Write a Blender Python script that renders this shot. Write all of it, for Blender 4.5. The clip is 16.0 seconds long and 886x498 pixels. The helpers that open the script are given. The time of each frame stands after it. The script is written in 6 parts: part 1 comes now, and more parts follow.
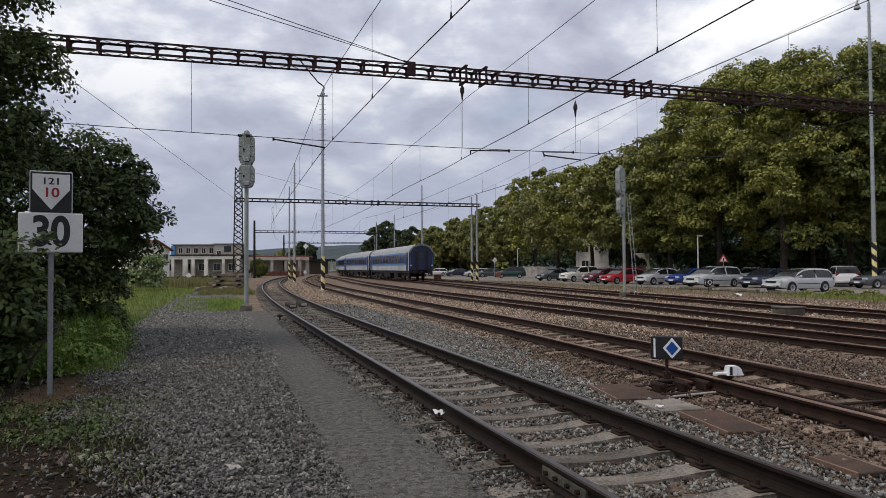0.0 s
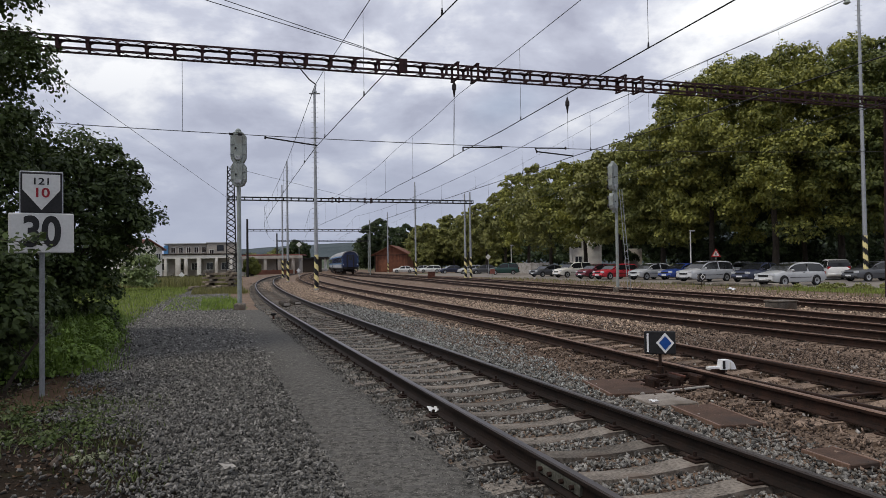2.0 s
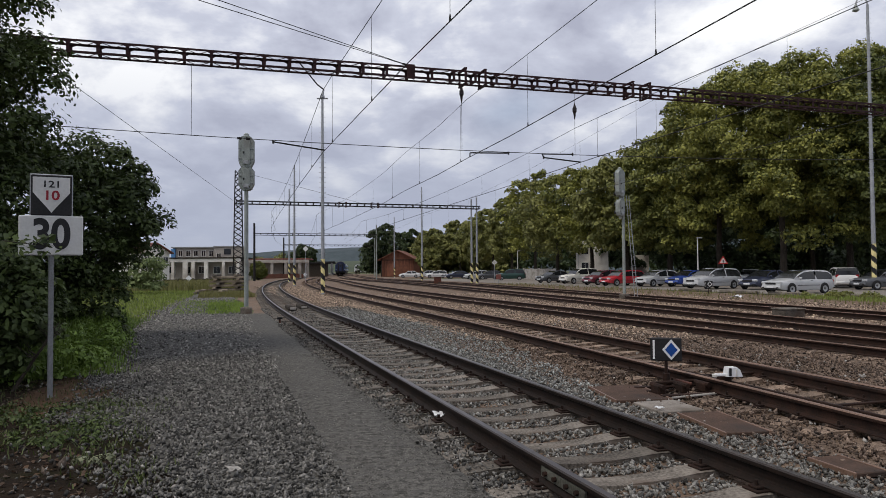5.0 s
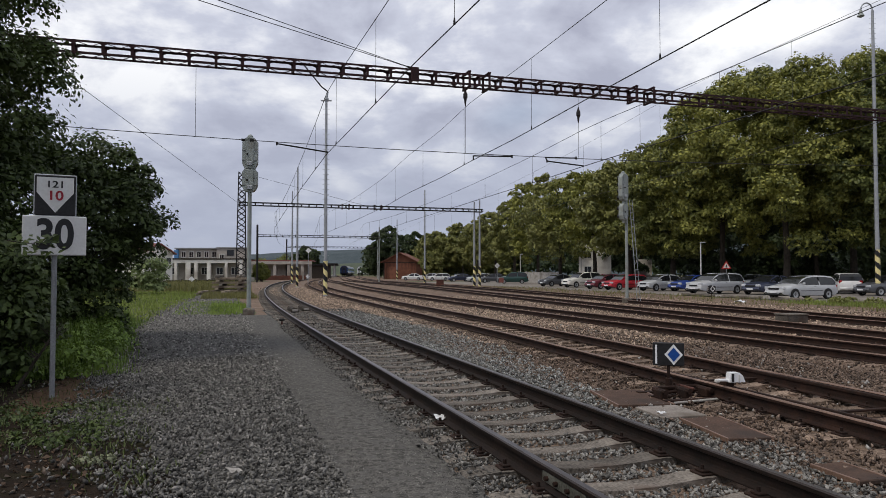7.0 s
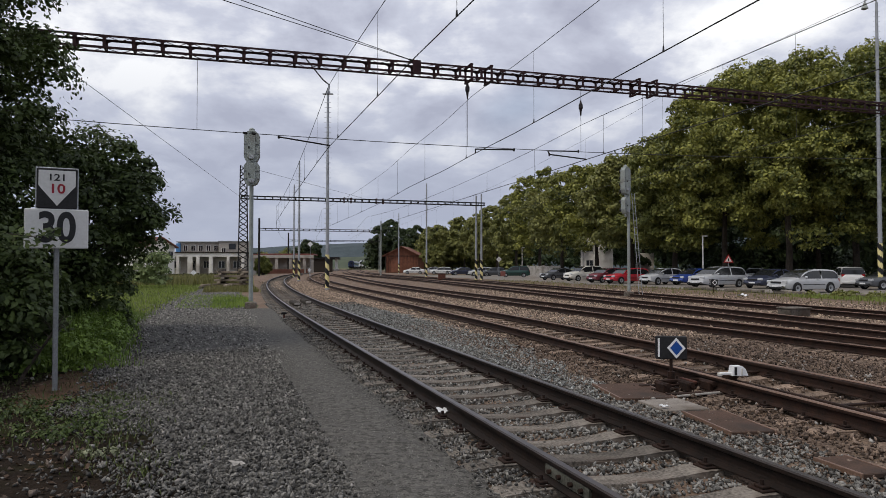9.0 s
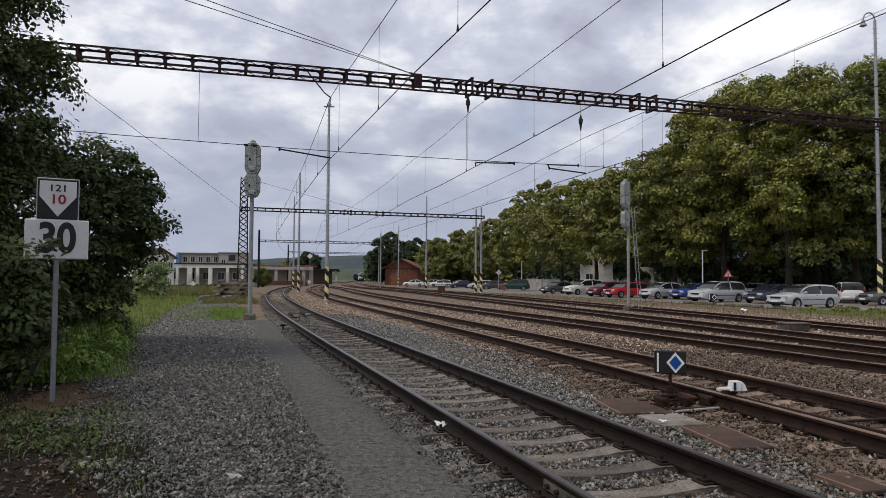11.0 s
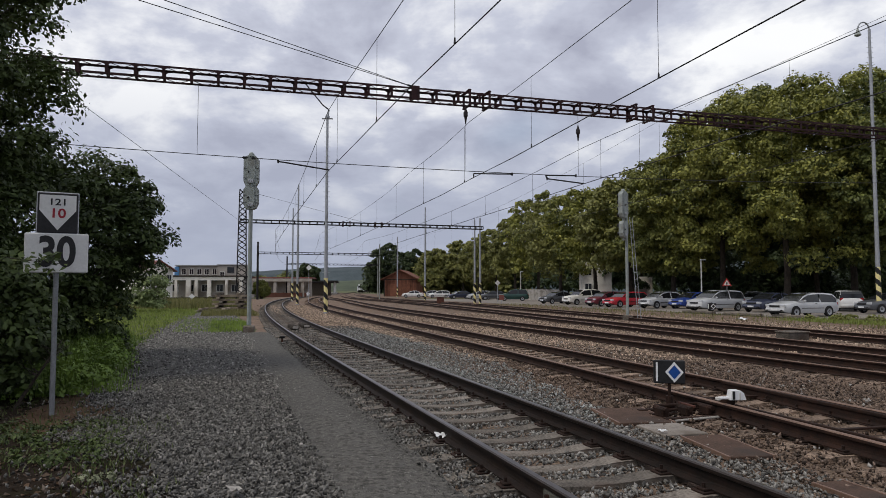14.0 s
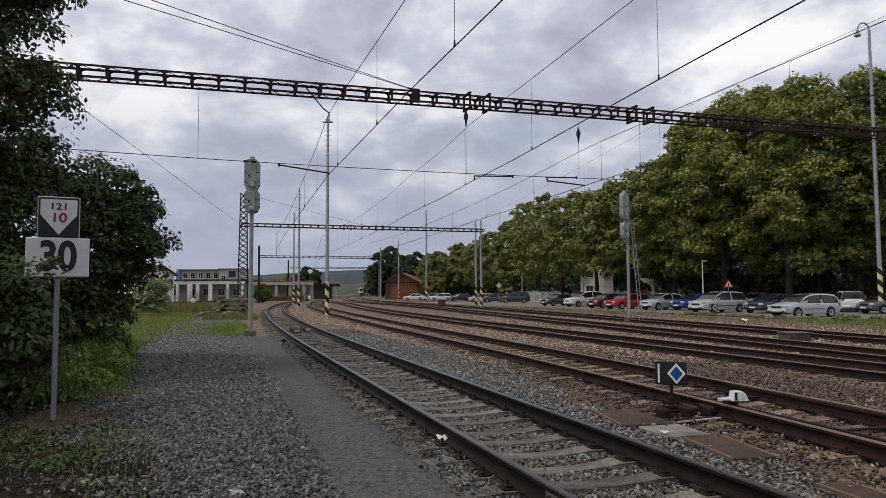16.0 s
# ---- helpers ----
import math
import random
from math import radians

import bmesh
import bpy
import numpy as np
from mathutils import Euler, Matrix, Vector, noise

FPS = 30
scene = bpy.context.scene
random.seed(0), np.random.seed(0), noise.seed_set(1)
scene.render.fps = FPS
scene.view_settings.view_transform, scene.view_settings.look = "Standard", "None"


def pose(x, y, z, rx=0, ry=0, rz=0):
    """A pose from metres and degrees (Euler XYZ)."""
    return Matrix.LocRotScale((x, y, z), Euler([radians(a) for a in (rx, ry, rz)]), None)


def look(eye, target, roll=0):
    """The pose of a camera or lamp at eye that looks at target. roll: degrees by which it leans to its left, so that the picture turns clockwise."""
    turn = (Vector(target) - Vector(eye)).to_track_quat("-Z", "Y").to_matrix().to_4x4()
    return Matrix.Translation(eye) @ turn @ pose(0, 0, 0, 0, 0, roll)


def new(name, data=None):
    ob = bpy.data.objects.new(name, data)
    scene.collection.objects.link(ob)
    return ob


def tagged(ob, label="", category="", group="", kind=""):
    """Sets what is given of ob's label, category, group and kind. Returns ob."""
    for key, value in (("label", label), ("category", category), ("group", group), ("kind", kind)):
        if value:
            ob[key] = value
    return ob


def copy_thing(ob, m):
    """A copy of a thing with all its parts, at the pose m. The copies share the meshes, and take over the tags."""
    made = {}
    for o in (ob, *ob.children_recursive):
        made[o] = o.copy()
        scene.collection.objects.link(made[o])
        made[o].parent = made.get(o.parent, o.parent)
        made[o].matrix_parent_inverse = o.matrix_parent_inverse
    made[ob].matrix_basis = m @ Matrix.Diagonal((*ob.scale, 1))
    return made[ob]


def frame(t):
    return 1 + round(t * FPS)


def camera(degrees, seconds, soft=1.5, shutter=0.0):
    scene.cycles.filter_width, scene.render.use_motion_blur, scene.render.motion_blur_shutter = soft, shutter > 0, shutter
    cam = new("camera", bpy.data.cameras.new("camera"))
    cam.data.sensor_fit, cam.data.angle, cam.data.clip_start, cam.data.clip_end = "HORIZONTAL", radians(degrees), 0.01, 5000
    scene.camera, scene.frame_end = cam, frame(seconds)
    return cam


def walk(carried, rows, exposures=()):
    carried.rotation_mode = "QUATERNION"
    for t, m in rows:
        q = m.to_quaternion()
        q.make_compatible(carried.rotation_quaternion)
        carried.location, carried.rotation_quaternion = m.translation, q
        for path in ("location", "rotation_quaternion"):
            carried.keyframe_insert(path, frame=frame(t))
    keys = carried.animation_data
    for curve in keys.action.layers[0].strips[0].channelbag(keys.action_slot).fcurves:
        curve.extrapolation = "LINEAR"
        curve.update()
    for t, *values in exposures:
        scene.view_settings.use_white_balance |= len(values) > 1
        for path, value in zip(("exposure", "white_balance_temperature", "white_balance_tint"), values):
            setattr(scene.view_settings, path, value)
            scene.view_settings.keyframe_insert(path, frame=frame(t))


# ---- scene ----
cam = camera(65.1, 16.0, 0.75)
PATH = [
    (0.0, pose(0.001, -0.003, 1.647, 91.50, 0.33, -0.35)),
    (0.5, pose(0.009, -0.006, 1.646, 91.37, 0.84, -0.54)),
    (1.0, pose(0.007, -0.010, 1.646, 91.33, 0.99, -0.37)),
    (1.5, pose(0.010, -0.009, 1.643, 91.60, 0.98, -0.50)),
    (2.0, pose(0.008, -0.002, 1.647, 91.25, 0.85, -0.87)),
    (2.5, pose(0.013, 0.001, 1.648, 91.28, 1.08, -0.77)),
    (3.0, pose(0.009, -0.001, 1.644, 91.17, 0.68, -0.44)),
    (3.5, pose(0.003, 0.001, 1.646, 91.46, 0.67, -0.26)),
    (4.0, pose(0.007, -0.009, 1.644, 91.39, 0.56, -0.48)),
    (6.3, pose(0.008, -0.028, 1.642, 92.14, 0.31, -0.12)),
    (6.5, pose(0.007, -0.026, 1.639, 92.12, 0.50, -0.14)),
    (7.0, pose(0.009, -0.020, 1.646, 91.92, 0.01, -0.14)),
    (7.5, pose(0.010, -0.022, 1.644, 92.11, -0.28, -0.23)),
    (8.0, pose(0.011, -0.015, 1.638, 91.60, -0.21, -0.46)),
    (8.5, pose(0.005, 0.003, 1.639, 91.02, 0.09, -0.16)),
    (9.0, pose(-0.000, -0.000, 1.640, 91.40, -0.00, -0.00)),
    (9.5, pose(-0.000, -0.010, 1.639, 91.99, -0.46, -0.04)),
    (12.0, pose(0.006, -0.016, 1.647, 92.52, -0.23, -0.13)),
    (12.5, pose(-0.000, -0.027, 1.641, 92.66, -0.08, -0.53)),
    (13.0, pose(0.003, -0.037, 1.642, 93.08, -0.09, -0.39)),
    (13.5, pose(0.005, -0.042, 1.644, 93.33, -0.44, -0.22)),
    (14.0, pose(0.007, -0.051, 1.648, 93.34, 0.00, -0.11)),
    (14.5, pose(0.003, -0.055, 1.646, 93.43, -0.39, 0.37)),
    (15.0, pose(0.006, -0.056, 1.647, 93.27, -0.03, 0.03)),
    (15.5, pose(0.008, -0.046, 1.646, 93.54, -0.02, 0.24)),
    (16.0, pose(0.010, -0.047, 1.642, 93.57, 0.30, 0.00)),
]
walk(cam, PATH, exposures=[(0.0, 0.0), (9.5, 0.0), (13.0, -0.05), (16.0, -0.11)])

# ---------------------------------------------------------------- light
SUN_EL, SUN_AZ = radians(58), radians(-57)   # sun high, to the left and behind thin cloud

world = bpy.data.worlds.new("sky")
scene.world = world
world.use_nodes = True
wn, wl = world.node_tree.nodes, world.node_tree.links
wn.clear()
w_out = wn.new("ShaderNodeOutputWorld")
w_bg = wn.new("ShaderNodeBackground")
sky = wn.new("ShaderNodeTexSky")
sky.sky_type, sky.sun_disc = "NISHITA", False
sky.sun_elevation, sky.sun_rotation = SUN_EL, SUN_AZ
sky.air_density, sky.dust_density = 1.0, 1.5
coord = wn.new("ShaderNodeTexCoord")
sep = wn.new("ShaderNodeSeparateXYZ")
wl.new(coord.outputs["Generated"], sep.inputs[0])


def w_math(op, a, b):
    n = wn.new("ShaderNodeMath")
    n.operation = op
    for k, v in enumerate((a, b)):
        if isinstance(v, (int, float)):
            n.inputs[k].default_value = v
        else:
            wl.new(v, n.inputs[k])
    return n.outputs[0]


# cloud layer seen from below: direction projected on a flat ceiling
lift = w_math("ADD", w_math("MAXIMUM", sep.outputs["Z"], 0.0), 0.32)
comb = wn.new("ShaderNodeCombineXYZ")
wl.new(w_math("DIVIDE", sep.outputs["X"], lift), comb.inputs[0])
wl.new(w_math("DIVIDE", sep.outputs["Y"], lift), comb.inputs[1])
cl = wn.new("ShaderNodeTexNoise")
cl.inputs["Scale"].default_value, cl.inputs["Detail"].default_value = 2.3, 10.0
cl.inputs["Roughness"].default_value, cl.inputs["Distortion"].default_value = 0.57, 0.15
wl.new(comb.outputs[0], cl.inputs["Vector"])
ramp = wn.new("ShaderNodeValToRGB")
ramp.color_ramp.elements[0].position, ramp.color_ramp.elements[0].color = 0.39, (0.43, 0.45, 0.56, 1)
ramp.color_ramp.elements[1].position, ramp.color_ramp.elements[1].color = 0.62, (1.04, 1.05, 1.07, 1)
mid = ramp.color_ramp.elements.new(0.50)
mid.color = (0.60, 0.63, 0.745, 1)
wl.new(cl.outputs["Fac"], ramp.inputs[0])
# a darker blue-grey bank low over the horizon
low = wn.new("ShaderNodeMapRange")
low.inputs["From Min"].default_value, low.inputs["From Max"].default_value = 0.02, 0.30
wl.new(sep.outputs["Z"], low.inputs["Value"])
bank = wn.new("ShaderNodeMix")
bank.data_type = "RGBA"
bank.inputs["A"].default_value = (0.41, 0.45, 0.57, 1)
wl.new(low.outputs[0], bank.inputs["Factor"])
wl.new(ramp.outputs[0], bank.inputs["B"])
# thin gaps where the blue sky shows
gap = wn.new("ShaderNodeTexNoise")
gap.inputs["Scale"].default_value, gap.inputs["Detail"].default_value = 0.8, 3.0
wl.new(comb.outputs[0], gap.inputs["Vector"])
gr = wn.new("ShaderNodeMapRange")
gr.inputs["From Min"].default_value, gr.inputs["From Max"].default_value = 0.58, 0.68
gr.inputs["To Max"].default_value = 0.55
wl.new(gap.outputs["Fac"], gr.inputs["Value"])
sk = wn.new("ShaderNodeMix")
sk.data_type, sk.blend_type = "RGBA", "MULTIPLY"
sk.inputs["Factor"].default_value = 1.0
sk.inputs["B"].default_value = (0.10, 0.10, 0.10, 1)
wl.new(sky.outputs[0], sk.inputs["A"])
fin = wn.new("ShaderNodeMix")
fin.data_type = "RGBA"
wl.new(gr.outputs[0], fin.inputs["Factor"])
wl.new(bank.outputs["Result"], fin.inputs["A"])
wl.new(sk.outputs["Result"], fin.inputs["B"])
wl.new(fin.outputs["Result"], w_bg.inputs["Color"])
w_bg.inputs["Strength"].default_value = 1.0
wl.new(w_bg.outputs[0], w_out.inputs[0])

sun = new("sun", bpy.data.lights.new("sun", "SUN"))
sun.data.energy, sun.data.angle, sun.data.color = 1.6, radians(14), (1.0, 0.92, 0.80)
sun.matrix_world = look((-48, 28, 92), (0, 60, 0))
scene.view_settings.exposure = 0.0


# ---------------------------------------------------------------- materials
def mat(name, col, col2=None, rough=0.8, metal=0.0, scale=8.0, fine=60.0, bump=0.15, vary=0.0, contrast=(0.35, 0.65), stain=None, coords="Object",
        spec=0.25, coat=0.0, dist=0.01):
    """Two scales of noise between two colours, fine relief, an optional stain colour, and a shift of tone from piece to piece."""
    m = bpy.data.materials.new(name)
    m.use_nodes = True
    n, l = m.node_tree.nodes, m.node_tree.links
    b = n["Principled BSDF"]
    col2 = col2 or tuple(c * 0.7 for c in col)
    tc = n.new("ShaderNodeTexCoord")
    big, small = n.new("ShaderNodeTexNoise"), n.new("ShaderNodeTexNoise")
    for tex, sc in ((big, scale), (small, fine)):
        tex.inputs["Scale"].default_value, tex.inputs["Detail"].default_value = sc, 5.0
        l.new(tc.outputs[coords], tex.inputs["Vector"])
    add = n.new("ShaderNodeMath")
    add.operation = "ADD"
    l.new(big.outputs["Fac"], add.inputs[0])
    l.new(small.outputs["Fac"], add.inputs[1])
    half = n.new("ShaderNodeMath")
    half.operation = "MULTIPLY"
    half.inputs[1].default_value = 0.5
    l.new(add.outputs[0], half.inputs[0])
    r = n.new("ShaderNodeValToRGB")
    r.color_ramp.elements[0].position, r.color_ramp.elements[0].color = contrast[0], (*col2, 1)
    r.color_ramp.elements[1].position, r.color_ramp.elements[1].color = contrast[1], (*col, 1)
    l.new(half.outputs[0], r.inputs[0])
    out = r.outputs[0]
    if stain:
        st = n.new("ShaderNodeTexNoise")
        st.inputs["Scale"].default_value, st.inputs["Detail"].default_value = scale * 0.45, 6.0
        l.new(tc.outputs[coords], st.inputs["Vector"])
        mr = n.new("ShaderNodeMapRange")
        mr.inputs["From Min"].default_value, mr.inputs["From Max"].default_value = 0.52, 0.66
        l.new(st.outputs["Fac"], mr.inputs["Value"])
        mx = n.new("ShaderNodeMix")
        mx.data_type = "RGBA"
        mx.inputs["B"].default_value = (*stain, 1)
        l.new(mr.outputs[0], mx.inputs["Factor"])
        l.new(out, mx.inputs["A"])
        out = mx.outputs["Result"]
    if vary:
        oi = n.new("ShaderNodeObjectInfo")
        ge = n.new("ShaderNodeNewGeometry")
        sm = n.new("ShaderNodeMath")
        sm.operation = "ADD"
        l.new(oi.outputs["Random"], sm.inputs[0])
        l.new(ge.outputs["Random Per Island"], sm.inputs[1])
        fr = n.new("ShaderNodeMath")
        fr.operation = "FRACT"
        l.new(sm.outputs[0], fr.inputs[0])
        mr = n.new("ShaderNodeMapRange")
        mr.inputs["To Min"].default_value, mr.inputs["To Max"].default_value = 1 - vary, 1 + vary
        l.new(fr.outputs[0], mr.inputs["Value"])
        hs = n.new("ShaderNodeHueSaturation")
        l.new(mr.outputs[0], hs.inputs["Value"])
        l.new(out, hs.inputs["Color"])
        out = hs.outputs[0]
    l.new(out, b.inputs["Base Color"])
    b.inputs["Roughness"].default_value, b.inputs["Metallic"].default_value = rough, metal
    b.inputs["Specular IOR Level"].default_value = spec
    b.inputs["Coat Weight"].default_value = coat
    if bump:
        bp = n.new("ShaderNodeBump")
        bp.inputs["Strength"].default_value, bp.inputs["Distance"].default_value = bump, dist
        l.new(small.outputs["Fac"], bp.inputs["Height"])
        l.new(bp.outputs[0], b.inputs["Normal"])
    return m


def leafy(name, col, col2, vary=0.35, rough=0.55):
    """Leaves: tone from leaf to leaf, a little light let through."""
    m = bpy.data.materials.new(name)
    m.use_nodes = True
    n, l = m.node_tree.nodes, m.node_tree.links
    b = n["Principled BSDF"]
    ge = n.new("ShaderNodeNewGeometry")
    tc = n.new("ShaderNodeTexCoord")
    ns = n.new("ShaderNodeTexNoise")
    ns.inputs["Scale"].default_value, ns.inputs["Detail"].default_value = 0.45, 3.0
    l.new(tc.outputs["Object"], ns.inputs["Vector"])
    ad = n.new("ShaderNodeMath")
    ad.operation = "MULTIPLY_ADD"
    ad.inputs[1].default_value, ad.inputs[2].default_value = 0.5, 0.0
    l.new(ge.outputs["Random Per Island"], ad.inputs[0])
    l.new(ns.outputs["Fac"], ad.inputs[2])
    r = n.new("ShaderNodeValToRGB")
    r.color_ramp.elements[0].position, r.color_ramp.elements[0].color = 0.35, (*col2, 1)
    r.color_ramp.elements[1].position, r.color_ramp.elements[1].color = 1.0, (*col, 1)
    l.new(ad.outputs[0], r.inputs[0])
    l.new(r.outputs[0], b.inputs["Base Color"])
    b.inputs["Roughness"].default_value = rough
    b.inputs["Specular IOR Level"].default_value = 0.3
    tr = n.new("ShaderNodeBsdfTranslucent")
    l.new(r.outputs[0], tr.inputs["Color"])
    mx = n.new("ShaderNodeMixShader")
    mx.inputs[0].default_value = 0.14
    l.new(b.outputs[0], mx.inputs[1])
    l.new(tr.outputs[0], mx.inputs[2])
    l.new(mx.outputs[0], n["Material Output"].inputs[0])
    return m


M = {}
# near-black second colour paints the shadow in the gaps between loose stones
M["gravel"] = mat("grey_gravel", (0.15, 0.145, 0.133), (0.025, 0.024, 0.022), 0.95, scale=9, fine=30, bump=0.8, dist=0.03)
M["ballast"] = mat("brown_ballast", (0.27, 0.195, 0.142), (0.055, 0.038, 0.028), 0.95, scale=1.3, fine=30, bump=0.9, dist=0.04, stain=(0.17, 0.11, 0.075))
M["path"] = mat("fine_grit", (0.136, 0.129, 0.116), (0.040, 0.038, 0.034), 0.95, scale=16.0, fine=60, bump=0.9, dist=0.012, contrast=(0.42, 0.58), stain=(0.092, 0.089, 0.082))
M["earth"] = mat("meadow_soil", (0.12, 0.13, 0.05), (0.05, 0.06, 0.02), 0.95, scale=0.6, fine=14, bump=0.6, stain=(0.10, 0.08, 0.05))
M["lot"] = mat("worn_asphalt", (0.26, 0.235, 0.21), (0.14, 0.125, 0.11), 0.95, scale=0.5, fine=20, bump=0.3, stain=(0.25, 0.22, 0.18))
# soil brown lowered to near black, carrying the shade under the trees
M["soil"] = mat("shade_darkened_soil", (0.030, 0.021, 0.015), (0.010, 0.008, 0.006), 0.95, scale=2.0, fine=30, bump=0.7, dist=0.03, stain=(0.024, 0.024, 0.010), spec=0.08)
M["timber"] = mat("grey_weathered_timber", (0.30, 0.25, 0.19), (0.075, 0.058, 0.044), 0.95, scale=2, fine=30, bump=0.6, vary=0.6)
M["soilstone"] = mat("soil_caked_stone", (0.13, 0.105, 0.088), (0.03, 0.024, 0.019), 0.95, scale=8, fine=50, bump=0.4, vary=0.7, spec=0.12)
M["stone_d"] = mat("dark_dirty_ballast_stone", (0.20, 0.150, 0.118), (0.05, 0.034, 0.025), 0.9, scale=9, fine=70, bump=0.3, vary=0.85)
M["plate"] = mat("dull_rusty_plate", (0.115, 0.068, 0.047), (0.042, 0.027, 0.02), 0.85, 0.1, scale=3, fine=40, bump=0.3, stain=(0.05, 0.035, 0.028))
M["stone"] = mat("ballast_stone", (0.192, 0.184, 0.169), (0.032, 0.032, 0.031), 0.9, scale=9, fine=70, bump=0.3, vary=0.85)
M["stone_b"] = mat("rusty_ballast_stone", (0.52, 0.40, 0.30), (0.10, 0.074, 0.056), 0.9, scale=9, fine=70, bump=0.3, vary=0.8)
# lighter copy of the ballast stone, offsetting self-shadow in the farther gravel
M["stone_g"] = mat("lightened_grey_stone", (0.262, 0.252, 0.232), (0.06, 0.058, 0.054), 0.9, scale=9, fine=70, bump=0.3, vary=0.8)
M["stone_f"] = mat("fresh_blue_grey_stone", (0.34, 0.35, 0.335), (0.09, 0.095, 0.092), 0.9, scale=9, fine=70, bump=0.3, vary=0.7)
M["railside"] = mat("rusty_rail_steel", (0.040, 0.019, 0.012), (0.009, 0.006, 0.005), 0.85, 0.1, scale=6, fine=50, bump=0.2)
M["railtop"] = mat("worn_rail_head", (0.060, 0.044, 0.036), (0.022, 0.017, 0.014), 0.35, 0.4, scale=3, fine=60, bump=0.05, spec=0.5)
M["railside_a"] = mat("dark_brown_rail_steel", (0.024, 0.014, 0.010), (0.006, 0.005, 0.004), 0.7, 0.2, scale=6, fine=50, bump=0.2)
M["slab"] = mat("worn_concrete_slab", (0.30, 0.27, 0.24), (0.16, 0.14, 0.12), 0.95, scale=3, fine=40, bump=0.35, stain=(0.13, 0.11, 0.09))
M["fish"] = mat("worn_grey_green_steel", (0.16, 0.16, 0.135), (0.05, 0.05, 0.04), 0.5, 0.3, scale=6, fine=50, bump=0.2)
# rust lightened well above railside, painting the highlight along the rail tops
M["rusttop"] = mat("rusted_rail_head", (0.24, 0.150, 0.108), (0.10, 0.06, 0.042), 0.55, 0.1, scale=1.5, fine=60, bump=0.05, spec=0.4)
M["sleeper_b"] = mat("rust_dusted_sleeper", (0.28, 0.205, 0.152), (0.05, 0.034, 0.025), 0.95, scale=3, fine=40, bump=0.5, vary=0.4, contrast=(0.38, 0.60), stain=(0.075, 0.05, 0.036))
M["sleeper"] = mat("weathered_concrete_sleeper", (0.215, 0.190, 0.162), (0.055, 0.047, 0.039), 0.95, scale=3, fine=40, bump=0.5, vary=0.3, contrast=(0.38, 0.60), stain=(0.085, 0.06, 0.045))
M["rust"] = mat("rust_brown_steel", (0.16, 0.065, 0.045), (0.05, 0.026, 0.022), 0.8, 0.3, scale=4, fine=40, bump=0.2)
M["beamred"] = mat("oxide_red_painted_steel", (0.050, 0.020, 0.022), (0.018, 0.009, 0.011), 0.75, 0.1, scale=3, fine=30, bump=0.15)
M["dark"] = mat("dark_steel", (0.030, 0.028, 0.028), (0.013, 0.012, 0.012), 0.7, 0.3, scale=6, fine=40)
M["post"] = mat("dull_grey_post", (0.24, 0.25, 0.26), (0.15, 0.155, 0.16), 0.6, 0.2, scale=5, fine=40, bump=0.08)
M["galv"] = mat("galvanised_steel", (0.42, 0.44, 0.46), (0.27, 0.28, 0.30), 0.55, 0.5, scale=5, fine=40, bump=0.08)
M["greypaint"] = mat("grey_painted_metal", (0.33, 0.36, 0.345), (0.22, 0.245, 0.235), 0.6, 0.1, scale=4, fine=30, bump=0.08, stain=(0.22, 0.22, 0.20))
M["concrete"] = mat("aged_concrete", (0.42, 0.40, 0.37), (0.25, 0.235, 0.215), 0.95, scale=2.5, fine=40, bump=0.35, stain=(0.20, 0.18, 0.16))
M["yellow"] = mat("yellow_paint", (0.82, 0.72, 0.34), (0.66, 0.57, 0.26), 0.7, scale=4, fine=30, bump=0.1)
M["black"] = mat("black_paint", (0.022, 0.022, 0.024), (0.012, 0.012, 0.013), 0.55, scale=5, fine=40, bump=0.05)
M["white"] = mat("white_enamel", (0.78, 0.79, 0.80), (0.66, 0.67, 0.68), 0.5, scale=3, fine=30, bump=0.04)
M["signwhite"] = mat("dull_sign_sheeting", (0.60, 0.60, 0.59), (0.50, 0.50, 0.49), 0.6, scale=3, fine=30, bump=0.03)
M["offwhite"] = mat("aged_white_paint", (0.70, 0.69, 0.66), (0.50, 0.49, 0.46), 0.75, scale=3, fine=30, bump=0.1, stain=(0.42, 0.40, 0.36))
M["red"] = mat("red_paint", (0.50, 0.035, 0.03), (0.36, 0.025, 0.025), 0.5, scale=5, fine=30, bump=0.03)
M["darkred"] = mat("dark_red_paint", (0.30, 0.018, 0.03), (0.22, 0.015, 0.025), 0.5, scale=5, fine=30, bump=0.03)
M["nettle"] = leafy("nettle_leaf", (0.165, 0.25, 0.042), (0.05, 0.085, 0.018))
M["earth_b"] = mat("bare_brown_earth", (0.115, 0.070, 0.043), (0.045, 0.029, 0.019), 0.95, scale=2.0, fine=30, bump=0.6, dist=0.02, spec=0.1)
M["blue"] = mat("signal_blue", (0.012, 0.07, 0.30), (0.010, 0.05, 0.22), 0.45, scale=5, fine=30, bump=0.03)
M["wire"] = mat("dull_copper_wire", (0.06, 0.06, 0.06), (0.03, 0.03, 0.03), 0.7, 0.3, bump=0)
M["insul"] = mat("brown_insulator", (0.04, 0.03, 0.03), (0.02, 0.015, 0.015), 0.3, bump=0)
M["bark"] = mat("tree_bark", (0.065, 0.052, 0.04), (0.022, 0.019, 0.016), 0.95, scale=4, fine=25, bump=0.8, dist=0.03)
M["leaf_dead"] = leafy("fallen_leaf", (0.105, 0.062, 0.036), (0.03, 0.019, 0.012))
# leaf green darkened to carry the deep shade low in the near trees
M["leaf_near"] = leafy("hazel_leaf", (0.078, 0.110, 0.028), (0.015, 0.027, 0.009))
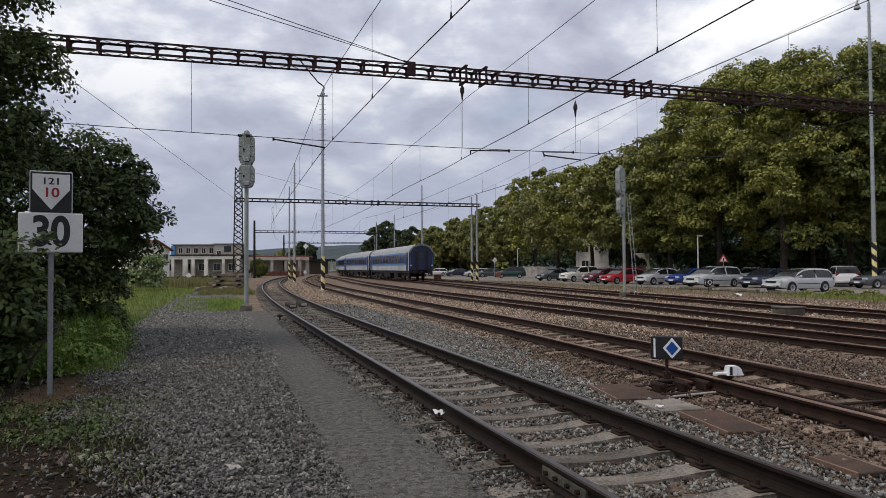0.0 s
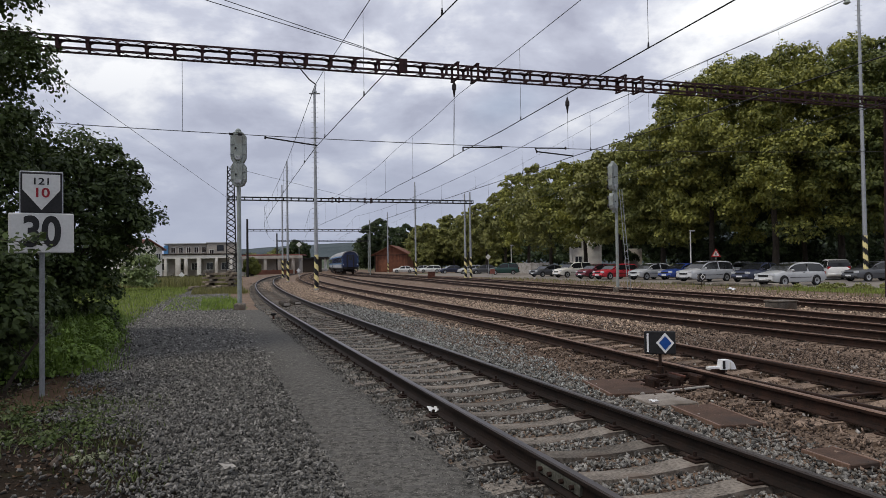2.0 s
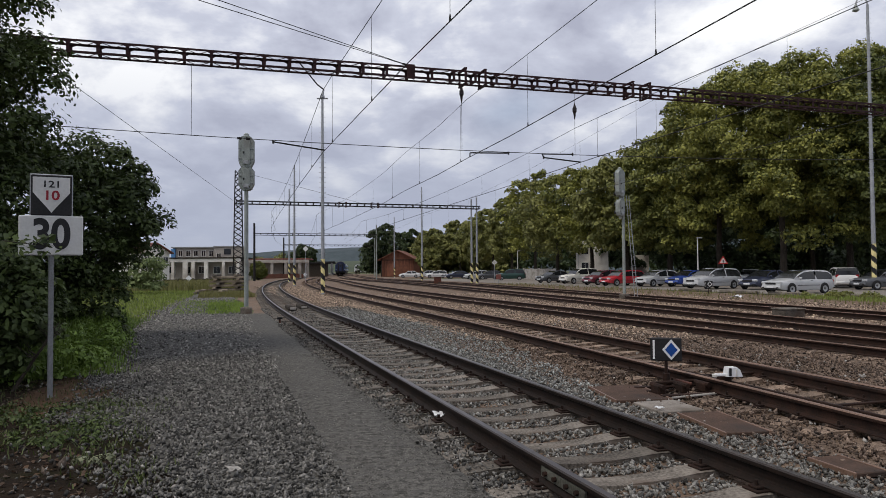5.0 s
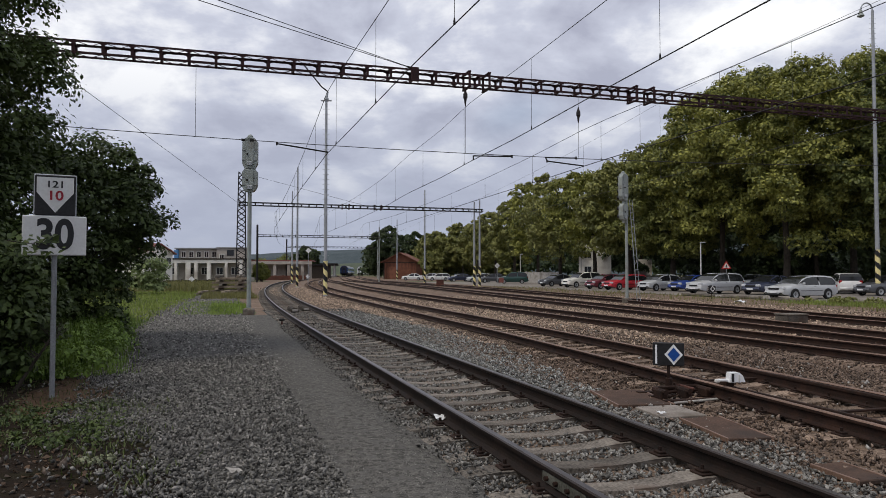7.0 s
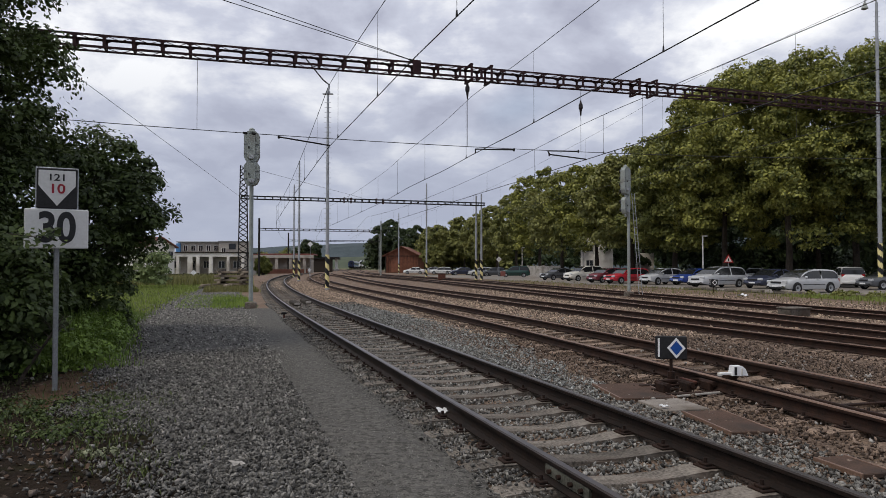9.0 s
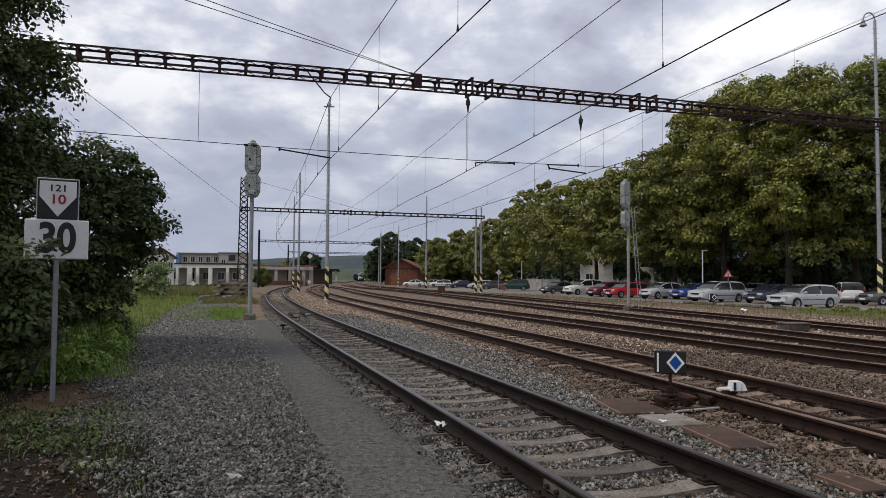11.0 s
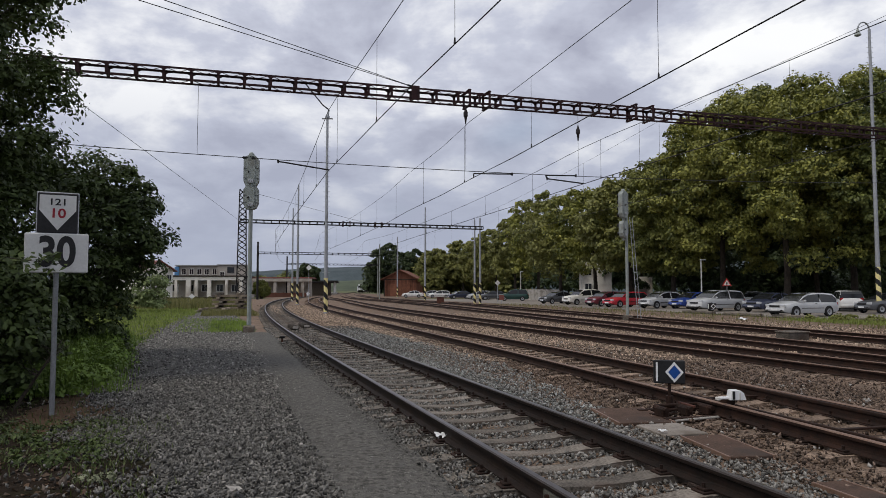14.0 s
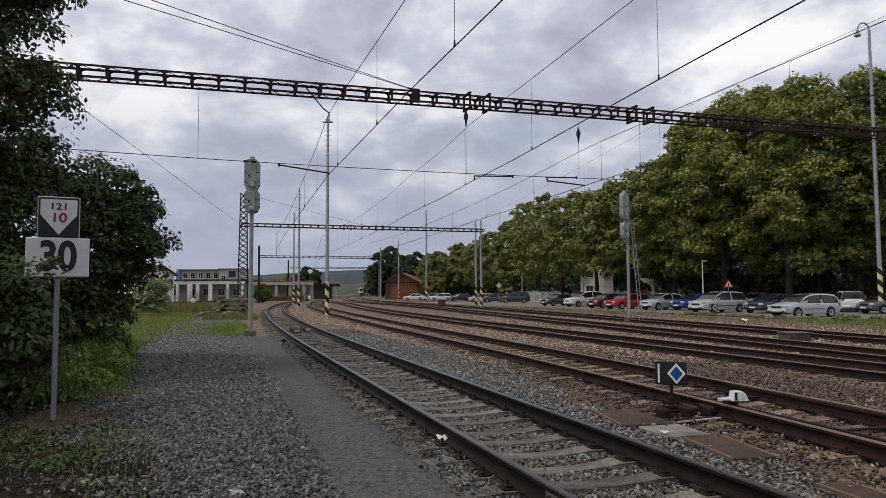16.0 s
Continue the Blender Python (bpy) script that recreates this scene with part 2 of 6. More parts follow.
M["leaf_far"] = leafy("chestnut_leaf", (0.31, 0.31, 0.068), (0.034, 0.054, 0.018))
M["leaf_deep"] = leafy("deep_chestnut_leaf", (0.17, 0.19, 0.05), (0.034, 0.054, 0.018))
M["leaf_mid"] = leafy("linden_leaf", (0.22, 0.23, 0.06), (0.06, 0.08, 0.022))
# leaf green lifted in colour to carry the haze over distant trees
M["leaf_pale"] = leafy("haze_lightened_leaf", (0.27, 0.27, 0.08), (0.07, 0.085, 0.027))
M["leaf_dark"] = leafy("dark_wood_leaf", (0.06, 0.085, 0.03), (0.016, 0.028, 0.012))
M["grass"] = leafy("grass_blade", (0.235, 0.33, 0.055), (0.08, 0.13, 0.023))
M["meadow"] = leafy("meadow_blade", (0.25, 0.31, 0.07), (0.10, 0.14, 0.03))
M["tuft"] = leafy("dark_tuft_blade", (0.085, 0.11, 0.03), (0.03, 0.042, 0.012))
M["willow"] = leafy("willow_leaf", (0.26, 0.32, 0.13), (0.10, 0.14, 0.055))
M["wilted"] = leafy("wilted_leaf", (0.30, 0.32, 0.20), (0.14, 0.15, 0.09))
M["weed"] = leafy("dry_grass_blade", (0.21, 0.20, 0.07), (0.09, 0.09, 0.03))
M["glass"] = mat("dark_window_glass", (0.018, 0.02, 0.022), (0.012, 0.013, 0.014), 0.08, 0.0, bump=0, spec=0.45)
M["rubber"] = mat("tyre_rubber", (0.025, 0.025, 0.026), (0.015, 0.015, 0.015), 0.85, bump=0.05)
M["alloy"] = mat("alloy_wheel", (0.36, 0.37, 0.38), (0.26, 0.27, 0.28), 0.4, 0.2, bump=0)
M["lamp"] = mat("clear_lamp_glass", (0.70, 0.72, 0.74), (0.5, 0.52, 0.54), 0.15, 0.3, bump=0)
M["tail"] = mat("red_lamp_glass", (0.40, 0.02, 0.02), (0.25, 0.01, 0.01), 0.2, bump=0)
M["wallw"] = mat("pale_render_wall", (0.82, 0.79, 0.74), (0.64, 0.61, 0.56), 0.9, scale=0.6, fine=10, bump=0.15, stain=(0.42, 0.38, 0.34))
M["wallg"] = mat("grey_render_wall", (0.47, 0.43, 0.38), (0.30, 0.27, 0.24), 0.9, scale=0.6, fine=10, bump=0.15, stain=(0.24, 0.21, 0.18))
M["roofred"] = mat("red_sheet_roof", (0.24, 0.09, 0.075), (0.15, 0.055, 0.045), 0.7, scale=0.8, fine=10)
M["roofbrown"] = mat("brown_tile_roof", (0.20, 0.085, 0.055), (0.11, 0.05, 0.035), 0.85, scale=0.8, fine=10)
M["brickred"] = mat("weathered_red_boards", (0.215, 0.090, 0.055), (0.105, 0.046, 0.030), 0.9, scale=1.2, fine=14, bump=0.2, vary=0.2)
M["coachblue"] = mat("dark_blue_coach_paint", (0.017, 0.027, 0.080), (0.011, 0.018, 0.055), 0.45, scale=0.6, fine=10, bump=0.02, coat=0.2)
M["coachband"] = mat("blue_coach_side_paint", (0.022, 0.055, 0.20), (0.015, 0.040, 0.15), 0.4, scale=0.6, fine=10, bump=0.02, coat=0.3)
M["coachlight"] = mat("light_blue_coach_paint", (0.10, 0.26, 0.50), (0.075, 0.20, 0.40), 0.45, scale=0.6, fine=10, bump=0.02, coat=0.2)
M["coachgrey"] = mat("pale_grey_coach_paint", (0.48, 0.51, 0.54), (0.34, 0.36, 0.38), 0.5, scale=0.6, fine=10, bump=0.02, stain=(0.30, 0.29, 0.28))
M["coachroof"] = mat("grey_coach_roof", (0.36, 0.37, 0.38), (0.25, 0.255, 0.26), 0.7, scale=0.7, fine=8, bump=0.05)
M["hill"] = mat("wooded_hillside", (0.075, 0.095, 0.105), (0.04, 0.055, 0.06), 1.0, scale=0.03, fine=0.3, bump=0)
M["field"] = mat("far_fields", (0.085, 0.10, 0.060), (0.045, 0.06, 0.04), 1.0, scale=0.01, fine=0.1, bump=0)


# ---------------------------------------------------------------- mesh helpers
class Shape:
    """Collects vertices and faces of one mesh."""

    def __init__(self):
        self.v, self.f, self.mi = [], [], []
        self.slot = 0

    def add(self, verts, faces, m=None):
        k = len(self.v)
        self.v += [tuple(m @ Vector(p)) for p in verts] if m else [tuple(p) for p in verts]
        self.f += [tuple(k + i for i in f) for f in faces]
        self.mi += [self.slot] * len(faces)
        return self

    def box(self, c, s, b=0.0, m=None):
        """A box with its centre and size; b: the chamfer of its edges."""
        hx, hy, hz = s[0] / 2, s[1] / 2, s[2] / 2
        if b <= 0:
            vs = [(c[0] + i * hx, c[1] + j * hy, c[2] + k * hz) for i in (-1, 1) for j in (-1, 1) for k in (-1, 1)]
            return self.add(vs, [(0, 1, 3, 2), (4, 6, 7, 5), (0, 4, 5, 1), (2, 3, 7, 6), (0, 2, 6, 4), (1, 5, 7, 3)], m)
        b = min(b, hx * 0.9, hy * 0.9, hz * 0.9)
        vs, idx = [], {}
        for i in (-1, 1):
            for j in (-1, 1):
                for k in (-1, 1):
                    for a in range(3):
                        idx[i, j, k, a] = len(vs)
                        h = [hx - b, hy - b, hz - b]
                        h[a] += b
                        vs.append((c[0] + i * h[0], c[1] + j * h[1], c[2] + k * h[2]))
        fs = []
        for a in range(3):
            for sg in (-1, 1):
                o = [q for q in range(3) if q != a]
                ring = []
                for p, q in ((-1, -1), (1, -1), (1, 1), (-1, 1)):
                    key = [0, 0, 0]
                    key[a], key[o[0]], key[o[1]] = sg, p, q
                    ring.append(idx[(*key, a)])
                fs.append(tuple(ring))
        for a in range(3):
            o = [q for q in range(3) if q != a]
            for p in (-1, 1):
                for q in (-1, 1):
                    e = []
                    for w in (-1, 1):
                        key = [0, 0, 0]
                        key[a], key[o[0]], key[o[1]] = w, p, q
                        e.append((idx[(*key, o[0])], idx[(*key, o[1])]))
                    fs.append((e[0][0], e[1][0], e[1][1], e[0][1]))
        for i in (-1, 1):
            for j in (-1, 1):
                for k in (-1, 1):
                    fs.append(tuple(idx[i, j, k, a] for a in range(3)))
        return self.add(vs, fs, m)

    def tube(self, p0, p1, r0, r1=None, n=8, cap=True):
        r1 = r0 if r1 is None else r1
        p0, p1 = Vector(p0), Vector(p1)
        d = p1 - p0
        if d.length < 1e-6:
            return self
        q = d.to_track_quat("Z", "Y")
        vs = []
        for p, r in ((p0, r0), (p1, r1)):
            for k in range(n):
                a = 2 * math.pi * k / n
                vs.append(p + q @ Vector((r * math.cos(a), r * math.sin(a), 0)))
        fs = [(k, (k + 1) % n, n + (k + 1) % n, n + k) for k in range(n)]
        if cap:
            fs += [tuple(range(n - 1, -1, -1)), tuple(range(n, 2 * n))]
        return self.add(vs, fs)

    def lathe(self, prof, n=16, m=None, cap=True):
        """A body of revolution round z from (radius, height) pairs."""
        vs = [(r * math.cos(2 * math.pi * k / n), r * math.sin(2 * math.pi * k / n), z) for r, z in prof for k in range(n)]
        fs = [(a * n + k, a * n + (k + 1) % n, (a + 1) * n + (k + 1) % n, (a + 1) * n + k) for a in range(len(prof) - 1) for k in range(n)]
        if cap:
            fs += [tuple(range(n - 1, -1, -1)), tuple((len(prof) - 1) * n + k for k in range(n))]
        return self.add(vs, fs, m)

    def prism(self, poly, y0, y1, m=None):
        """A polygon in x and z, pushed from y0 to y1."""
        n = len(poly)
        vs = [(x, y0, z) for x, z in poly] + [(x, y1, z) for x, z in poly]
        fs = [tuple(range(n)), tuple(range(2 * n - 1, n - 1, -1))] + [(k, n + k, n + (k + 1) % n, (k + 1) % n) for k in range(n)]
        return self.add(vs, fs, m)

    def sweep(self, prof, line, closed=True):
        """A cross profile (offset to the right, height) along a line of points in plan."""
        pts = [Vector((*p[:2], p[2] if len(p) > 2 else 0.0)) for p in line]
        n, vs = len(prof), []
        for k, p in enumerate(pts):
            d = (pts[min(k + 1, len(pts) - 1)] - pts[max(k - 1, 0)])
            d.z = 0
            d.normalize()
            r = Vector((d.y, -d.x, 0))
            vs += [p + r * o + Vector((0, 0, h)) for o, h in prof]
        fs = []
        for k in range(len(pts) - 1):
            for j in range(n if closed else n - 1):
                fs.append((k * n + j, k * n + (j + 1) % n, (k + 1) * n + (j + 1) % n, (k + 1) * n + j))
        if closed:
            fs += [tuple(range(n)), tuple(len(vs) - 1 - j for j in range(n))]
        return self.add(vs, fs)


def make_mesh(name, shape, mats, smooth=False):
    me = bpy.data.meshes.new(name)
    me.from_pydata(shape.v, [], shape.f)
    for m in (mats if isinstance(mats, (list, tuple)) else [mats]):
        me.materials.append(m)
    if any(shape.mi):
        me.polygons.foreach_set("material_index", shape.mi)
    bm = bmesh.new()
    bm.from_mesh(me)
    bmesh.ops.recalc_face_normals(bm, faces=bm.faces)
    if smooth:
        for e in bm.edges:
            e.smooth = len(e.link_faces) == 2 and e.calc_face_angle(0) < 0.7
        for f in bm.faces:
            f.smooth = True
    bm.to_mesh(me)
    bm.free()
    return me


def part(name, shape, mats, parent=None, label="", m=None, smooth=False):
    """One mesh object under a thing or under a part."""
    ob = new(name, make_mesh(name, shape, mats, smooth))
    ob.parent = parent
    if m is not None:
        ob.matrix_basis = m
    return tagged(ob, label) if label else ob


def thing(name, label, category, m=None, group="", kind=""):
    """The empty at a thing's base that carries its parts."""
    ob = new(name)
    ob.empty_display_size = 0.2
    if m is not None:
        ob.matrix_basis = m
    return tagged(ob, label, category, group, kind)


def solid(name, shape, mats, label, category="", group="", kind="", m=None, smooth=False):
    """A thing that is one mesh."""
    return tagged(part(name, shape, mats, None, "", m, smooth), label, category, group, kind)


def bulk(name, verts, faces, mats, parent=None):
    """A mesh from arrays: n x 3 vertices, n x 3 or n x 4 faces."""
    me = bpy.data.meshes.new(name)
    verts, faces = np.asarray(verts, np.float32), np.asarray(faces, np.int32)
    k = faces.shape[1]
    me.vertices.add(len(verts))
    me.vertices.foreach_set("co", verts.ravel())
    me.loops.add(faces.size)
    me.loops.foreach_set("vertex_index", faces.ravel())
    me.polygons.add(len(faces))
    me.polygons.foreach_set("loop_start", np.arange(0, faces.size, k, dtype=np.int32))
    me.update(calc_edges=True)
    for m in (mats if isinstance(mats, (list, tuple)) else [mats]):
        me.materials.append(m)
    ob = new(name, me)
    ob.parent = parent
    return ob


# ---------------------------------------------------------------- the plan
# s runs to the right across the tracks, t along them; the tracks lie 18 degrees left of the view
C18, S18 = math.cos(radians(18)), math.sin(radians(18))


def xy(s, t):
    return (s * C18 - t * S18, s * S18 + t * C18)


def along(s, t, z=0.0, turn=0.0):
    """A pose whose y axis looks along the tracks."""
    return pose(*xy(s, t), z, 0, 0, 18 + turn)


def track_a(t):
    return 3.2 + max(0.0, t - 18) ** 2 / 1180


def track_b(t):
    return track_a(t) + float(np.interp(t, (-20, 0, 12, 22, 40, 70, 120), (1.6, 3.3, 4.2, 4.55, 4.7, 4.55, 4.3)))


# the train's track bends gently the other way round the shed: x over y
D_GRID = np.arange(-40.0, 660.0, 2.0)
D_EASE = np.interp(D_GRID, (-40, 20, 50, 77, 95, 123, 154, 210, 246, 366, 480, 660), (22.9, 10.1, 3.8, -2.0, -7.1, -15.2, -21.1, -29.9, -34.8, -47.0, -56.0, -67.0))
for _ in range(3):
    D_EASE = np.convolve(np.pad(D_EASE, 3, mode="reflect", reflect_type="odd"), np.ones(7) / 7, "valid")


def d_x(y):
    return float(np.interp(y, D_GRID, D_EASE))


def line_of(fn, t0, t1, step=1.5):
    ts = np.arange(t0, t1 + step / 2, step)
    vals = np.array([fn(float(t)) for t in ts])
    if step <= 2:   # ease out the corners of the plan
        ker = np.ones(9) / 9
        vals = np.convolve(np.pad(vals, 4, mode="reflect", reflect_type="odd"), ker, "valid")
    return [xy(s, t) for s, t in zip(vals, ts)]


def beside(line, off):
    """A line parallel to another, off metres to its right."""
    out = []
    for k, p in enumerate(line):
        a, b = line[max(k - 1, 0)], line[min(k + 1, len(line) - 1)]
        dx, dy = b[0] - a[0], b[1] - a[1]
        n = math.hypot(dx, dy)
        out.append((p[0] + dy / n * off, p[1] - dx / n * off))
    return out


LINE_A = line_of(track_a, -6, 150)
LINE_B = line_of(track_b, -6, 150)
LINE_C = line_of(lambda t: track_a(t) + 9.2, -6, 96)
LINE_D = [(d_x(y), y) for y in np.arange(-4, 600, 2.0)]
LINE_E = beside(LINE_D, 4.5)
# the third track draws in beside the train's track farther off
tail_c = [p for p in beside(LINE_D, -4.4) if p[1] > 118 and p[1] < 300]
LINE_C = LINE_C + tail_c


def walk_line(line, step, start=0.0):
    """Places and headings (degrees) at even steps along a line."""
    out, need = [], start
    for a, b in zip(line, line[1:]):
        n = math.hypot(b[0] - a[0], b[1] - a[1])
        h = math.degrees(math.atan2(-(b[0] - a[0]), b[1] - a[1]))
        while need <= n:
            out.append((a[0] + (b[0] - a[0]) * need / n, a[1] + (b[1] - a[1]) * need / n, h))
            need += step
        need -= n
    return out


# ---------------------------------------------------------------- ground
def sheet(name, s0, s1, t0, t1, z, material, ns=2, nt=2, wob=0.0, seed=0, label="", parent=None):
    """A patch of ground with an uneven rim."""
    rnd = random.Random(seed)
    sh = Shape()
    vs = []
    for j in range(nt + 1):
        t = t0 + (t1 - t0) * j / nt
        a, b = s0 + rnd.uniform(-wob, wob), s1 + rnd.uniform(-wob, wob)
        for i in range(ns + 1):
            s = a + (b - a) * i / ns
            edge = 0.02 if i in (0, ns) else 0.0
            vs.append((*xy(s, t), z - edge))
    fs = [(j * (ns + 1) + i, j * (ns + 1) + i + 1, (j + 1) * (ns + 1) + i + 1, (j + 1) * (ns + 1) + i) for j in range(nt) for i in range(ns)]
    sh.add(vs, fs)
    return solid(name, sh, material, label, "", kind="structure")


def ground():
    sh = Shape()
    ext = [-2500, -900, -300, -120] + list(range(-60, 121, 12)) + [200, 400, 900, 2500]
    k = len(ext)
    vs = [(x, y + 40, -0.10) for y in ext for x in ext]
    fs = [(j * k + i, j * k + i + 1, (j + 1) * k + i + 1, (j + 1) * k + i) for j in range(k - 1) for i in range(k - 1)]
    sh.add(vs, fs)
    solid("ground", sh, M["earth"], "grassy earth reaching to the horizon", "ground", kind="structure")


ground()


def yard_edge(t):
    """Where the gravel yard meets soil and grass, as s over t."""
    return np.interp(t, (-12, 6, 7.5, 9, 13, 17, 22, 28, 34, 46, 57, 60), (-0.1, -0.15, -0.5, -1.1, -1.4, -1.85, -2.3, -2.2, -2.1, -1.6, -1.1, -0.4))


def gravel_yard():
    rnd = random.Random(1)
    vs, fs = [], []
    for j in range(121):
        t = -12 + 0.6 * j
        a = float(yard_edge(t)) + rnd.uniform(-0.22, 0.22)
        vs += [(*xy(a, t), -0.07), (*xy(a + 0.25, t), -0.035), (*xy(1.1, t), -0.035)]
    for j in range(120):
        for i in range(2):
            fs.append((j * 3 + i, j * 3 + i + 1, j * 3 + i + 4, j * 3 + i + 3))
    solid("gravel_yard", Shape().add(vs, fs), M["gravel"], "loose grey gravel yard beside the track", kind="structure")


gravel_yard()
sheet("trodden_soil", -9.5, 0.1, -8, 13.0, -0.06, M["soil"], 4, 20, 0.3, 9, "trodden brown soil darkened for tree shade, with fallen leaves")
sheet("bare_earth", -2.6, -1.05, 9.2, 12.6, -0.052, M["earth_b"], 4, 14, 0.25, 19, "bare brown earth between nettles and gravel")
sheet("footpath", 0.95, 2.02, -12, 28, -0.012, M["path"], 3, 130, 0.09, 2, "trodden path of fine dark grit beside the sleepers")
sheet("track_bed", 1.5, 32.5, -15, 62, -0.06, M["ballast"], 8, 30, 0.3, 3, "rusty brown ballast bed under the tracks")
sheet("track_bed_far", 2.7, 34, 61.8, 130, -0.065, M["ballast"], 8, 20, 0.3, 4, "rusty brown ballast bed under the far tracks")
sheet("track_bed_end", 9.5, 60, 129.5, 420, -0.07, M["ballast"], 8, 20, 0.3, 5, "rusty brown ballast of the station throat")
sheet("car_park", 33.0, 75, -30, 120, -0.05, M["lot"], 8, 20, 0.5, 6, "worn pale asphalt of the car park")


# ---------------------------------------------------------------- tracks
RAIL = [(-0.075, 0.0), (0.075, 0.0), (0.075, 0.012), (0.016, 0.032), (0.010, 0.05), (0.010, 0.115), (0.036, 0.128), (0.036, 0.155), (0.026, 0.166),
        (-0.026, 0.166), (-0.036, 0.155), (-0.036, 0.128), (-0.010, 0.115), (-0.010, 0.05), (-0.016, 0.032), (-0.075, 0.012)]
sleeper_shape = Shape()
sleeper_shape.prism([(-1.25, -0.15), (1.25, -0.15), (1.25, -0.035), (1.21, -0.015), (1.0, 0.0), (0.52, 0.0), (0.36, -0.014), (0.16, -0.026), (-0.16, -0.026), (-0.36, -0.014), (-0.52, 0.0), (-1.0, 0.0), (-1.21, -0.015), (-1.25, -0.035)], -0.13, 0.13)
for k_, (vx, vy, vz) in enumerate(sleeper_shape.v):   # narrower in the middle and towards the upper face
    sleeper_shape.v[k_] = (vx, vy * (0.86 + 0.14 * min(1.0, abs(vx) / 0.6)) * (0.93 if vz > -0.1 else 1.0), vz)
SLEEPER = make_mesh("sleeper", sleeper_shape, M["sleeper"])
SLEEPER_B = make_mesh("sleeper", sleeper_shape, M["sleeper_b"])
fast = Shape()
fast.box((0, 0, 0.008), (0.36, 0.16, 0.016), 0.004)
for sx in (-0.115, 0.115):
    fast.box((sx, 0, 0.027), (0.07, 0.10, 0.022), 0.006)
    fast.tube((sx, 0, 0.03), (sx, 0, 0.075), 0.016, n=6)
FAST = make_mesh("rail_fastening", fast, M["railside"])


def track(line, label, far=260, fasten=0.0, start=0.0, gap=0.6, top="rusttop", bearer=None, drop=0.0):
    tr = thing("railway_track", label, "railway track", kind="structure")
    for off in (-0.7525, 0.7525):
        sh = Shape().sweep(RAIL, [(*p, 0.004 + drop) for p in beside(line, off)])
        k = len(RAIL)
        for i in range(len(sh.mi) - 2):
            if i % k in (7, 8, 9):
                sh.mi[i] = 1
        part("rail", sh, [M["railside_a" if top == "railtop" else "railside"], M[top]], tr)
    rnd = random.Random(len(line))
    for i, (x, y, h) in enumerate(walk_line(line, gap, start)):
        if i >= far:
            break
        ob = new("sleeper", bearer or SLEEPER_B)
        ob.parent, ob.matrix_basis = tr, pose(x, y, drop + rnd.uniform(-0.022, 0.0), 0, rnd.uniform(-0.5, 0.5), h + rnd.uniform(-1.5, 1.5))
        if math.hypot(x, y) < fasten:
            for off in (-0.7525, 0.7525):
                f = new("rail_fastening", FAST)
                f.parent, f.matrix_basis = tr, ob.matrix_basis @ pose(off, 0, 0.0)
    return tr


track(LINE_A, "rusty siding track on weathered concrete sleepers", 230, 22, top="railtop", bearer=SLEEPER)
track(LINE_B, "rusty track with a set of points on concrete sleepers", 230, 14)
track(LINE_C, "rusty brown track on stained sleepers in ballast", 260, drop=-0.035)
track(LINE_D, "main track curving away towards the station", 280, drop=-0.035)
track(LINE_E, "rusty brown track beside the car park", 260, drop=-0.035)


def rail_joint(s, t):
    """Two fishplates with their bolts on a rail of the siding."""
    th = thing("rail_joint", "worn grey-green fishplates bolted over a rail joint", "rail joint", along(s, t, 0.004, 0), kind="structure")
    for i in (-1, 1):
        pl = part("fishplate", Shape().prism([(i * 0.012, 0.045), (i * 0.034, 0.04), (i * 0.034, 0.085), (i * 0.030, 0.118), (i * 0.012, 0.112)], -0.33, 0.33), M["fish"], th)
        for y in (-0.24, -0.09, 0.09, 0.24):
            part("bolt", Shape().tube((i * 0.03, y, 0.078), (i * 0.062, y, 0.078), 0.019, n=6), M["railside"], pl)


rail_joint(track_a(4.4) - 0.7525, 4.55)


def switch_blades():
    """The two tongue rails of the points, drawn towards the lever."""
    th = thing("switch_blades", "dark tongue rails of the hand-worked points", "points blades", kind="structure")
    for side, end in ((-1, -0.30), (1, 0.52)):
        pts = []
        for k in range(12):
            t = 9.4 - k * 1.1
            u = k / 11
            c = track_b(t)
            pts.append((*xy(c + side * 0.69 * (1 - u) + end * u, t), 0.0))
        part("tongue_rail", Shape().sweep([(o * 0.7, h * 0.96) for o, h in RAIL], pts), M["railside"], th)
    for k in range(3):
        x, y = xy(track_b(8.6 - k * 2.4), 8.6 - k * 2.4)
        part("stretcher_bar", Shape().box((0, 0, 0.04), (1.5, 0.06, 0.025), 0.006), M["railside"], th, m=pose(x, y, 0.0, 0, 0, 15))


switch_blades()


# ---------------------------------------------------------------- overhead line
def rope(sh, pts, r, n=4):
    """One unbroken round strand through points."""
    vs = []
    for k, p in enumerate(pts):
        d = (pts[min(k + 1, len(pts) - 1)] - pts[max(k - 1, 0)]).normalized()
        q = d.to_track_quat("Z", "Y")
        vs += [p + q @ Vector((r * math.cos(2 * math.pi * j / n), r * math.sin(2 * math.pi * j / n), 0)) for j in range(n)]
    sh.add(vs, [(k * n + j, k * n + (j + 1) % n, (k + 1) * n + (j + 1) % n, (k + 1) * n + j) for k in range(len(pts) - 1) for j in range(n)])


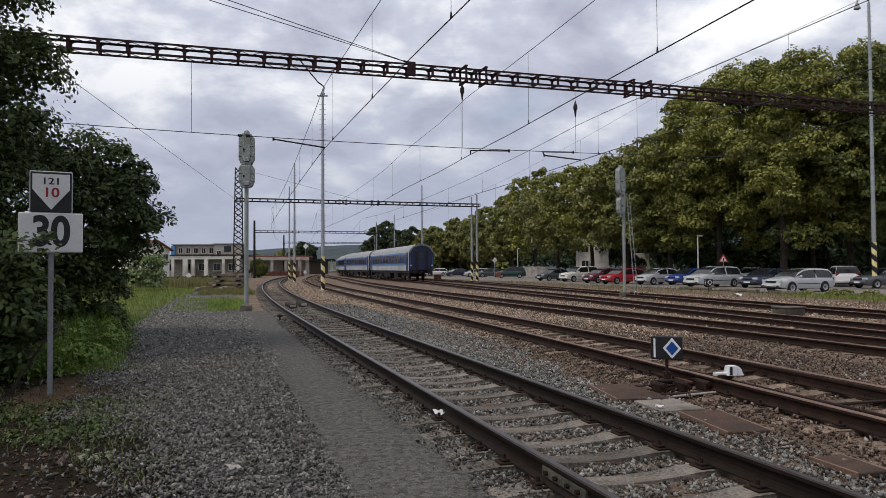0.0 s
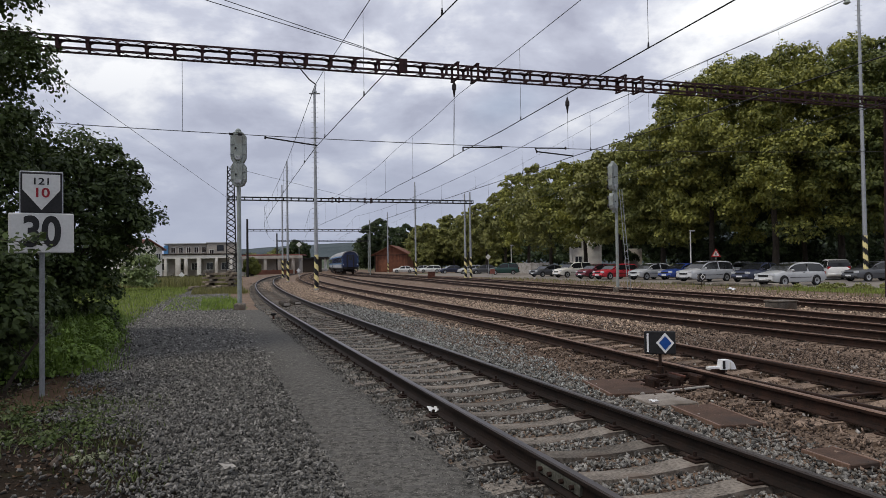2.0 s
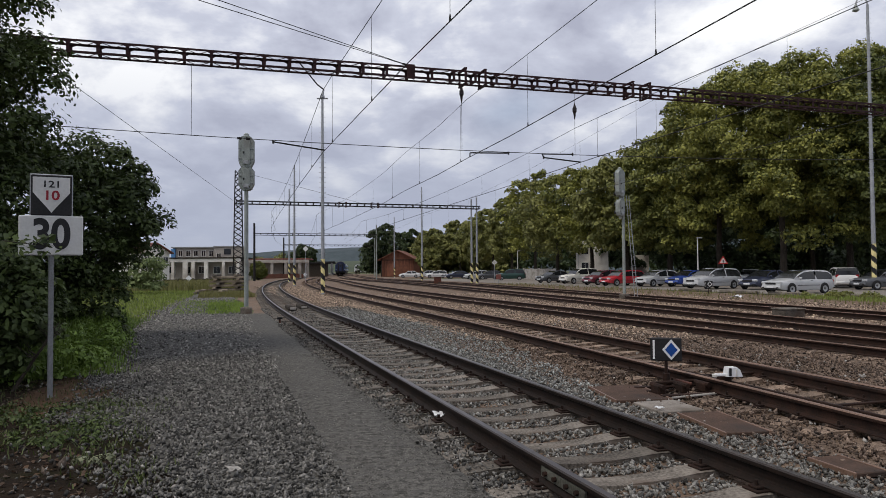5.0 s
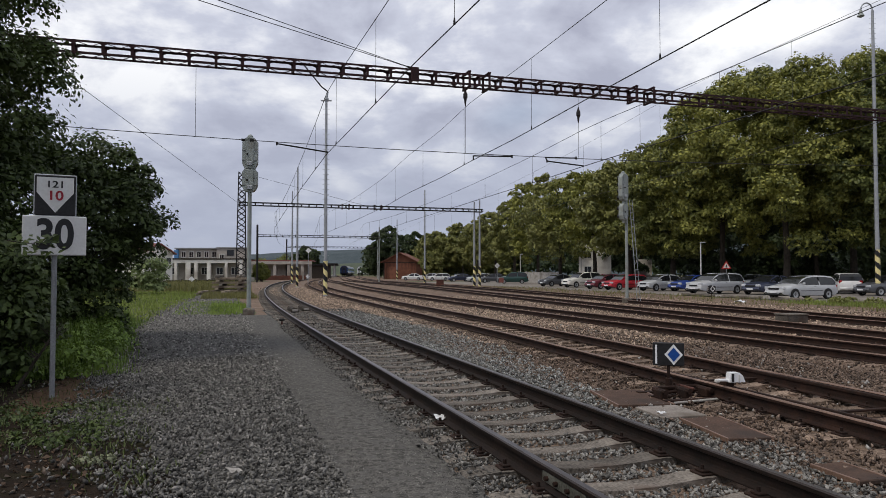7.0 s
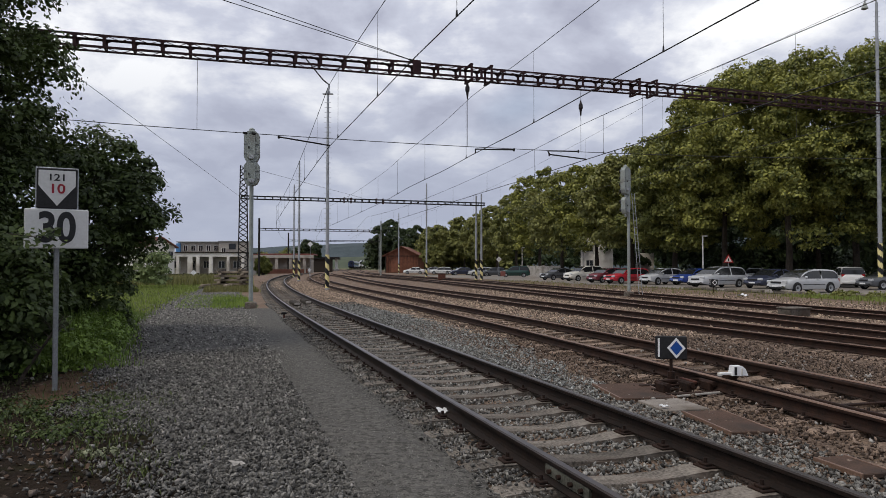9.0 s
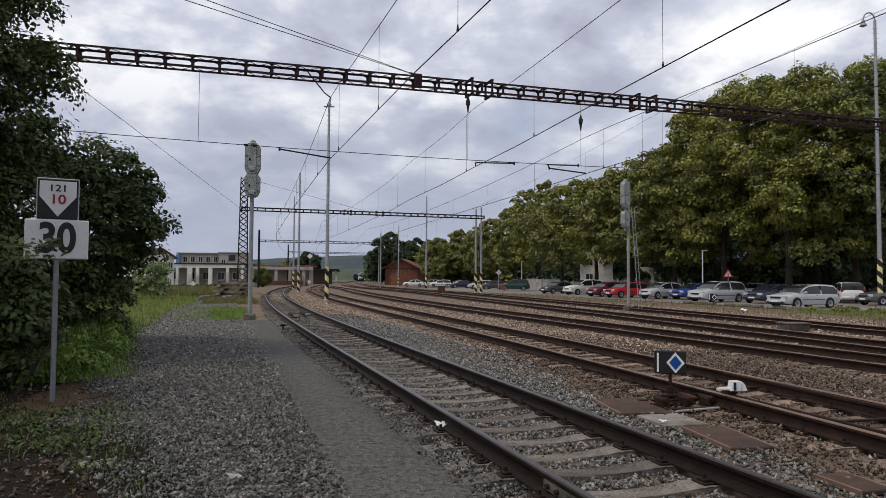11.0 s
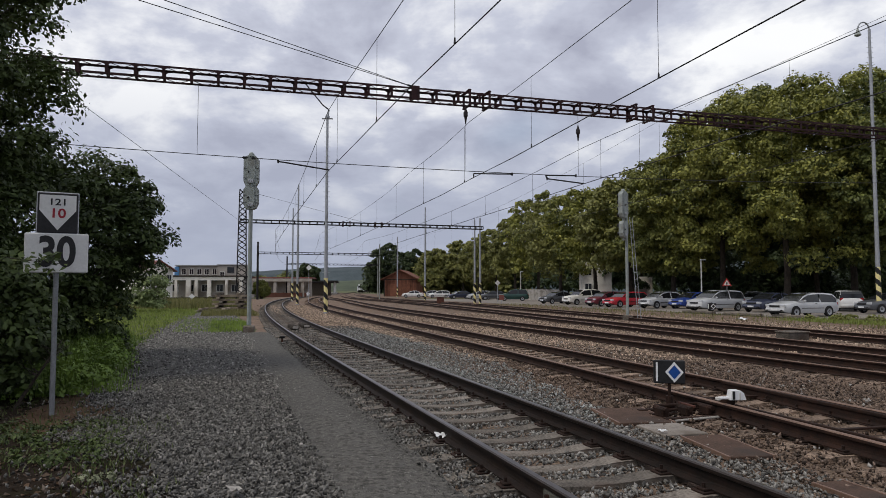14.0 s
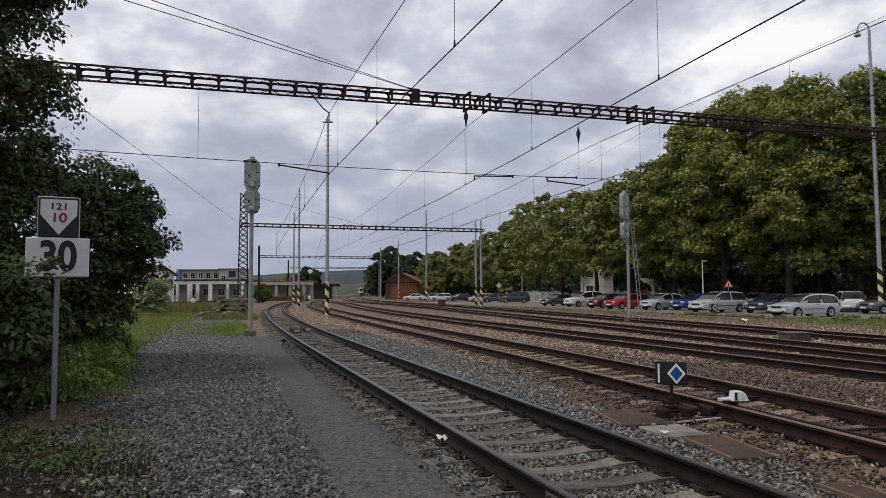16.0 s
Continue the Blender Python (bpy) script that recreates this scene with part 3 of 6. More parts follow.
def lattice_beam(t, s0, s1, z, depth, label, width=0.46, gapw=0.75, mat_="beamred", simple=False, tilt=0.0):
    """A portal beam of four chords with posts between them and zigzag lacing, tilt degrees out of level."""
    th = thing("overhead_line_portal", label, "portal beam", along(0, t) @ pose(0, 0, 0, 0, -tilt, 0), group="overhead line portals")
    a = 0.085 if simple else 0.06
    for y in (-width / 2, width / 2):
        for zz in (z + a / 2, z + depth - a / 2):
            ch = Shape().box(((s0 + s1) / 2, y, zz), (s1 - s0, 0.012, a))
            e = 1 if zz > z + depth / 2 else -1
            ch.box(((s0 + s1) / 2, y - math.copysign(a / 2 - 0.006, y), zz + e * (a / 2 - 0.006)), (s1 - s0, a - 0.014, 0.012))
            part("chord", ch, M[mat_], th)
    n = int((s1 - s0) / gapw)
    pitch = (s1 - s0) / n
    tie = Shape()
    for y in (-width / 2, width / 2):
        tie.box((0, y + math.copysign(0.014, -y), z + depth / 2), (0.085, 0.014, depth - 0.02), 0.0)
    tie.box((0, 0, z + depth - a * 0.7), (0.05, width - 0.06, 0.03)).box((0, 0, z + a * 0.7), (0.05, width - 0.06, 0.03))
    if not simple:
        for y in (-width / 2, width / 2):
            for q in (-1, 1):
                tie.prism([(0, z + depth - a), (q * 0.13, z + depth - a), (0, z + depth - a - 0.06)], y - 0.005, y + 0.005)
    tie_me = make_mesh("tie", tie, M[mat_])
    lace = Shape()
    rope(lace, [Vector((0, -width / 2, 0)), Vector((pitch / 2, width / 2, 0)), Vector((pitch, -width / 2, 0))], 0.011)
    lace_me = make_mesh("lacing", lace, M[mat_])
    for k in range(n + 1):
        x = s0 + pitch * k
        ob = new("tie", tie_me)
        ob.parent, ob.matrix_basis = th, pose(x, 0, 0)
        if not simple and k < n:
            for zz in (z + 0.02, z + depth - 0.02):
                ob = new("lacing", lace_me)
                ob.parent, ob.matrix_basis = th, pose(x, 0, zz)
    return th


def clamp(th, s, z, depth):
    """A double frame gripping the beam."""
    for q in (-0.35, 0.35):
        sh = Shape()
        for y in (-0.3, 0.3):
            sh.box((s + q, y, z + depth / 2), (0.07, 0.05, depth + 0.16), 0.01)
        for zz in (z - 0.06, z + depth + 0.06):
            sh.box((s + q, 0, zz), (0.10, 0.66, 0.05), 0.01)
            sh.lathe([(0.0, zz - 0.04), (0.05, zz - 0.02), (0.05, zz + 0.02), (0.0, zz + 0.04)], 6, Matrix.Translation((s + q, 0, 0)))
        part("clamp", sh, M["beamred"], th)


BEAM_T, BEAM_Z, BEAM_H = 21.4, 7.73, 0.38
p1 = lattice_beam(BEAM_T, -9.0, 27.8, BEAM_Z, BEAM_H, "long dark oxide-red lattice beam across the tracks on lattice legs", tilt=0.42)


def lattice_leg(th, x, top, w0, w1, mat_):
    """A four-sided lattice leg."""
    leg = Shape()
    for i in (-1, 1):
        for j in (-1, 1):
            leg.tube((x + i * w0, j * w0, -0.3), (x + i * w1, j * w1, top), 0.06, n=4)
    n = max(4, int(top / 0.55))
    for k in range(n):
        z0, z1 = top * k / n, top * (k + 1) / n
        a, b = w0 + (w1 - w0) * k / n, w0 + (w1 - w0) * (k + 1) / n
        g = -1 if k % 2 else 1
        for y in (-1, 1):
            leg.tube((x - a * g, y * a, z0), (x + b * g, y * b, z1), 0.028, n=4)
            leg.tube((x + a * g, y * a, z0), (x - b * g, y * b, z1), 0.028, n=4)
            leg.tube((x + y * a, -a * g, z0), (x + y * b, b * g, z1), 0.028, n=4)
    part("leg", leg, M[mat_], th)


lattice_leg(p1, -8.8, BEAM_Z + BEAM_H, 0.35, 0.22, "beamred")
lattice_leg(p1, 27.6, BEAM_Z + BEAM_H, 0.35, 0.22, "beamred")
for s in (8.25, 14.6):
    clamp(p1, s, BEAM_Z, BEAM_H)
part("plate", Shape().box((6.05, -0.28, BEAM_Z + 0.19), (0.26, 0.05, 0.46), 0.01), M["beamred"], p1)

T2 = 71.5
p2 = lattice_beam(T2, 2.2, 28.0, 8.26, 0.38, "distant dark lattice beam across the tracks on a lattice leg", simple=True, mat_="dark")
lattice_leg(p2, 2.4, 11.6, 0.5, 0.3, "dark")
for s in (12.8, 16.2):
    clamp(p2, s, 8.26, 0.38)
for t, s0, s1, z in ((118, 6.5, 27, 7.5), (168, 16, 38, 7.5)):
    p3 = lattice_beam(t, s0, s1, z, 0.38, "far dark steel beam across the station tracks", simple=True, mat_="dark", gapw=1.0)
    part("leg", Shape().tube((s0, 0, 0), (s0, 0, z + 2.0), 0.2, 0.16, 8), M["dark"], p3)
    part("leg", Shape().tube((s1, 0, 0), (s1, 0, z + 2.0), 0.12, 0.1, 8), M["greypaint"], p3)


def span_curve(rows, t0, t1, step=2.0):
    """Heights between supports (t, height, sag up to the next): parabolas."""
    out = []
    for t in np.arange(t0, t1 + 0.01, step):
        k = max(i for i, r in enumerate(rows) if r[0] <= t or i == 0)
        if k >= len(rows) - 1:
            k = len(rows) - 2
        (ta, za, sg), (tb, zb, _) = rows[k], rows[k + 1]
        u = (t - ta) / (tb - ta)
        out.append((float(t), za + (zb - za) * u - sg * 4 * u * (1 - u)))
    return out


def catenary(plan, label, supports, contact=5.4, t0=-26.0, t1=150.0, droppers=5.2, first=-1.0, thick=1.0):
    """A carrying wire over a contact wire, hung on droppers; plan: s over t."""
    th = thing("overhead_wire", label, "overhead wire", group="overhead wires")

    def place(t, z):
        return Vector((*xy(float(np.interp(t, plan[0], plan[1])), t), z))

    heights = span_curve(supports, t0, t1)
    upper, lower = Shape(), Shape()
    rope(upper, [place(t, z) for t, z in heights], 0.010 * thick)
    rope(lower, [place(t, contact) for t, z in heights], 0.013 * thick)
    part("messenger_wire", upper, M["wire"], th)
    part("contact_wire", lower, M["wire"], th)
    t = first
    while t < 84:
        z = float(np.interp(t, [h[0] for h in heights], [h[1] for h in heights]))
        dr = Shape().tube(place(t, z), place(t, contact), 0.0045, n=4, cap=False)
        dr.tube(place(t, contact), place(t, contact + 0.10), 0.022, 0.012, n=5)
        part("dropper", dr, M["wire"], th)
        t += droppers
    return th


FAR_T = [71.5, 90, 105, 120, 135, 150]
FAR_A = [float(track_a(t)) for t in FAR_T]
catenary(([-26, 0, 9, 12, 22, 31, 45, 60] + FAR_T, [4.1, 3.6, 3.42, 3.36, 3.32, 3.6, 4.1, 4.72] + FAR_A), "tensioned overhead wire with droppers above the siding",
         [(-26, 7.4, 0.25), (BEAM_T, 7.42, 1.1), (T2, 7.5, 0.8), (118, 7.4, 0.8), (168, 7.4, 0)], first=-0.6, t1=118.0)
catenary(([-26, 7.7, 10.4, 13, 17.8, 21.8, 25.7, 31.8, 38.4, 50] + FAR_T, [5.2, 7.24, 7.42, 7.6, 7.97, 8.16, 8.45, 8.66, 9.15, 9.6] + [a + 4.5 for a in FAR_A]), "tensioned overhead wire with droppers above the second track",
         [(-26, 7.3, 0.3), (BEAM_T, 7.42, 0.35), (T2, 7.4, 0.8), (118, 7.4, 0.8), (168, 7.4, 0)], first=-2.1, droppers=6.2, t1=118.0)
catenary(([-26, 10, 20.6, 26, 38.5, 50] + FAR_T[:3], [11.4, 12.0, 12.3, 12.6, 13.1, 13.6] + [a + 9.2 for a in FAR_A[:3]]), "tensioned overhead wire with droppers above the third track",
         [(-26, 6.85, 0.0), (BEAM_T, 6.72, 0.55), (T2, 6.8, 0.8), (118, 6.9, 0)], t1=104.0, first=2.4, droppers=6.0)
D_ST = [(p[0] * C18 + p[1] * S18, -p[0] * S18 + p[1] * C18) for p in LINE_D if p[1] < 200]
catenary(([q[1] for q in D_ST], [q[0] + 0.25 for q in D_ST]), "tensioned overhead wire above the main track",
         [(-26, 8.3, 0.1), (BEAM_T, 8.55, 0.5), (T2, 7.6, 0.6), (118, 7.4, 0.7), (190, 7.4, 0)], t0=-8.0, first=1.0, droppers=7.5, thick=0.55)


def cross_span():
    """The span wire under the beam, with its insulators and steady arms."""
    th = thing("span_wire", "thin cross-span wire with steady arms under the beam", "span wire", along(0, BEAM_T))

    def on(s):
        return 5.565 + 0.0012 * (s - 6) ** 2

    sh = Shape()
    rope(sh, [Vector((s, 0, on(s))) for s in np.linspace(-8.8, 27.4, 25)], 0.011)
    part("span_wire", sh, M["wire"], th)
    # steady arms: a bar from the span wire to the contact wire, with a hooked end
    for s0, z0, s1, z1, hook in ((1.73, 5.54, 3.28, 5.36, 0), (9.47, 5.55, 8.08, 5.50, 1), (11.9, 5.62, 10.72, 5.58, 0), (10.78, 5.46, 12.2, 5.36, 2)):
        arm = Shape().tube((s0, 0, z0), (s1, 0, z1), 0.024, n=6)
        arm.tube((s0, 0, z0 + 0.05), (s0, 0, z0 - 0.05), 0.03, n=6)
        if hook == 1:
            arm.tube((s1, 0, z1), (s1, 0, z1 - 0.13), 0.022, n=6)
        if hook == 2:
            arm.tube((s0, 0, z0), (s0 - 0.06, 0, z0 + 0.14), 0.022, n=6)
        part("steady_arm", arm, M["dark"], th)
    for s, end, strung in ((-0.6, 5.6, 0), (7.8, 5.57, 1), (12.0, 5.6, 2), (14.5, 5.65, 0)):
        part("drop_wire", Shape().tube((s, 0, BEAM_Z + 0.008 * s), (s, 0, end), 0.006, n=4), M["wire"], th)
        if strung:
            z0 = BEAM_Z - 0.02 if strung == 1 else 7.42
            body = Shape().lathe([(0.015, 0.0), (0.03, -0.06), (0.055, -0.14), (0.075, -0.17), (0.075, -0.30), (0.05, -0.33), (0.035, -0.44), (0.02, -0.56)], 10, Matrix.Translation((s, 0, z0)))
            part("insulator", body, M["insul"], th, "dark brown bell-shaped insulator")
    for s in (1.0, 0.75):
        part("wire_clip", Shape().box((s, 0, on(s)), (0.12, 0.05, 0.07), 0.01), M["dark"], th)


cross_span()


def anchor_pair():
    """Two tensioned wires that leave the beam towards the left foreground."""
    th = thing("anchor_wire", "pair of tensioned anchor wires fixed to the beam", "anchor wire")
    a = Vector((*xy(6.05, BEAM_T), 8.22))
    for q in (0, 0.45):
        b = Vector((-5.5 + q, 16.85, 8.19))
        part("wire", Shape().tube(a, a + (b - a) * 2.2, 0.011, n=4), M["wire"], th)
        part("turnbuckle", Shape().tube(a + (b - a) * 0.01, a + (b - a) * 0.05, 0.03, n=6), M["dark"], th)


anchor_pair()


def stay_wires():
    """Thin stays from the tall lattice leg: one down towards the yard, one to the middle of its beam."""
    top = Vector((*xy(2.35, T2), 8.3))
    th = thing("stay_wire", "thin stay wire running down to the lattice leg", "stay wire", group="stay wires")
    a = Vector((*xy(-5.17, 30.0), 8.96))
    part("wire", Shape().tube(a + (a - top) * 0.2, top, 0.014, n=4), M["wire"], th)
    th = thing("stay_wire", "thin stay wire from the leg's head to the far beam", "stay wire", group="stay wires")
    part("wire", Shape().tube((*xy(2.4, T2), 11.55), (*xy(14.9, T2), 8.62), 0.014, n=4), M["wire"], th)


stay_wires()


# ---------------------------------------------------------------- masts and signals
IRON = make_mesh("climbing_iron", Shape().tube((-0.24, 0, 0), (0.24, 0, 0), 0.012, n=4), M["galv"])


def mast(x, y, h, label, stripes=2.3, arm=0, yawd=0.0, r=0.15, steps=True):
    """A tall steel mast with hazard stripes at its foot and climbing irons."""
    th = thing("light_mast", label, "mast", pose(x, y, -0.05, 0, 0, yawd), group="masts")
    n = 20
    part("pole", Shape().tube((0, 0, stripes), (0, 0, h), r * 0.85, r * 0.55, n).tube((0, 0, -0.1), (0, 0, 0.12), r * 1.05, r * 1.05, n), M["galv"], th, smooth=True)
    # oblique yellow and black bands
    sh = Shape()
    rows = 46
    for j in range(rows):
        for k in range(n):
            z0, z1 = stripes * j / rows, stripes * (j + 1) / rows
            a0, a1 = 2 * math.pi * k / n, 2 * math.pi * (k + 1) / n
            rr = r * 0.98
            sh.slot = 1 if ((z0 / 0.82 + k / n) % 1.0) < 0.5 else 0
            sh.add([(rr * math.cos(a0), rr * math.sin(a0), z0), (rr * math.cos(a1), rr * math.sin(a1), z0),
                    (rr * math.cos(a1), rr * math.sin(a1), z1), (rr * math.cos(a0), rr * math.sin(a0), z1)], [(0, 1, 2, 3)])
    part("hazard_band", sh, [M["yellow"], M["black"]], th, "yellow and black oblique hazard bands")
    if steps:
        z = stripes + 0.4
        while z < h - 0.5:
            ob = new("climbing_iron", IRON)
            ob.parent, ob.matrix_basis = th, pose(0, 0, z)
            z += 0.36
    if arm == 1:   # a post-top bracket with a cap
        ar = Shape().tube((0, 0, h), (0, 0, h + 0.15), 0.16, 0.16, 8).tube((0, 0, h + 0.15), (0.1, 0, h + 0.6), 0.09, 0.06, 8)
        ar.box((0, 0, h - 0.05), (0.75, 0.22, 0.06), 0.01)
        part("bracket", ar, M["galv"], th)
        neck = [Vector((0.1, 0, h + 0.6)), Vector((-0.35, 0, h + 0.95)), Vector((-1.2, 0, h + 2.0)), Vector((-1.6, 0, h + 2.5))]
        nk = Shape()
        for p_, q_ in zip(neck, neck[1:]):
            nk.tube(p_, q_, 0.05, n=6)
        part("neck", nk, M["dark"], th)
        part("lamp_head", Shape().box((-1.72, 0, h + 2.58), (0.5, 0.25, 0.16), 0.05), M["dark"], th)
    if arm == 2:   # a swan neck with a lamp
        ar = Shape()
        prev = Vector((0, 0, h))
        for k in range(1, 9):
            a = math.pi * k / 8
            q = Vector((-0.42 + 0.42 * math.cos(a), 0, h + 0.55 * math.sin(a)))
            ar.tube(prev, q, 0.05, n=8)
            prev = q
        part("arm", ar, M["galv"], th, smooth=True)
        part("lamp_head", Shape().lathe([(0.05, 0.05), (0.10, -0.02), (0.14, -0.22), (0.22, -0.34), (0.24, -0.42), (0.10, -0.50)], 14, Matrix.Translation(prev)), M["greypaint"], th, smooth=True)
    return th


mast(-8.2, 49.2, 14.0, "tall galvanised light mast with yellow-black hazard bands", 2.5, 1)
mast(-16.1, 77.6, 13.5, "tall galvanised mast with yellow-black hazard bands by the siding", 2.3)
mast(-21.6, 100.5, 13.5, "far galvanised mast with yellow-black hazard bands", 2.6)
mast(-2.4, 100.9, 13.7, "far galvanised mast with hazard bands beside the car park", 2.2)
mast(31.0, 49.2, 20.5, "very tall swan-neck light mast with hazard bands beside parked cars", 3.3, 2, 0, 0.17)
mast(-9.5, 149, 13.0, "distant galvanised mast in front of the shed", 2.2)
mast(4.3, 77.6, 9.75, "galvanised mast with hazard bands at the portal", 2.4, steps=False)
mast(3.72, 77.9, 9.6, "second galvanised mast with hazard bands at the portal", 2.4, steps=False)


# ---------------------------------------------------------------- signs and signals
def lettering(text, size, material, parent, m, name="lettering", bold=0.0):
    """Raised letters in the built-in font, as a mesh; they face -y and stand on z."""
    cu = bpy.data.curves.new(name, "FONT")
    cu.body, cu.size, cu.align_x, cu.align_y, cu.extrude, cu.offset = text, size, "CENTER", "CENTER", 0.002, bold
    tmp = bpy.data.objects.new(name, cu)
    me = bpy.data.meshes.new_from_object(tmp)
    bpy.data.objects.remove(tmp)
    me.materials.clear()
    me.materials.append(material)
    ob = new(name, me)
    ob.parent, ob.matrix_basis = parent, m @ pose(0, 0, 0, 90)
    return ob


def speed_sign():
    yaw = 27
    th = thing("speed_sign", "white speed board under a black marker on a grey post", "railway sign", pose(-5.27, 9.46, -0.005, 0, 0, yaw))
    part("post", Shape().tube((0, 0.03, -0.08), (0, 0.03, 2.95), 0.034, n=12), M["post"], th, smooth=True)
    b = part("speed_plate", Shape().box((0.0, -0.02, 2.15), (0.77, 0.03, 0.54), 0.02), M["signwhite"], th)
    lettering("30", 0.56, M["black"], b, pose(0.0, -0.037, 2.15) @ Matrix.Diagonal((0.82, 1, 1, 1)), bold=0.018)
    k = part("kilometre_board", Shape().box((0.0, -0.02, 2.70), (0.49, 0.03, 0.55), 0.012), M["black"], th)
    part("rim", Shape().box((0.0, -0.012, 2.70), (0.515, 0.02, 0.575), 0.01), M["galv"], k, "thin grey metal rim")
    pent = [(-0.222, 2.945), (0.222, 2.945), (0.222, 2.735), (0.0, 2.462), (-0.222, 2.735)]
    part("pentagon", Shape().prism(pent, -0.040, -0.034), M["signwhite"], k)
    lettering("121", 0.128, M["black"], k, pose(0, -0.043, 2.845) @ Matrix.Diagonal((1.22, 1, 1, 1)), bold=0.002)
    lettering("10", 0.178, M["darkred"], k, pose(0, -0.043, 2.69) @ Matrix.Diagonal((1.12, 1, 1, 1)), bold=0.004)
    for z in (1.95, 2.3, 2.6, 2.85):
        part("bracket", Shape().box((0, 0.03, z), (0.12, 0.09, 0.03), 0.005), M["galv"], th)


speed_sign()


def light_signal(x, y, h, yaw, label, heads, ladder, off=0.0):
    """A mast signal: grey housings with a domed cap on a tube, on a concrete foot."""
    th = thing("light_signal", label, "railway signal", pose(x, y, -0.05, 0, 0, yaw), group="light signals")
    part("pole", Shape().tube((0, 0, 0.3), (0, 0, h - 0.15), 0.085, 0.075, 14), M["greypaint"], th, smooth=True)
    part("foot", Shape().box((0, 0, 0.14), (0.42, 0.42, 0.28), 0.04), M["sleeper"], th)
    for zc, hh, w in heads:
        # a deep housing with chamfered shoulders and a tapered foot, its doors towards the yard
        ring = [(-w * 0.30, hh / 2), (w * 0.30, hh / 2), (w * 0.5, hh / 2 - 0.16), (w * 0.5, -hh / 2 + 0.24), (w * 0.36, -hh / 2 + 0.06), (w * 0.2, -hh / 2), (-w * 0.2, -hh / 2), (-w * 0.36, -hh / 2 + 0.06), (-w * 0.5, -hh / 2 + 0.24), (-w * 0.5, hh / 2 - 0.16)]
        hd = part("signal_head", Shape().prism([(a + off, b + zc) for a, b in ring], -0.14, 0.10), M["greypaint"], th, "grey weathered housing with chamfered ends")
        part("back_board", Shape().prism([(a * 1.06 + off, b * 1.03 + zc) for a, b in ring], 0.10, 0.125), M["greypaint"], hd)
        part("door", Shape().box((off, -0.155, zc + 0.04), (w * 0.52, 0.03, hh * 0.78), 0.012), M["greypaint"], hd)
        part("lock_box", Shape().box((off, -0.18, zc - hh * 0.33), (w * 0.36, 0.05, 0.16), 0.015), M["galv"], hd, "small pale lock box")
        for zz in (zc + hh * 0.10, zc - hh * 0.22):
            part("band", Shape().box((off, -0.148, zz), (w * 1.01, 0.02, 0.035), 0.006), M["post"], hd)
        part("hinge", Shape().box((off - w * 0.16, -0.18, zc - hh * 0.02), (0.06, 0.04, 0.08), 0.01), M["dark"], hd)
        n = max(2, int(hh / 0.36))
        for k in range(n):
            zz = zc - hh / 2 + hh * (k + 0.5) / n
            part("hood", Shape().tube((off, 0.12, zz), (off, 0.34, zz), 0.10, 0.11, 14), M["black"], hd)
        part("neck", Shape().tube((off, 0, zc - hh / 2 - 0.16), (off, 0, zc - hh / 2), 0.07, n=10), M["greypaint"], hd)
    if heads:
        top = heads[0][0] + heads[0][1] / 2
        part("cap", Shape().lathe([(0.17, top - 0.02), (0.17, top + 0.02), (0.11, top + 0.05), (0.11, top + 0.10), (0.05, top + 0.16), (0.0, top + 0.17)], 14, Matrix.Translation((off, 0, 0))), M["greypaint"], th)
    if ladder:
        l = part("ladder", Shape().tube((0.16, -ladder, 0), (0.16, -0.10, h - 1.5), 0.018, n=6), M["galv"], th)
        part("stile", Shape().tube((0.46, -ladder, 0), (0.40, -0.10, h - 1.5), 0.018, n=6), M["galv"], l)
        for k in range(14):
            u = (k + 0.7) / 14.5
            part("rung", Shape().tube((0.16, -ladder + (ladder - 0.1) * u, (h - 1.5) * u), (0.46 - 0.06 * u, -ladder + (ladder - 0.1) * u, (h - 1.5) * u), 0.011, n=4), M["galv"], l)
    return th


light_signal(-7.55, 27.3, 7.0, 10, "tall grey light signal with two housings beside the siding", [(6.37, 1.22, 0.58), (5.33, 0.92, 0.58)], 0)
light_signal(10.2, 38.1, 7.2, 40, "tall grey light signal with a ladder between the tracks", [(6.35, 1.45, 0.55), (5.0, 0.9, 0.5)], 0.55, -0.26)


def points_signal(m, label, diamond="blue", size=1.0):
    """A black board with a diamond on a short spindle, turning with the points."""
    th = thing("points_indicator", label, "points indicator", m, group="points indicators")
    part("spindle", Shape().tube((0.0, 0.0, -0.19), (0.0, 0.0, 0.42 * size), 0.022, n=8), M["railside"], th)
    b = part("board", Shape().box((0, 0, 0.42 * size), (0.45 * size, 0.07, 0.345 * size), 0.012), M["black"], th)
    r = 0.155 * size
    dz, dx = 0.42 * size, 0.075 * size
    part("diamond", Shape().prism([(dx - r * 0.84, dz), (dx, dz + r), (dx + r * 0.84, dz), (dx, dz - r)], -0.043, -0.037), M["white"], b, "white diamond")
    r *= 0.68
    part("diamond_centre", Shape().prism([(dx - r * 0.84, dz), (dx, dz + r), (dx + r * 0.84, dz), (dx, dz - r)], -0.049, -0.045), M[diamond], b, "coloured diamond centre")
    part("bar", Shape().box((-0.175 * size, -0.04, dz), (0.028 * size, 0.008, 0.28 * size)), M["white"], b, "white bar")
    return th


points_signal(pose(3.14, 9.59, 0.13, 0, 0, -16), "black board with a white-edged blue diamond above a points lever", size=0.92)
points_signal(pose(17.2, 44.2, 0.10, 0, 0, -20), "small far black points board with a white diamond", "black", 1.15)


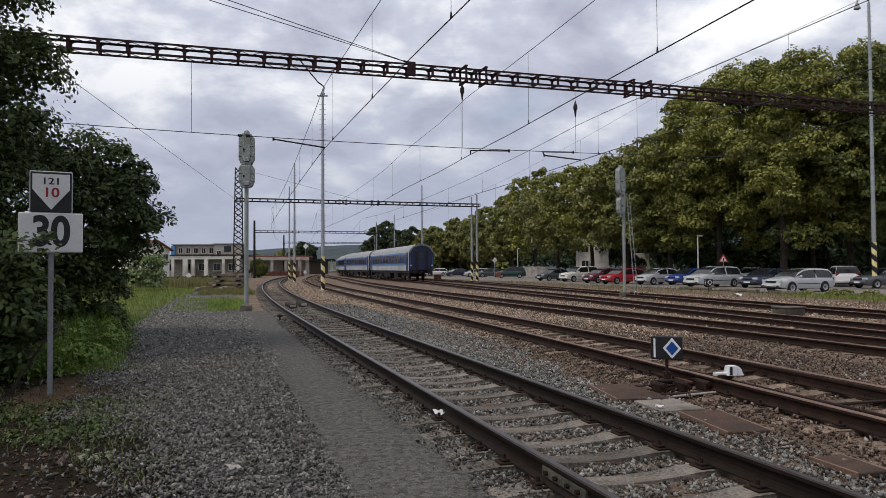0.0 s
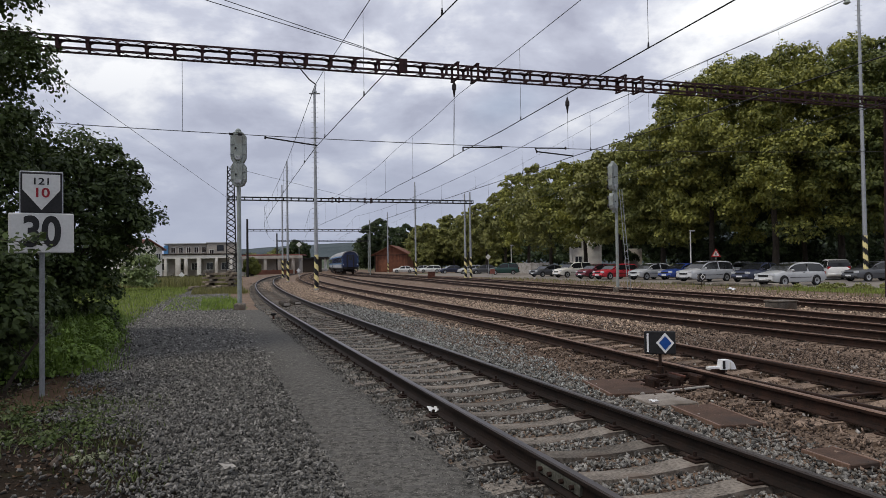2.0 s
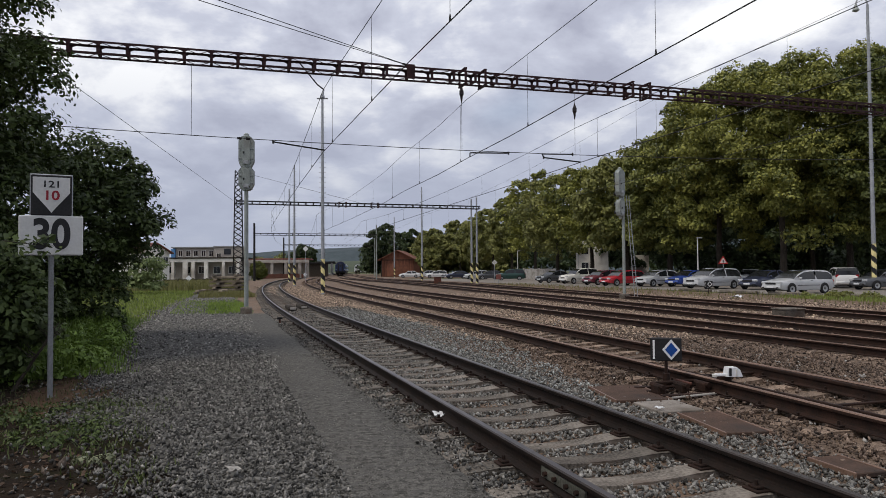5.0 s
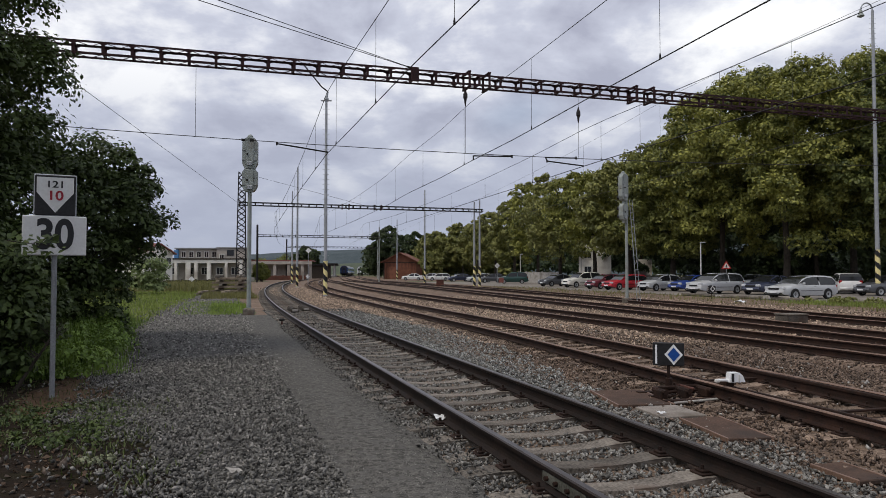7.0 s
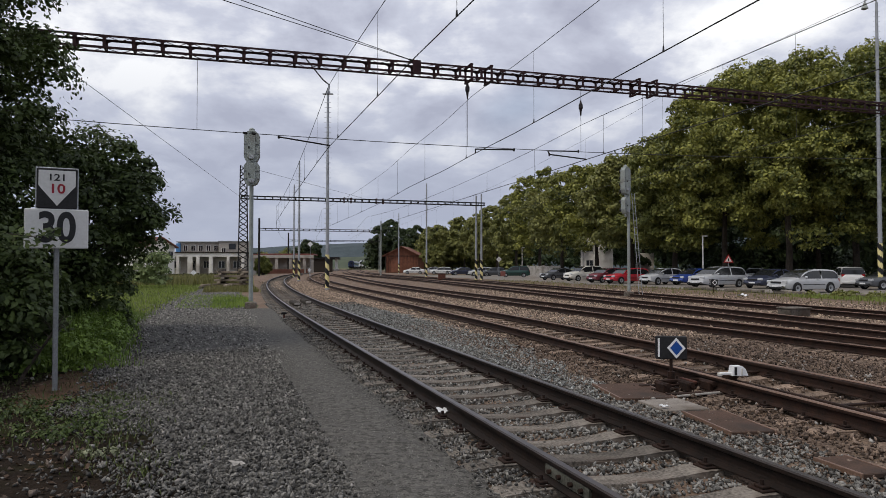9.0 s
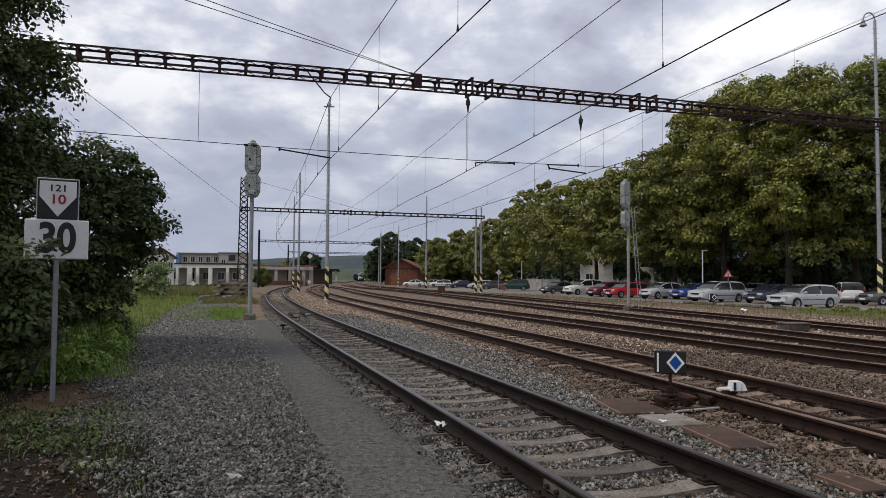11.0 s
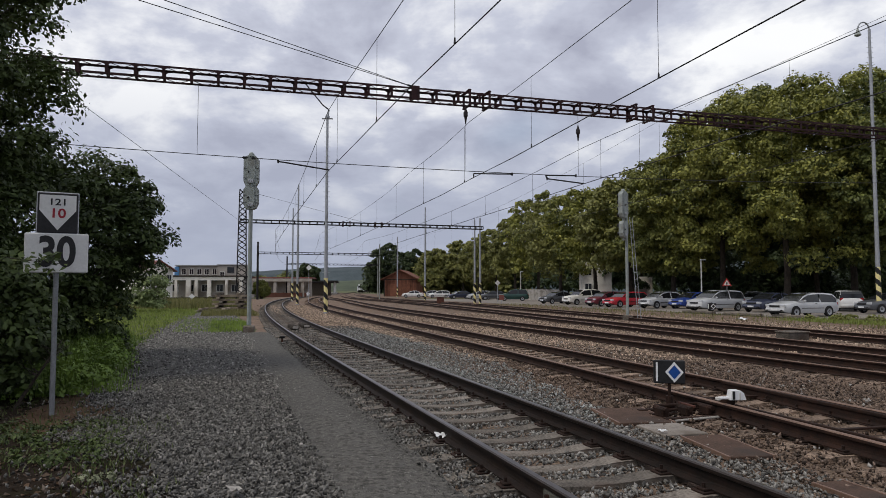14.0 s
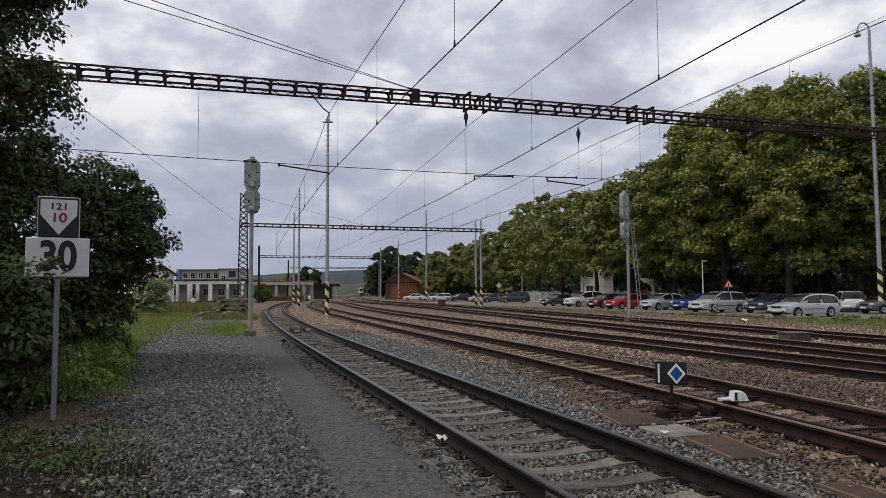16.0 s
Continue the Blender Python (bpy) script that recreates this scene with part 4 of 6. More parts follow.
def points_machine():
    """The hand lever of the points: a low frame, bearings, cranks, rods, and the white counterweight."""
    th = thing("points_lever", "dark rusty points lever frame with cranks and rods", "points lever", pose(2.98, 8.95, -0.05, 0, 0, 14))
    for y in (0.0, 0.34, 0.66):
        part("frame_beam", Shape().box((0.35, y, 0.03), (0.95, 0.09, 0.06), 0.008), M["railside"], th)
    for x in (-0.05, 0.3, 0.62):
        part("bearing", Shape().box((x, 0.2, 0.10), (0.11, 0.20, 0.12), 0.015).tube((x, 0.06, 0.14), (x, 0.36, 0.14), 0.035, n=8), M["railside"], th)
    part("spindle_socket", Shape().lathe([(0.08, 0.0), (0.08, 0.10), (0.05, 0.14), (0.05, 0.24)], 10, Matrix.Translation((0.31, 0.58, 0))), M["railside"], th)
    part("crank", Shape().box((0.18, 0.48, 0.13), (0.34, 0.05, 0.04), 0.01), M["railside"], th)
    part("crank", Shape().box((0.52, 0.5, 0.12), (0.05, 0.36, 0.04), 0.01), M["rust"], th)
    part("rod", Shape().tube((-0.05, -0.12, 0.04), (1.05, 0.02, 0.05), 0.016, n=8), M["concrete"], th, "bare pale rod")
    part("rod", Shape().tube((0.0, 0.3, 0.10), (1.25, 0.42, 0.10), 0.016, n=8), M["railside"], th)
    part("rod", Shape().tube((0.5, 0.62, 0.12), (0.95, 0.28, 0.16), 0.018, n=8), M["railside"], th)
    part("stand", Shape().box((0.80, 0.0, 0.14), (0.16, 0.14, 0.28), 0.02), M["railside"], th)
    w = thing("counterweight", "white painted lever weight beside the rail", "lever weight", pose(3.74, 8.98, 0.285, 0, 0, 6) @ Matrix.Scale(0.86, 4))
    part("weight", Shape().prism([(-0.05, -0.06), (0.20, -0.06), (0.16, 0.04), (0.11, 0.08), (-0.02, 0.08)], -0.07, 0.07), M["white"], w)
    part("rib", Shape().box((0.0, -0.075, 0.01), (0.035, 0.02, 0.12), 0.004), M["black"], w, "black gap")
    part("rib", Shape().box((0.10, -0.075, 0.0), (0.02, 0.015, 0.10), 0.004), M["offwhite"], w)
    part("lever", Shape().box((-0.12, 0, -0.035), (0.18, 0.05, 0.04), 0.01), M["white"], w)
    part("grip", Shape().box((-0.21, 0, -0.045), (0.06, 0.07, 0.05), 0.01), M["offwhite"], w)


points_machine()


def cover_plate(x, y, w, l, turn, label, material, z=0.0, th_=0.045):
    p = thing("cover_plate", label, "cover plate", pose(x, y, z - 0.05, 0, 0, turn), group="cable duct covers")
    part("plate", Shape().box((0, 0, th_ / 2), (w, l, th_), 0.008), M[material], p)
    if material == "plate":
        for q in (-1, 1):
            part("rim", Shape().box((q * w / 2, 0, th_ / 2 + 0.004), (0.025, l * 1.01, th_ * 1.15), 0.004), M["rusttop"], p)


cover_plate(2.51, 9.24, 0.72, 1.08, 6, "rusty brown steel cover plate in the ballast", "plate")
cover_plate(2.74, 8.32, 0.56, 0.64, 14, "pale flat concrete slab in the ballast", "slab")
cover_plate(3.02, 7.44, 0.48, 1.0, 8, "rusty brown steel cover plate lying on the stones", "plate")
cover_plate(3.40, 5.80, 0.31, 0.5, 14, "small rusty steel cover plate near the rail", "plate")


def stop_block(s, t):
    th = thing("wheel_stop", "grey-brown wheel stop block clamped on the rail", "wheel stop", along(s, t, 0.0, 0), group="wheel stops")
    part("body", Shape().prism([(-0.15, 0.0), (0.15, 0.0), (0.15, 0.10), (0.08, 0.15), (-0.10, 0.16), (-0.15, 0.11)], -0.9, 0.9), M["bark"], th)
    part("end_face", Shape().box((0.0, -0.915, 0.07), (0.24, 0.03, 0.10), 0.01), M["concrete"], th, "pale worn end")


stop_block(track_a(30) - 0.16, 30.2)
stop_block(track_a(30) + 0.42, 31.2)


def fouling_marker():
    th = thing("bollard_lamp", "small dark mushroom-shaped marker beside the path", "marker", along(2.02, 22.5, -0.02) @ Matrix.Scale(0.62, 4))
    part("stem", Shape().tube((0, 0, 0), (0, 0, 0.22), 0.05, 0.045, 10), M["rust"], th)
    part("cap", Shape().lathe([(0.04, 0.2), (0.14, 0.22), (0.15, 0.28), (0.10, 0.33), (0.0, 0.34)], 12), M["dark"], th)


fouling_marker()


def litter(x, y, label, s=1.0, mat_="white"):
    rnd = random.Random(int(x * 100) + int(y * 10))
    sh = Shape()
    n = 5
    vs = [((i - 2) * 0.045 * s + rnd.uniform(-0.01, 0.01), (j - 2) * 0.03 * s, 0.02 + rnd.uniform(0, 0.05) * s) for j in range(n) for i in range(n)]
    fs = [(j * n + i, j * n + i + 1, (j + 1) * n + i + 1, (j + 1) * n + i) for j in range(n - 1) for i in range(n - 1)]
    sh.add(vs, fs)
    ob = solid("paper_scrap", sh, M[mat_], label, "litter", m=pose(x, y, 0.0, 0, 0, rnd.uniform(0, 180)))
    md = ob.modifiers.new("thickness", "SOLIDIFY")
    md.thickness = 0.004


litter(-0.01, 7.72, "crumpled white paper scrap beside the rail", 0.9)
litter(-1.68, 5.7, "flat pale stone lying on the gravel", 0.75, "concrete")
litter(15.9, 36.9, "crumpled white plastic scrap between the tracks", 3.2)
litter(2.55, 8.05, "white paper scrap on the ballast", 0.5)


# ---------------------------------------------------------------- trees and plants
RNG = np.random.default_rng(5)


def leaf_quads(p, nrm, size, droop=0.25):
    """Folded diamond leaves at points p with normals nrm: arrays of vertices and faces."""
    k = len(p)
    rnd = RNG.normal(size=(k, 3))
    n = nrm + rnd * 0.42
    n /= np.linalg.norm(n, axis=1, keepdims=True)
    a = np.cross(n, RNG.normal(size=(k, 3)))
    a /= np.linalg.norm(a, axis=1, keepdims=True)
    b = np.cross(n, a)
    sz = (size * RNG.uniform(0.6, 1.3, k))[:, None]
    v = np.stack([p + a * sz * 0.62, p + b * sz * 0.36 + n * sz * 0.10, p - a * sz * 0.62 - n * sz * droop * 0.4, p - b * sz * 0.36 + n * sz * 0.10], 1).reshape(-1, 3)
    return v, np.arange(4 * k).reshape(-1, 4)


def blob_leaves(centres, radii, per, size, flat=0.8, inner=0.5, lift_=0.45):
    """Leaves over many overlapping clumps."""
    c = np.repeat(np.asarray(centres, float), per, 0)
    r = np.repeat(np.asarray(radii, float), per)
    d = RNG.normal(size=(len(c), 3))
    d /= np.linalg.norm(d, axis=1, keepdims=True)
    d[:, 2] = np.where(d[:, 2] < -0.3, -d[:, 2] * 0.5, d[:, 2])
    rad = r * RNG.uniform(inner, 1.0, len(c)) ** 0.5 * (1 + 0.14 * np.sin(d[:, 0] * 7 + c[:, 0] * 3) * np.cos(d[:, 1] * 6 + c[:, 2]))
    p = c + d * rad[:, None] * np.array([1, 1, flat])
    up = d + np.array([0, 0, lift_])
    return leaf_quads(p, up, size)


def limbs(sh, base, top, r, n, spread, seed, rise=0.5):
    """A tapered trunk with bent limbs."""
    rnd = random.Random(seed)
    pts = [Vector(base)]
    for k in range(1, 6):
        u = k / 5
        pts.append(Vector(base).lerp(Vector(top), u) + Vector((rnd.uniform(-0.15, 0.15), rnd.uniform(-0.15, 0.15), 0)) * r * 3)
    for k in range(5):
        sh.tube(pts[k], pts[k + 1], r * (1 - 0.16 * k), r * (1 - 0.16 * (k + 1)), 9, cap=False)
    for _ in range(n):
        u = rnd.uniform(0.4, 0.95)
        k = min(int(u * 5), 4)
        a = pts[k].lerp(pts[k + 1], u * 5 - k)
        ang = rnd.uniform(0, 2 * math.pi)
        L = spread * rnd.uniform(0.5, 1.0) * (1.1 - 0.5 * u)
        mid_ = a + Vector((math.cos(ang) * L * 0.5, math.sin(ang) * L * 0.5, L * rise * 0.35))
        end = a + Vector((math.cos(ang + 0.3) * L, math.sin(ang + 0.3) * L, L * rise))
        rr = r * 0.42 * (1.1 - 0.6 * u)
        sh.tube(a, mid_, rr, rr * 0.65, 6, cap=False).tube(mid_, end, rr * 0.65, rr * 0.2, 6, cap=False)


def tree(x, y, h, rad, label, leaf="leaf_far", clumps=70, per=150, size=0.34, low=0.2, seed=0, narrow=1.0, trunk=0.32, group="trees behind the car park"):
    """A broad tree: trunk, limbs and a crown of many clumps of leaves with an uneven rim."""
    rnd = np.random.default_rng(seed)
    th = thing("tree", label, "tree", pose(x, y, -0.1), group=group)
    sh = Shape()
    limbs(sh, (0, 0, 0), (0, 0, h * 0.72), trunk, 12, rad * 0.8, seed)
    part("trunk", sh, M["bark"], th)
    # boughs spread over the crown, each a flattened dome of smaller clumps with its shaded side below
    nb = max(10, clumps // 6)
    k = np.arange(nb)
    dz = 1 - 1.86 * (k + 0.5) / nb
    ang = k * 2.39996 + rnd.uniform(-0.35, 0.35, nb)
    flat_ = np.sqrt(np.maximum(0.0, 1 - dz ** 2))
    d = np.stack([flat_ * np.cos(ang), flat_ * np.sin(ang), dz], 1)
    zc, hz = h * (0.5 + low / 2), h * (0.5 - low / 2)
    shell = rnd.uniform(0.60, 0.92, nb)
    shell = np.where(d[:, 2] < -0.15, shell * 0.86, shell)
    bough = np.stack([d[:, 0] * rad * shell * narrow, d[:, 1] * rad * shell * narrow, zc + d[:, 2] * hz * 0.90 * shell], 1)
    rb = rad * rnd.uniform(0.21, 0.36, nb) * (55 / nb) ** 0.2
    who = np.repeat(np.arange(nb), 6)
    e = rnd.normal(size=(len(who), 3))
    e /= np.linalg.norm(e, axis=1, keepdims=True)
    lean = d[who] * 0.75 + np.array([0, 0, 0.35])
    e = np.where((np.sum(e * lean, 1) < 0)[:, None], -e, e)
    c = bough[who] + e * (rb[who] * rnd.uniform(0.45, 1.0, len(who)))[:, None] * np.array([1.05, 1.05, 0.95])
    r = rb[who] * rnd.uniform(0.36, 0.60, len(who))
    c[:, 2] = np.minimum(c[:, 2], h - r * 0.7)
    # loose leaves deep inside close the crown
    inner_ = rnd.normal(size=(nb, 3))
    inner_ /= np.linalg.norm(inner_, axis=1, keepdims=True)
    c = np.concatenate([c, inner_ * np.array([rad, rad, hz]) * rnd.uniform(0.15, 0.5, nb)[:, None] + np.array([0, 0, zc])])
    r = np.concatenate([r, np.full(nb, rad * 0.20)])
    v, f = blob_leaves(c, r, per, size, 0.9, 0.5, 0.12)
    ob = bulk("crown", v, f, M[leaf], th)
    ob["kind"] = "stuff"
    return th


def at_view(px_, dist):
    return (px_ - 784) / 1228 * dist, dist


# the row of chestnuts behind the car park, as seen along the view
for k, (pxx, dist, h, rad) in enumerate(((1640, 56, 20.6, 6.6), (1515, 61, 21.0, 6.4), (1395, 60, 22.0, 6.8), (1285, 66, 20.6, 6.0), (1195, 74, 17.6, 5.8), (1120, 82, 17.2, 5.6),
                                         (1055, 92, 16.0, 5.6), (995, 106, 16.8, 5.6), (955, 120, 19.2, 5.2), (915, 136, 16.8, 4.6), (880, 155, 16.6, 4.6), (850, 172, 15.5, 4.2))):
    near_ = dist < 80
    # past 130 m, and on two nearer trees, the haze-lightened leaf colour
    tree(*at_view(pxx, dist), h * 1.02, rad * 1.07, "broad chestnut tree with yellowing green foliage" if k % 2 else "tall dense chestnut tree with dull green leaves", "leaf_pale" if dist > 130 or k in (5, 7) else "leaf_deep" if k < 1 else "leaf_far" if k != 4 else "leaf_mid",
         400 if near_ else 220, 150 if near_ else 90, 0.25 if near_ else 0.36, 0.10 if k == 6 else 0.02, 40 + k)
# added second row, its dark leaves standing in for shade under the crowns
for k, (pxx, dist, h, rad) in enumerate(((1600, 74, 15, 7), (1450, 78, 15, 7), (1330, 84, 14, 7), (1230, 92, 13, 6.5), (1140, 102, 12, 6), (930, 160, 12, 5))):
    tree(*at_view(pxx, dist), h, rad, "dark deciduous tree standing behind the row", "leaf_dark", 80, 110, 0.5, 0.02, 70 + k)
# trees round the shed and beyond
for k, (pxx, dist, h, rad, leaf) in enumerate(((685, 215, 16.8, 6.2, "leaf_dark"), (722, 205, 14.0, 4.2, "leaf_dark"), (740, 230, 16.8, 3.0, "leaf_dark"), (772, 190, 14.0, 5.0, "leaf_pale"), (822, 188, 15.5, 5.0, "leaf_pale"),
                                               (800, 205, 12.5, 4.5, "leaf_pale"), (768, 165, 7.0, 2.6, "leaf_pale"), (545, 230, 10.5, 4.0, "leaf_dark"), (466, 130, 3.4, 1.4, "leaf_mid"))):
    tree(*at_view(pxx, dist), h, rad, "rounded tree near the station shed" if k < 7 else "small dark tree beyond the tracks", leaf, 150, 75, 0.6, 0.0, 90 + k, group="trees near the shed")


def near_tree(x, y, clumps, per, size, label, seed, trunk_h):
    """A leafy tree close by, from clumps given as centre and radius."""
    th = thing("tree", label, "tree", pose(x, y, -0.06), group="trees beside the gravel yard")
    sh = Shape()
    for q in range(3 if trunk_h > 2 else 1):
        limbs(sh, (0.25 * math.cos(q * 2.1), 0.25 * math.sin(q * 2.1), 0), (0.9 * math.cos(q * 2.1), 0.9 * math.sin(q * 2.1), trunk_h), 0.11 if trunk_h > 2 else 0.03, 14, min(2.4, trunk_h * 0.45), seed + q, 0.7)
    part("trunk", sh, M["bark"], th)
    v, f = blob_leaves([c[:3] for c in clumps], [c[3] for c in clumps], per, size, 0.9, 0.45)
    ob = bulk("crown", v, f, M["leaf_near"], th)
    ob["kind"] = "stuff"


def clump_cloud(n, centre, rad, r0, r1, seed, skip=None):
    rnd = np.random.default_rng(seed)
    out = []
    while len(out) < n:
        d = rnd.normal(size=3)
        d /= np.linalg.norm(d)
        q = np.array(centre) + d * np.array(rad) * rnd.uniform(0.5, 1.0) ** 0.5
        if skip and skip(q):
            continue
        out.append((*q, rnd.uniform(r0, r1)))
    return out


near_tree(-9.95, 12.8, clump_cloud(270, (0, 0, 6.2), (2.75, 2.3, 6.0), 0.35, 0.7, 1) + clump_cloud(130, (0.85, 0, 6.4), (1.55, 1.8, 6.0), 0.35, 0.6, 12) + clump_cloud(110, (0.2, -0.6, 1.6), (2.9, 2.2, 1.8), 0.35, 0.7, 2), 200, 0.095, "dense dark green leafy tree beside the speed sign", 11, 7.5)
near_tree(-9.24, 16.6, clump_cloud(130, (0.25, 0, 2.9), (2.1, 2.1, 2.35), 0.3, 0.62, 3) + clump_cloud(36, (1.0, -0.2, 3.1), (1.2, 1.1, 1.2), 0.22, 0.45, 4) + clump_cloud(50, (0.35, -0.1, 1.0), (1.5, 1.3, 1.2), 0.25, 0.5, 5), 210, 0.10, "rounded dark green bush at the edge of the yard", 21, 3.8)
near_tree(-8.2, 8.3, clump_cloud(60, (-0.6, 0, 3.6), (1.5, 1.6, 3.6), 0.3, 0.6, 6), 150, 0.11, "shaded hazel thicket beside the yard", 31, 5.0)
near_tree(-6.35, 10.0, clump_cloud(60, (-0.35, 0.35, 1.0), (0.85, 0.6, 1.0), 0.2, 0.42, 8), 120, 0.10, "low leafy shrub behind the sign post", 41, 1.0)


def sprig():
    """A leafy twig that hangs across the speed board."""
    th = thing("twig", "leafy green twig hanging across the speed board", "twig", pose(-5.66, 8.95, 2.03))
    pts = [Vector((-0.9, 0.25, 0.05)), Vector((-0.3, 0.05, 0.08)), Vector((0.25, -0.02, 0.0)), Vector((0.85, -0.02, -0.06))]
    sh = Shape()
    for k in range(3):
        sh.tube(pts[k], pts[k + 1], 0.012 - 0.003 * k, 0.009 - 0.003 * k, 5)
    part("stem", sh, M["bark"], th)
    ps = []
    rnd = random.Random(3)
    for k in range(105):
        u = rnd.uniform(0, 2.99)
        i = int(u)
        q = pts[i].lerp(pts[i + 1], u - i)
        ps.append((q.x + rnd.uniform(-0.05, 0.05), q.y + rnd.uniform(-0.06, 0.02), q.z + rnd.uniform(-0.14, 0.12)))
    v, f = leaf_quads(np.array(ps), np.tile([0.1, -0.5, 0.8], (len(ps), 1)), 0.095)
    bulk("leaves", v, f, M["leaf_near"], th)["kind"] = "stuff"


sprig()


def blades(name, label, pts, h0, h1, w, material, seed, lean=0.35):
    """Grass: bent blades of two joined quads each."""
    rnd = np.random.default_rng(seed)
    p = np.asarray(pts, float)
    k = len(p)
    a = rnd.uniform(0, 2 * np.pi, k)
    side = np.stack([np.cos(a), np.sin(a), np.zeros(k)], 1)
    out = np.stack([-np.sin(a), np.cos(a), np.zeros(k)], 1)
    h = rnd.uniform(h0, h1, k)[:, None]
    l = (rnd.uniform(0.1, 1, k) * lean)[:, None] * h
    up = np.array([0, 0, 1.0])
    v = np.stack([p - side * w, p + side * w, p + up * h * 0.6 + out * l * 0.4 + side * w * 0.7, p + up * h * 0.6 + out * l * 0.4 - side * w * 0.7,
                  p + up * h * 0.95 + out * l + side * w * 0.12, p + up * h * 0.95 + out * l - side * w * 0.12], 1).reshape(-1, 3)
    base = np.arange(k)[:, None] * 6
    f = np.concatenate([base + [0, 1, 2, 3], base + [3, 2, 4, 5]])
    ob = bulk(name, v, f, M[material])
    tagged(ob, label, "grass", kind="stuff")
    return ob


def strew(n, s0, s1, t0, t1, seed, z=-0.05, power=1.0):
    rnd = np.random.default_rng(seed)
    s = s0 + (s1 - s0) * rnd.uniform(0, 1, n) ** power
    t = rnd.uniform(t0, t1, n)
    if s1 < 0:   # off the gravel
        ok = s < yard_edge(t) + rnd.normal(0, 0.15, n)
        s, t = s[ok], t[ok]
        n = len(s)
    return np.stack([s * C18 - t * S18, s * S18 + t * C18, np.full(n, z)], 1)


blades("tall_grass", "tall fresh green grass and weeds along the yard", strew(3500, -4.2, -2.2, 12.5, 22, 1, power=0.9), 0.3, 0.85, 0.012, "nettle", 2)
blades("grass_verge", "short bright green grass beside the gravel", strew(14000, -4.2, -0.95, 12.4, 26, 3), 0.04, 0.17, 0.009, "nettle", 4)
blades("meadow_grass", "green meadow grass behind the gravel yard", strew(26000, -12, -0.2, 24, 75, 5), 0.05, 0.20, 0.022, "meadow", 6)
blades("dry_grass", "dry brown-green grass before the old wall", strew(9000, -12, 3.0, 62, 95, 7), 0.3, 0.9, 0.03, "weed", 8)
blades("tuft_grass", "sparse grass tufts in the trodden soil", strew(1500, -3.0, -0.7, 7.0, 12.5, 9), 0.02, 0.07, 0.006, "tuft", 10, 1.2)
blades("gravel_tufts", "thin grass growing through the gravel edge", np.concatenate([[(*xy(cs + random.gauss(0, 0.16), ct + random.gauss(0, 0.3)), -0.04) for _ in range(170)] for cs, ct in ((-1.0, 7.0), (-0.85, 7.9), (-1.15, 8.6), (-1.3, 9.6), (-0.75, 9.3), (-0.6, 6.3))]), 0.02, 0.075, 0.006, "tuft", 17, 1.2)
blades("signal_grass", "low grass round the foot of the signal", strew(1700, -0.2, 1.5, 28.5, 38, 11), 0.06, 0.22, 0.014, "grass", 12)
blades("bank_grass", "green grass on the bank at the car park edge", strew(4200, 29.6, 34.2, 21.0, 31.0, 51, -0.06), 0.06, 0.24, 0.014, "meadow", 52)
blades("lot_weeds", "low weeds between the last track and the car park", strew(2600, 26.5, 33.5, 10, 75, 13), 0.05, 0.22, 0.022, "weed", 14)
v_, f_ = blob_leaves([(*xy(s, t), z) for s, t, z in [(yard_edge(t) - random.uniform(0.1, 2.4), t, random.uniform(0.0, 0.45)) for t in [random.uniform(12.0, 22) for _ in range(190)]]], [random.uniform(0.16, 0.42) for _ in range(190)], 100, 0.062)
tagged(bulk("nettle_patch", v_, f_, M["nettle"]), "leafy green nettles and weeds under the bushes", "weeds", kind="stuff")
v_, f_ = blob_leaves([(*xy(s, t), 0.15) for s, t in [(random.uniform(30.2, 34.0), random.uniform(23.5, 30.0)) for _ in range(34)]], [random.uniform(0.10, 0.26) for _ in range(34)], 60, 0.11)
tagged(bulk("bank_weeds", v_, f_, M["leaf_mid"]), "green weeds on the edge of the car park", "weeds", kind="stuff")
v_, f_ = blob_leaves([(-22.0 + random.uniform(-1.3, 1.3), 52 + random.uniform(-1.2, 1.2), random.uniform(0.3, 2.6)) for _ in range(60)], [random.uniform(0.35, 0.7) for _ in range(60)], 90, 0.16)
tagged(bulk("willow_bush", v_, f_, M["willow"]), "pale green willow bush in the meadow", "bush", kind="stuff")

v_, f_ = blob_leaves([(-3.03 + dx, 6.15 + dy, -0.01) for dx, dy in ((-0.1, -0.04), (0.0, 0.0), (0.1, 0.05))], [0.07, 0.075, 0.06], 34, 0.036)
tagged(bulk("wilted_plant", v_, f_, M["wilted"]), "pale wilted plant lying at the gravel edge", "plant", kind="stuff")
lp = strew(2600, -6.5, -0.9, 3.5, 12.8, 31, -0.055)
v_, f_ = leaf_quads(lp, np.tile([0.0, 0.0, 1.6], (len(lp), 1)), 0.06)
tagged(bulk("leaf_litter", v_, f_, M["leaf_dead"]), "brown fallen leaves on the trodden soil", "leaves", kind="stuff")
v_, f_ = blob_leaves([(*xy(random.uniform(-3.4, -1.0), random.uniform(7.6, 9.9)), -0.05) for _ in range(110)], [random.uniform(0.06, 0.20) for _ in range(110)], 40, 0.04)
tagged(bulk("ground_weeds", v_, f_, M["leaf_near"]), "low green weeds in the trodden soil", "weeds", kind="stuff")

blades("stack_grass", "dry and green grass round the sleeper stack", strew(6000, -0.9, 2.7, 46, 66, 41), 0.06, 0.3, 0.02, "weed", 42)
blades("yard_weeds", "thin green weeds in the far gravel", strew(1800, -1.6, 1.3, 29, 42, 43), 0.04, 0.14, 0.014, "grass", 44)


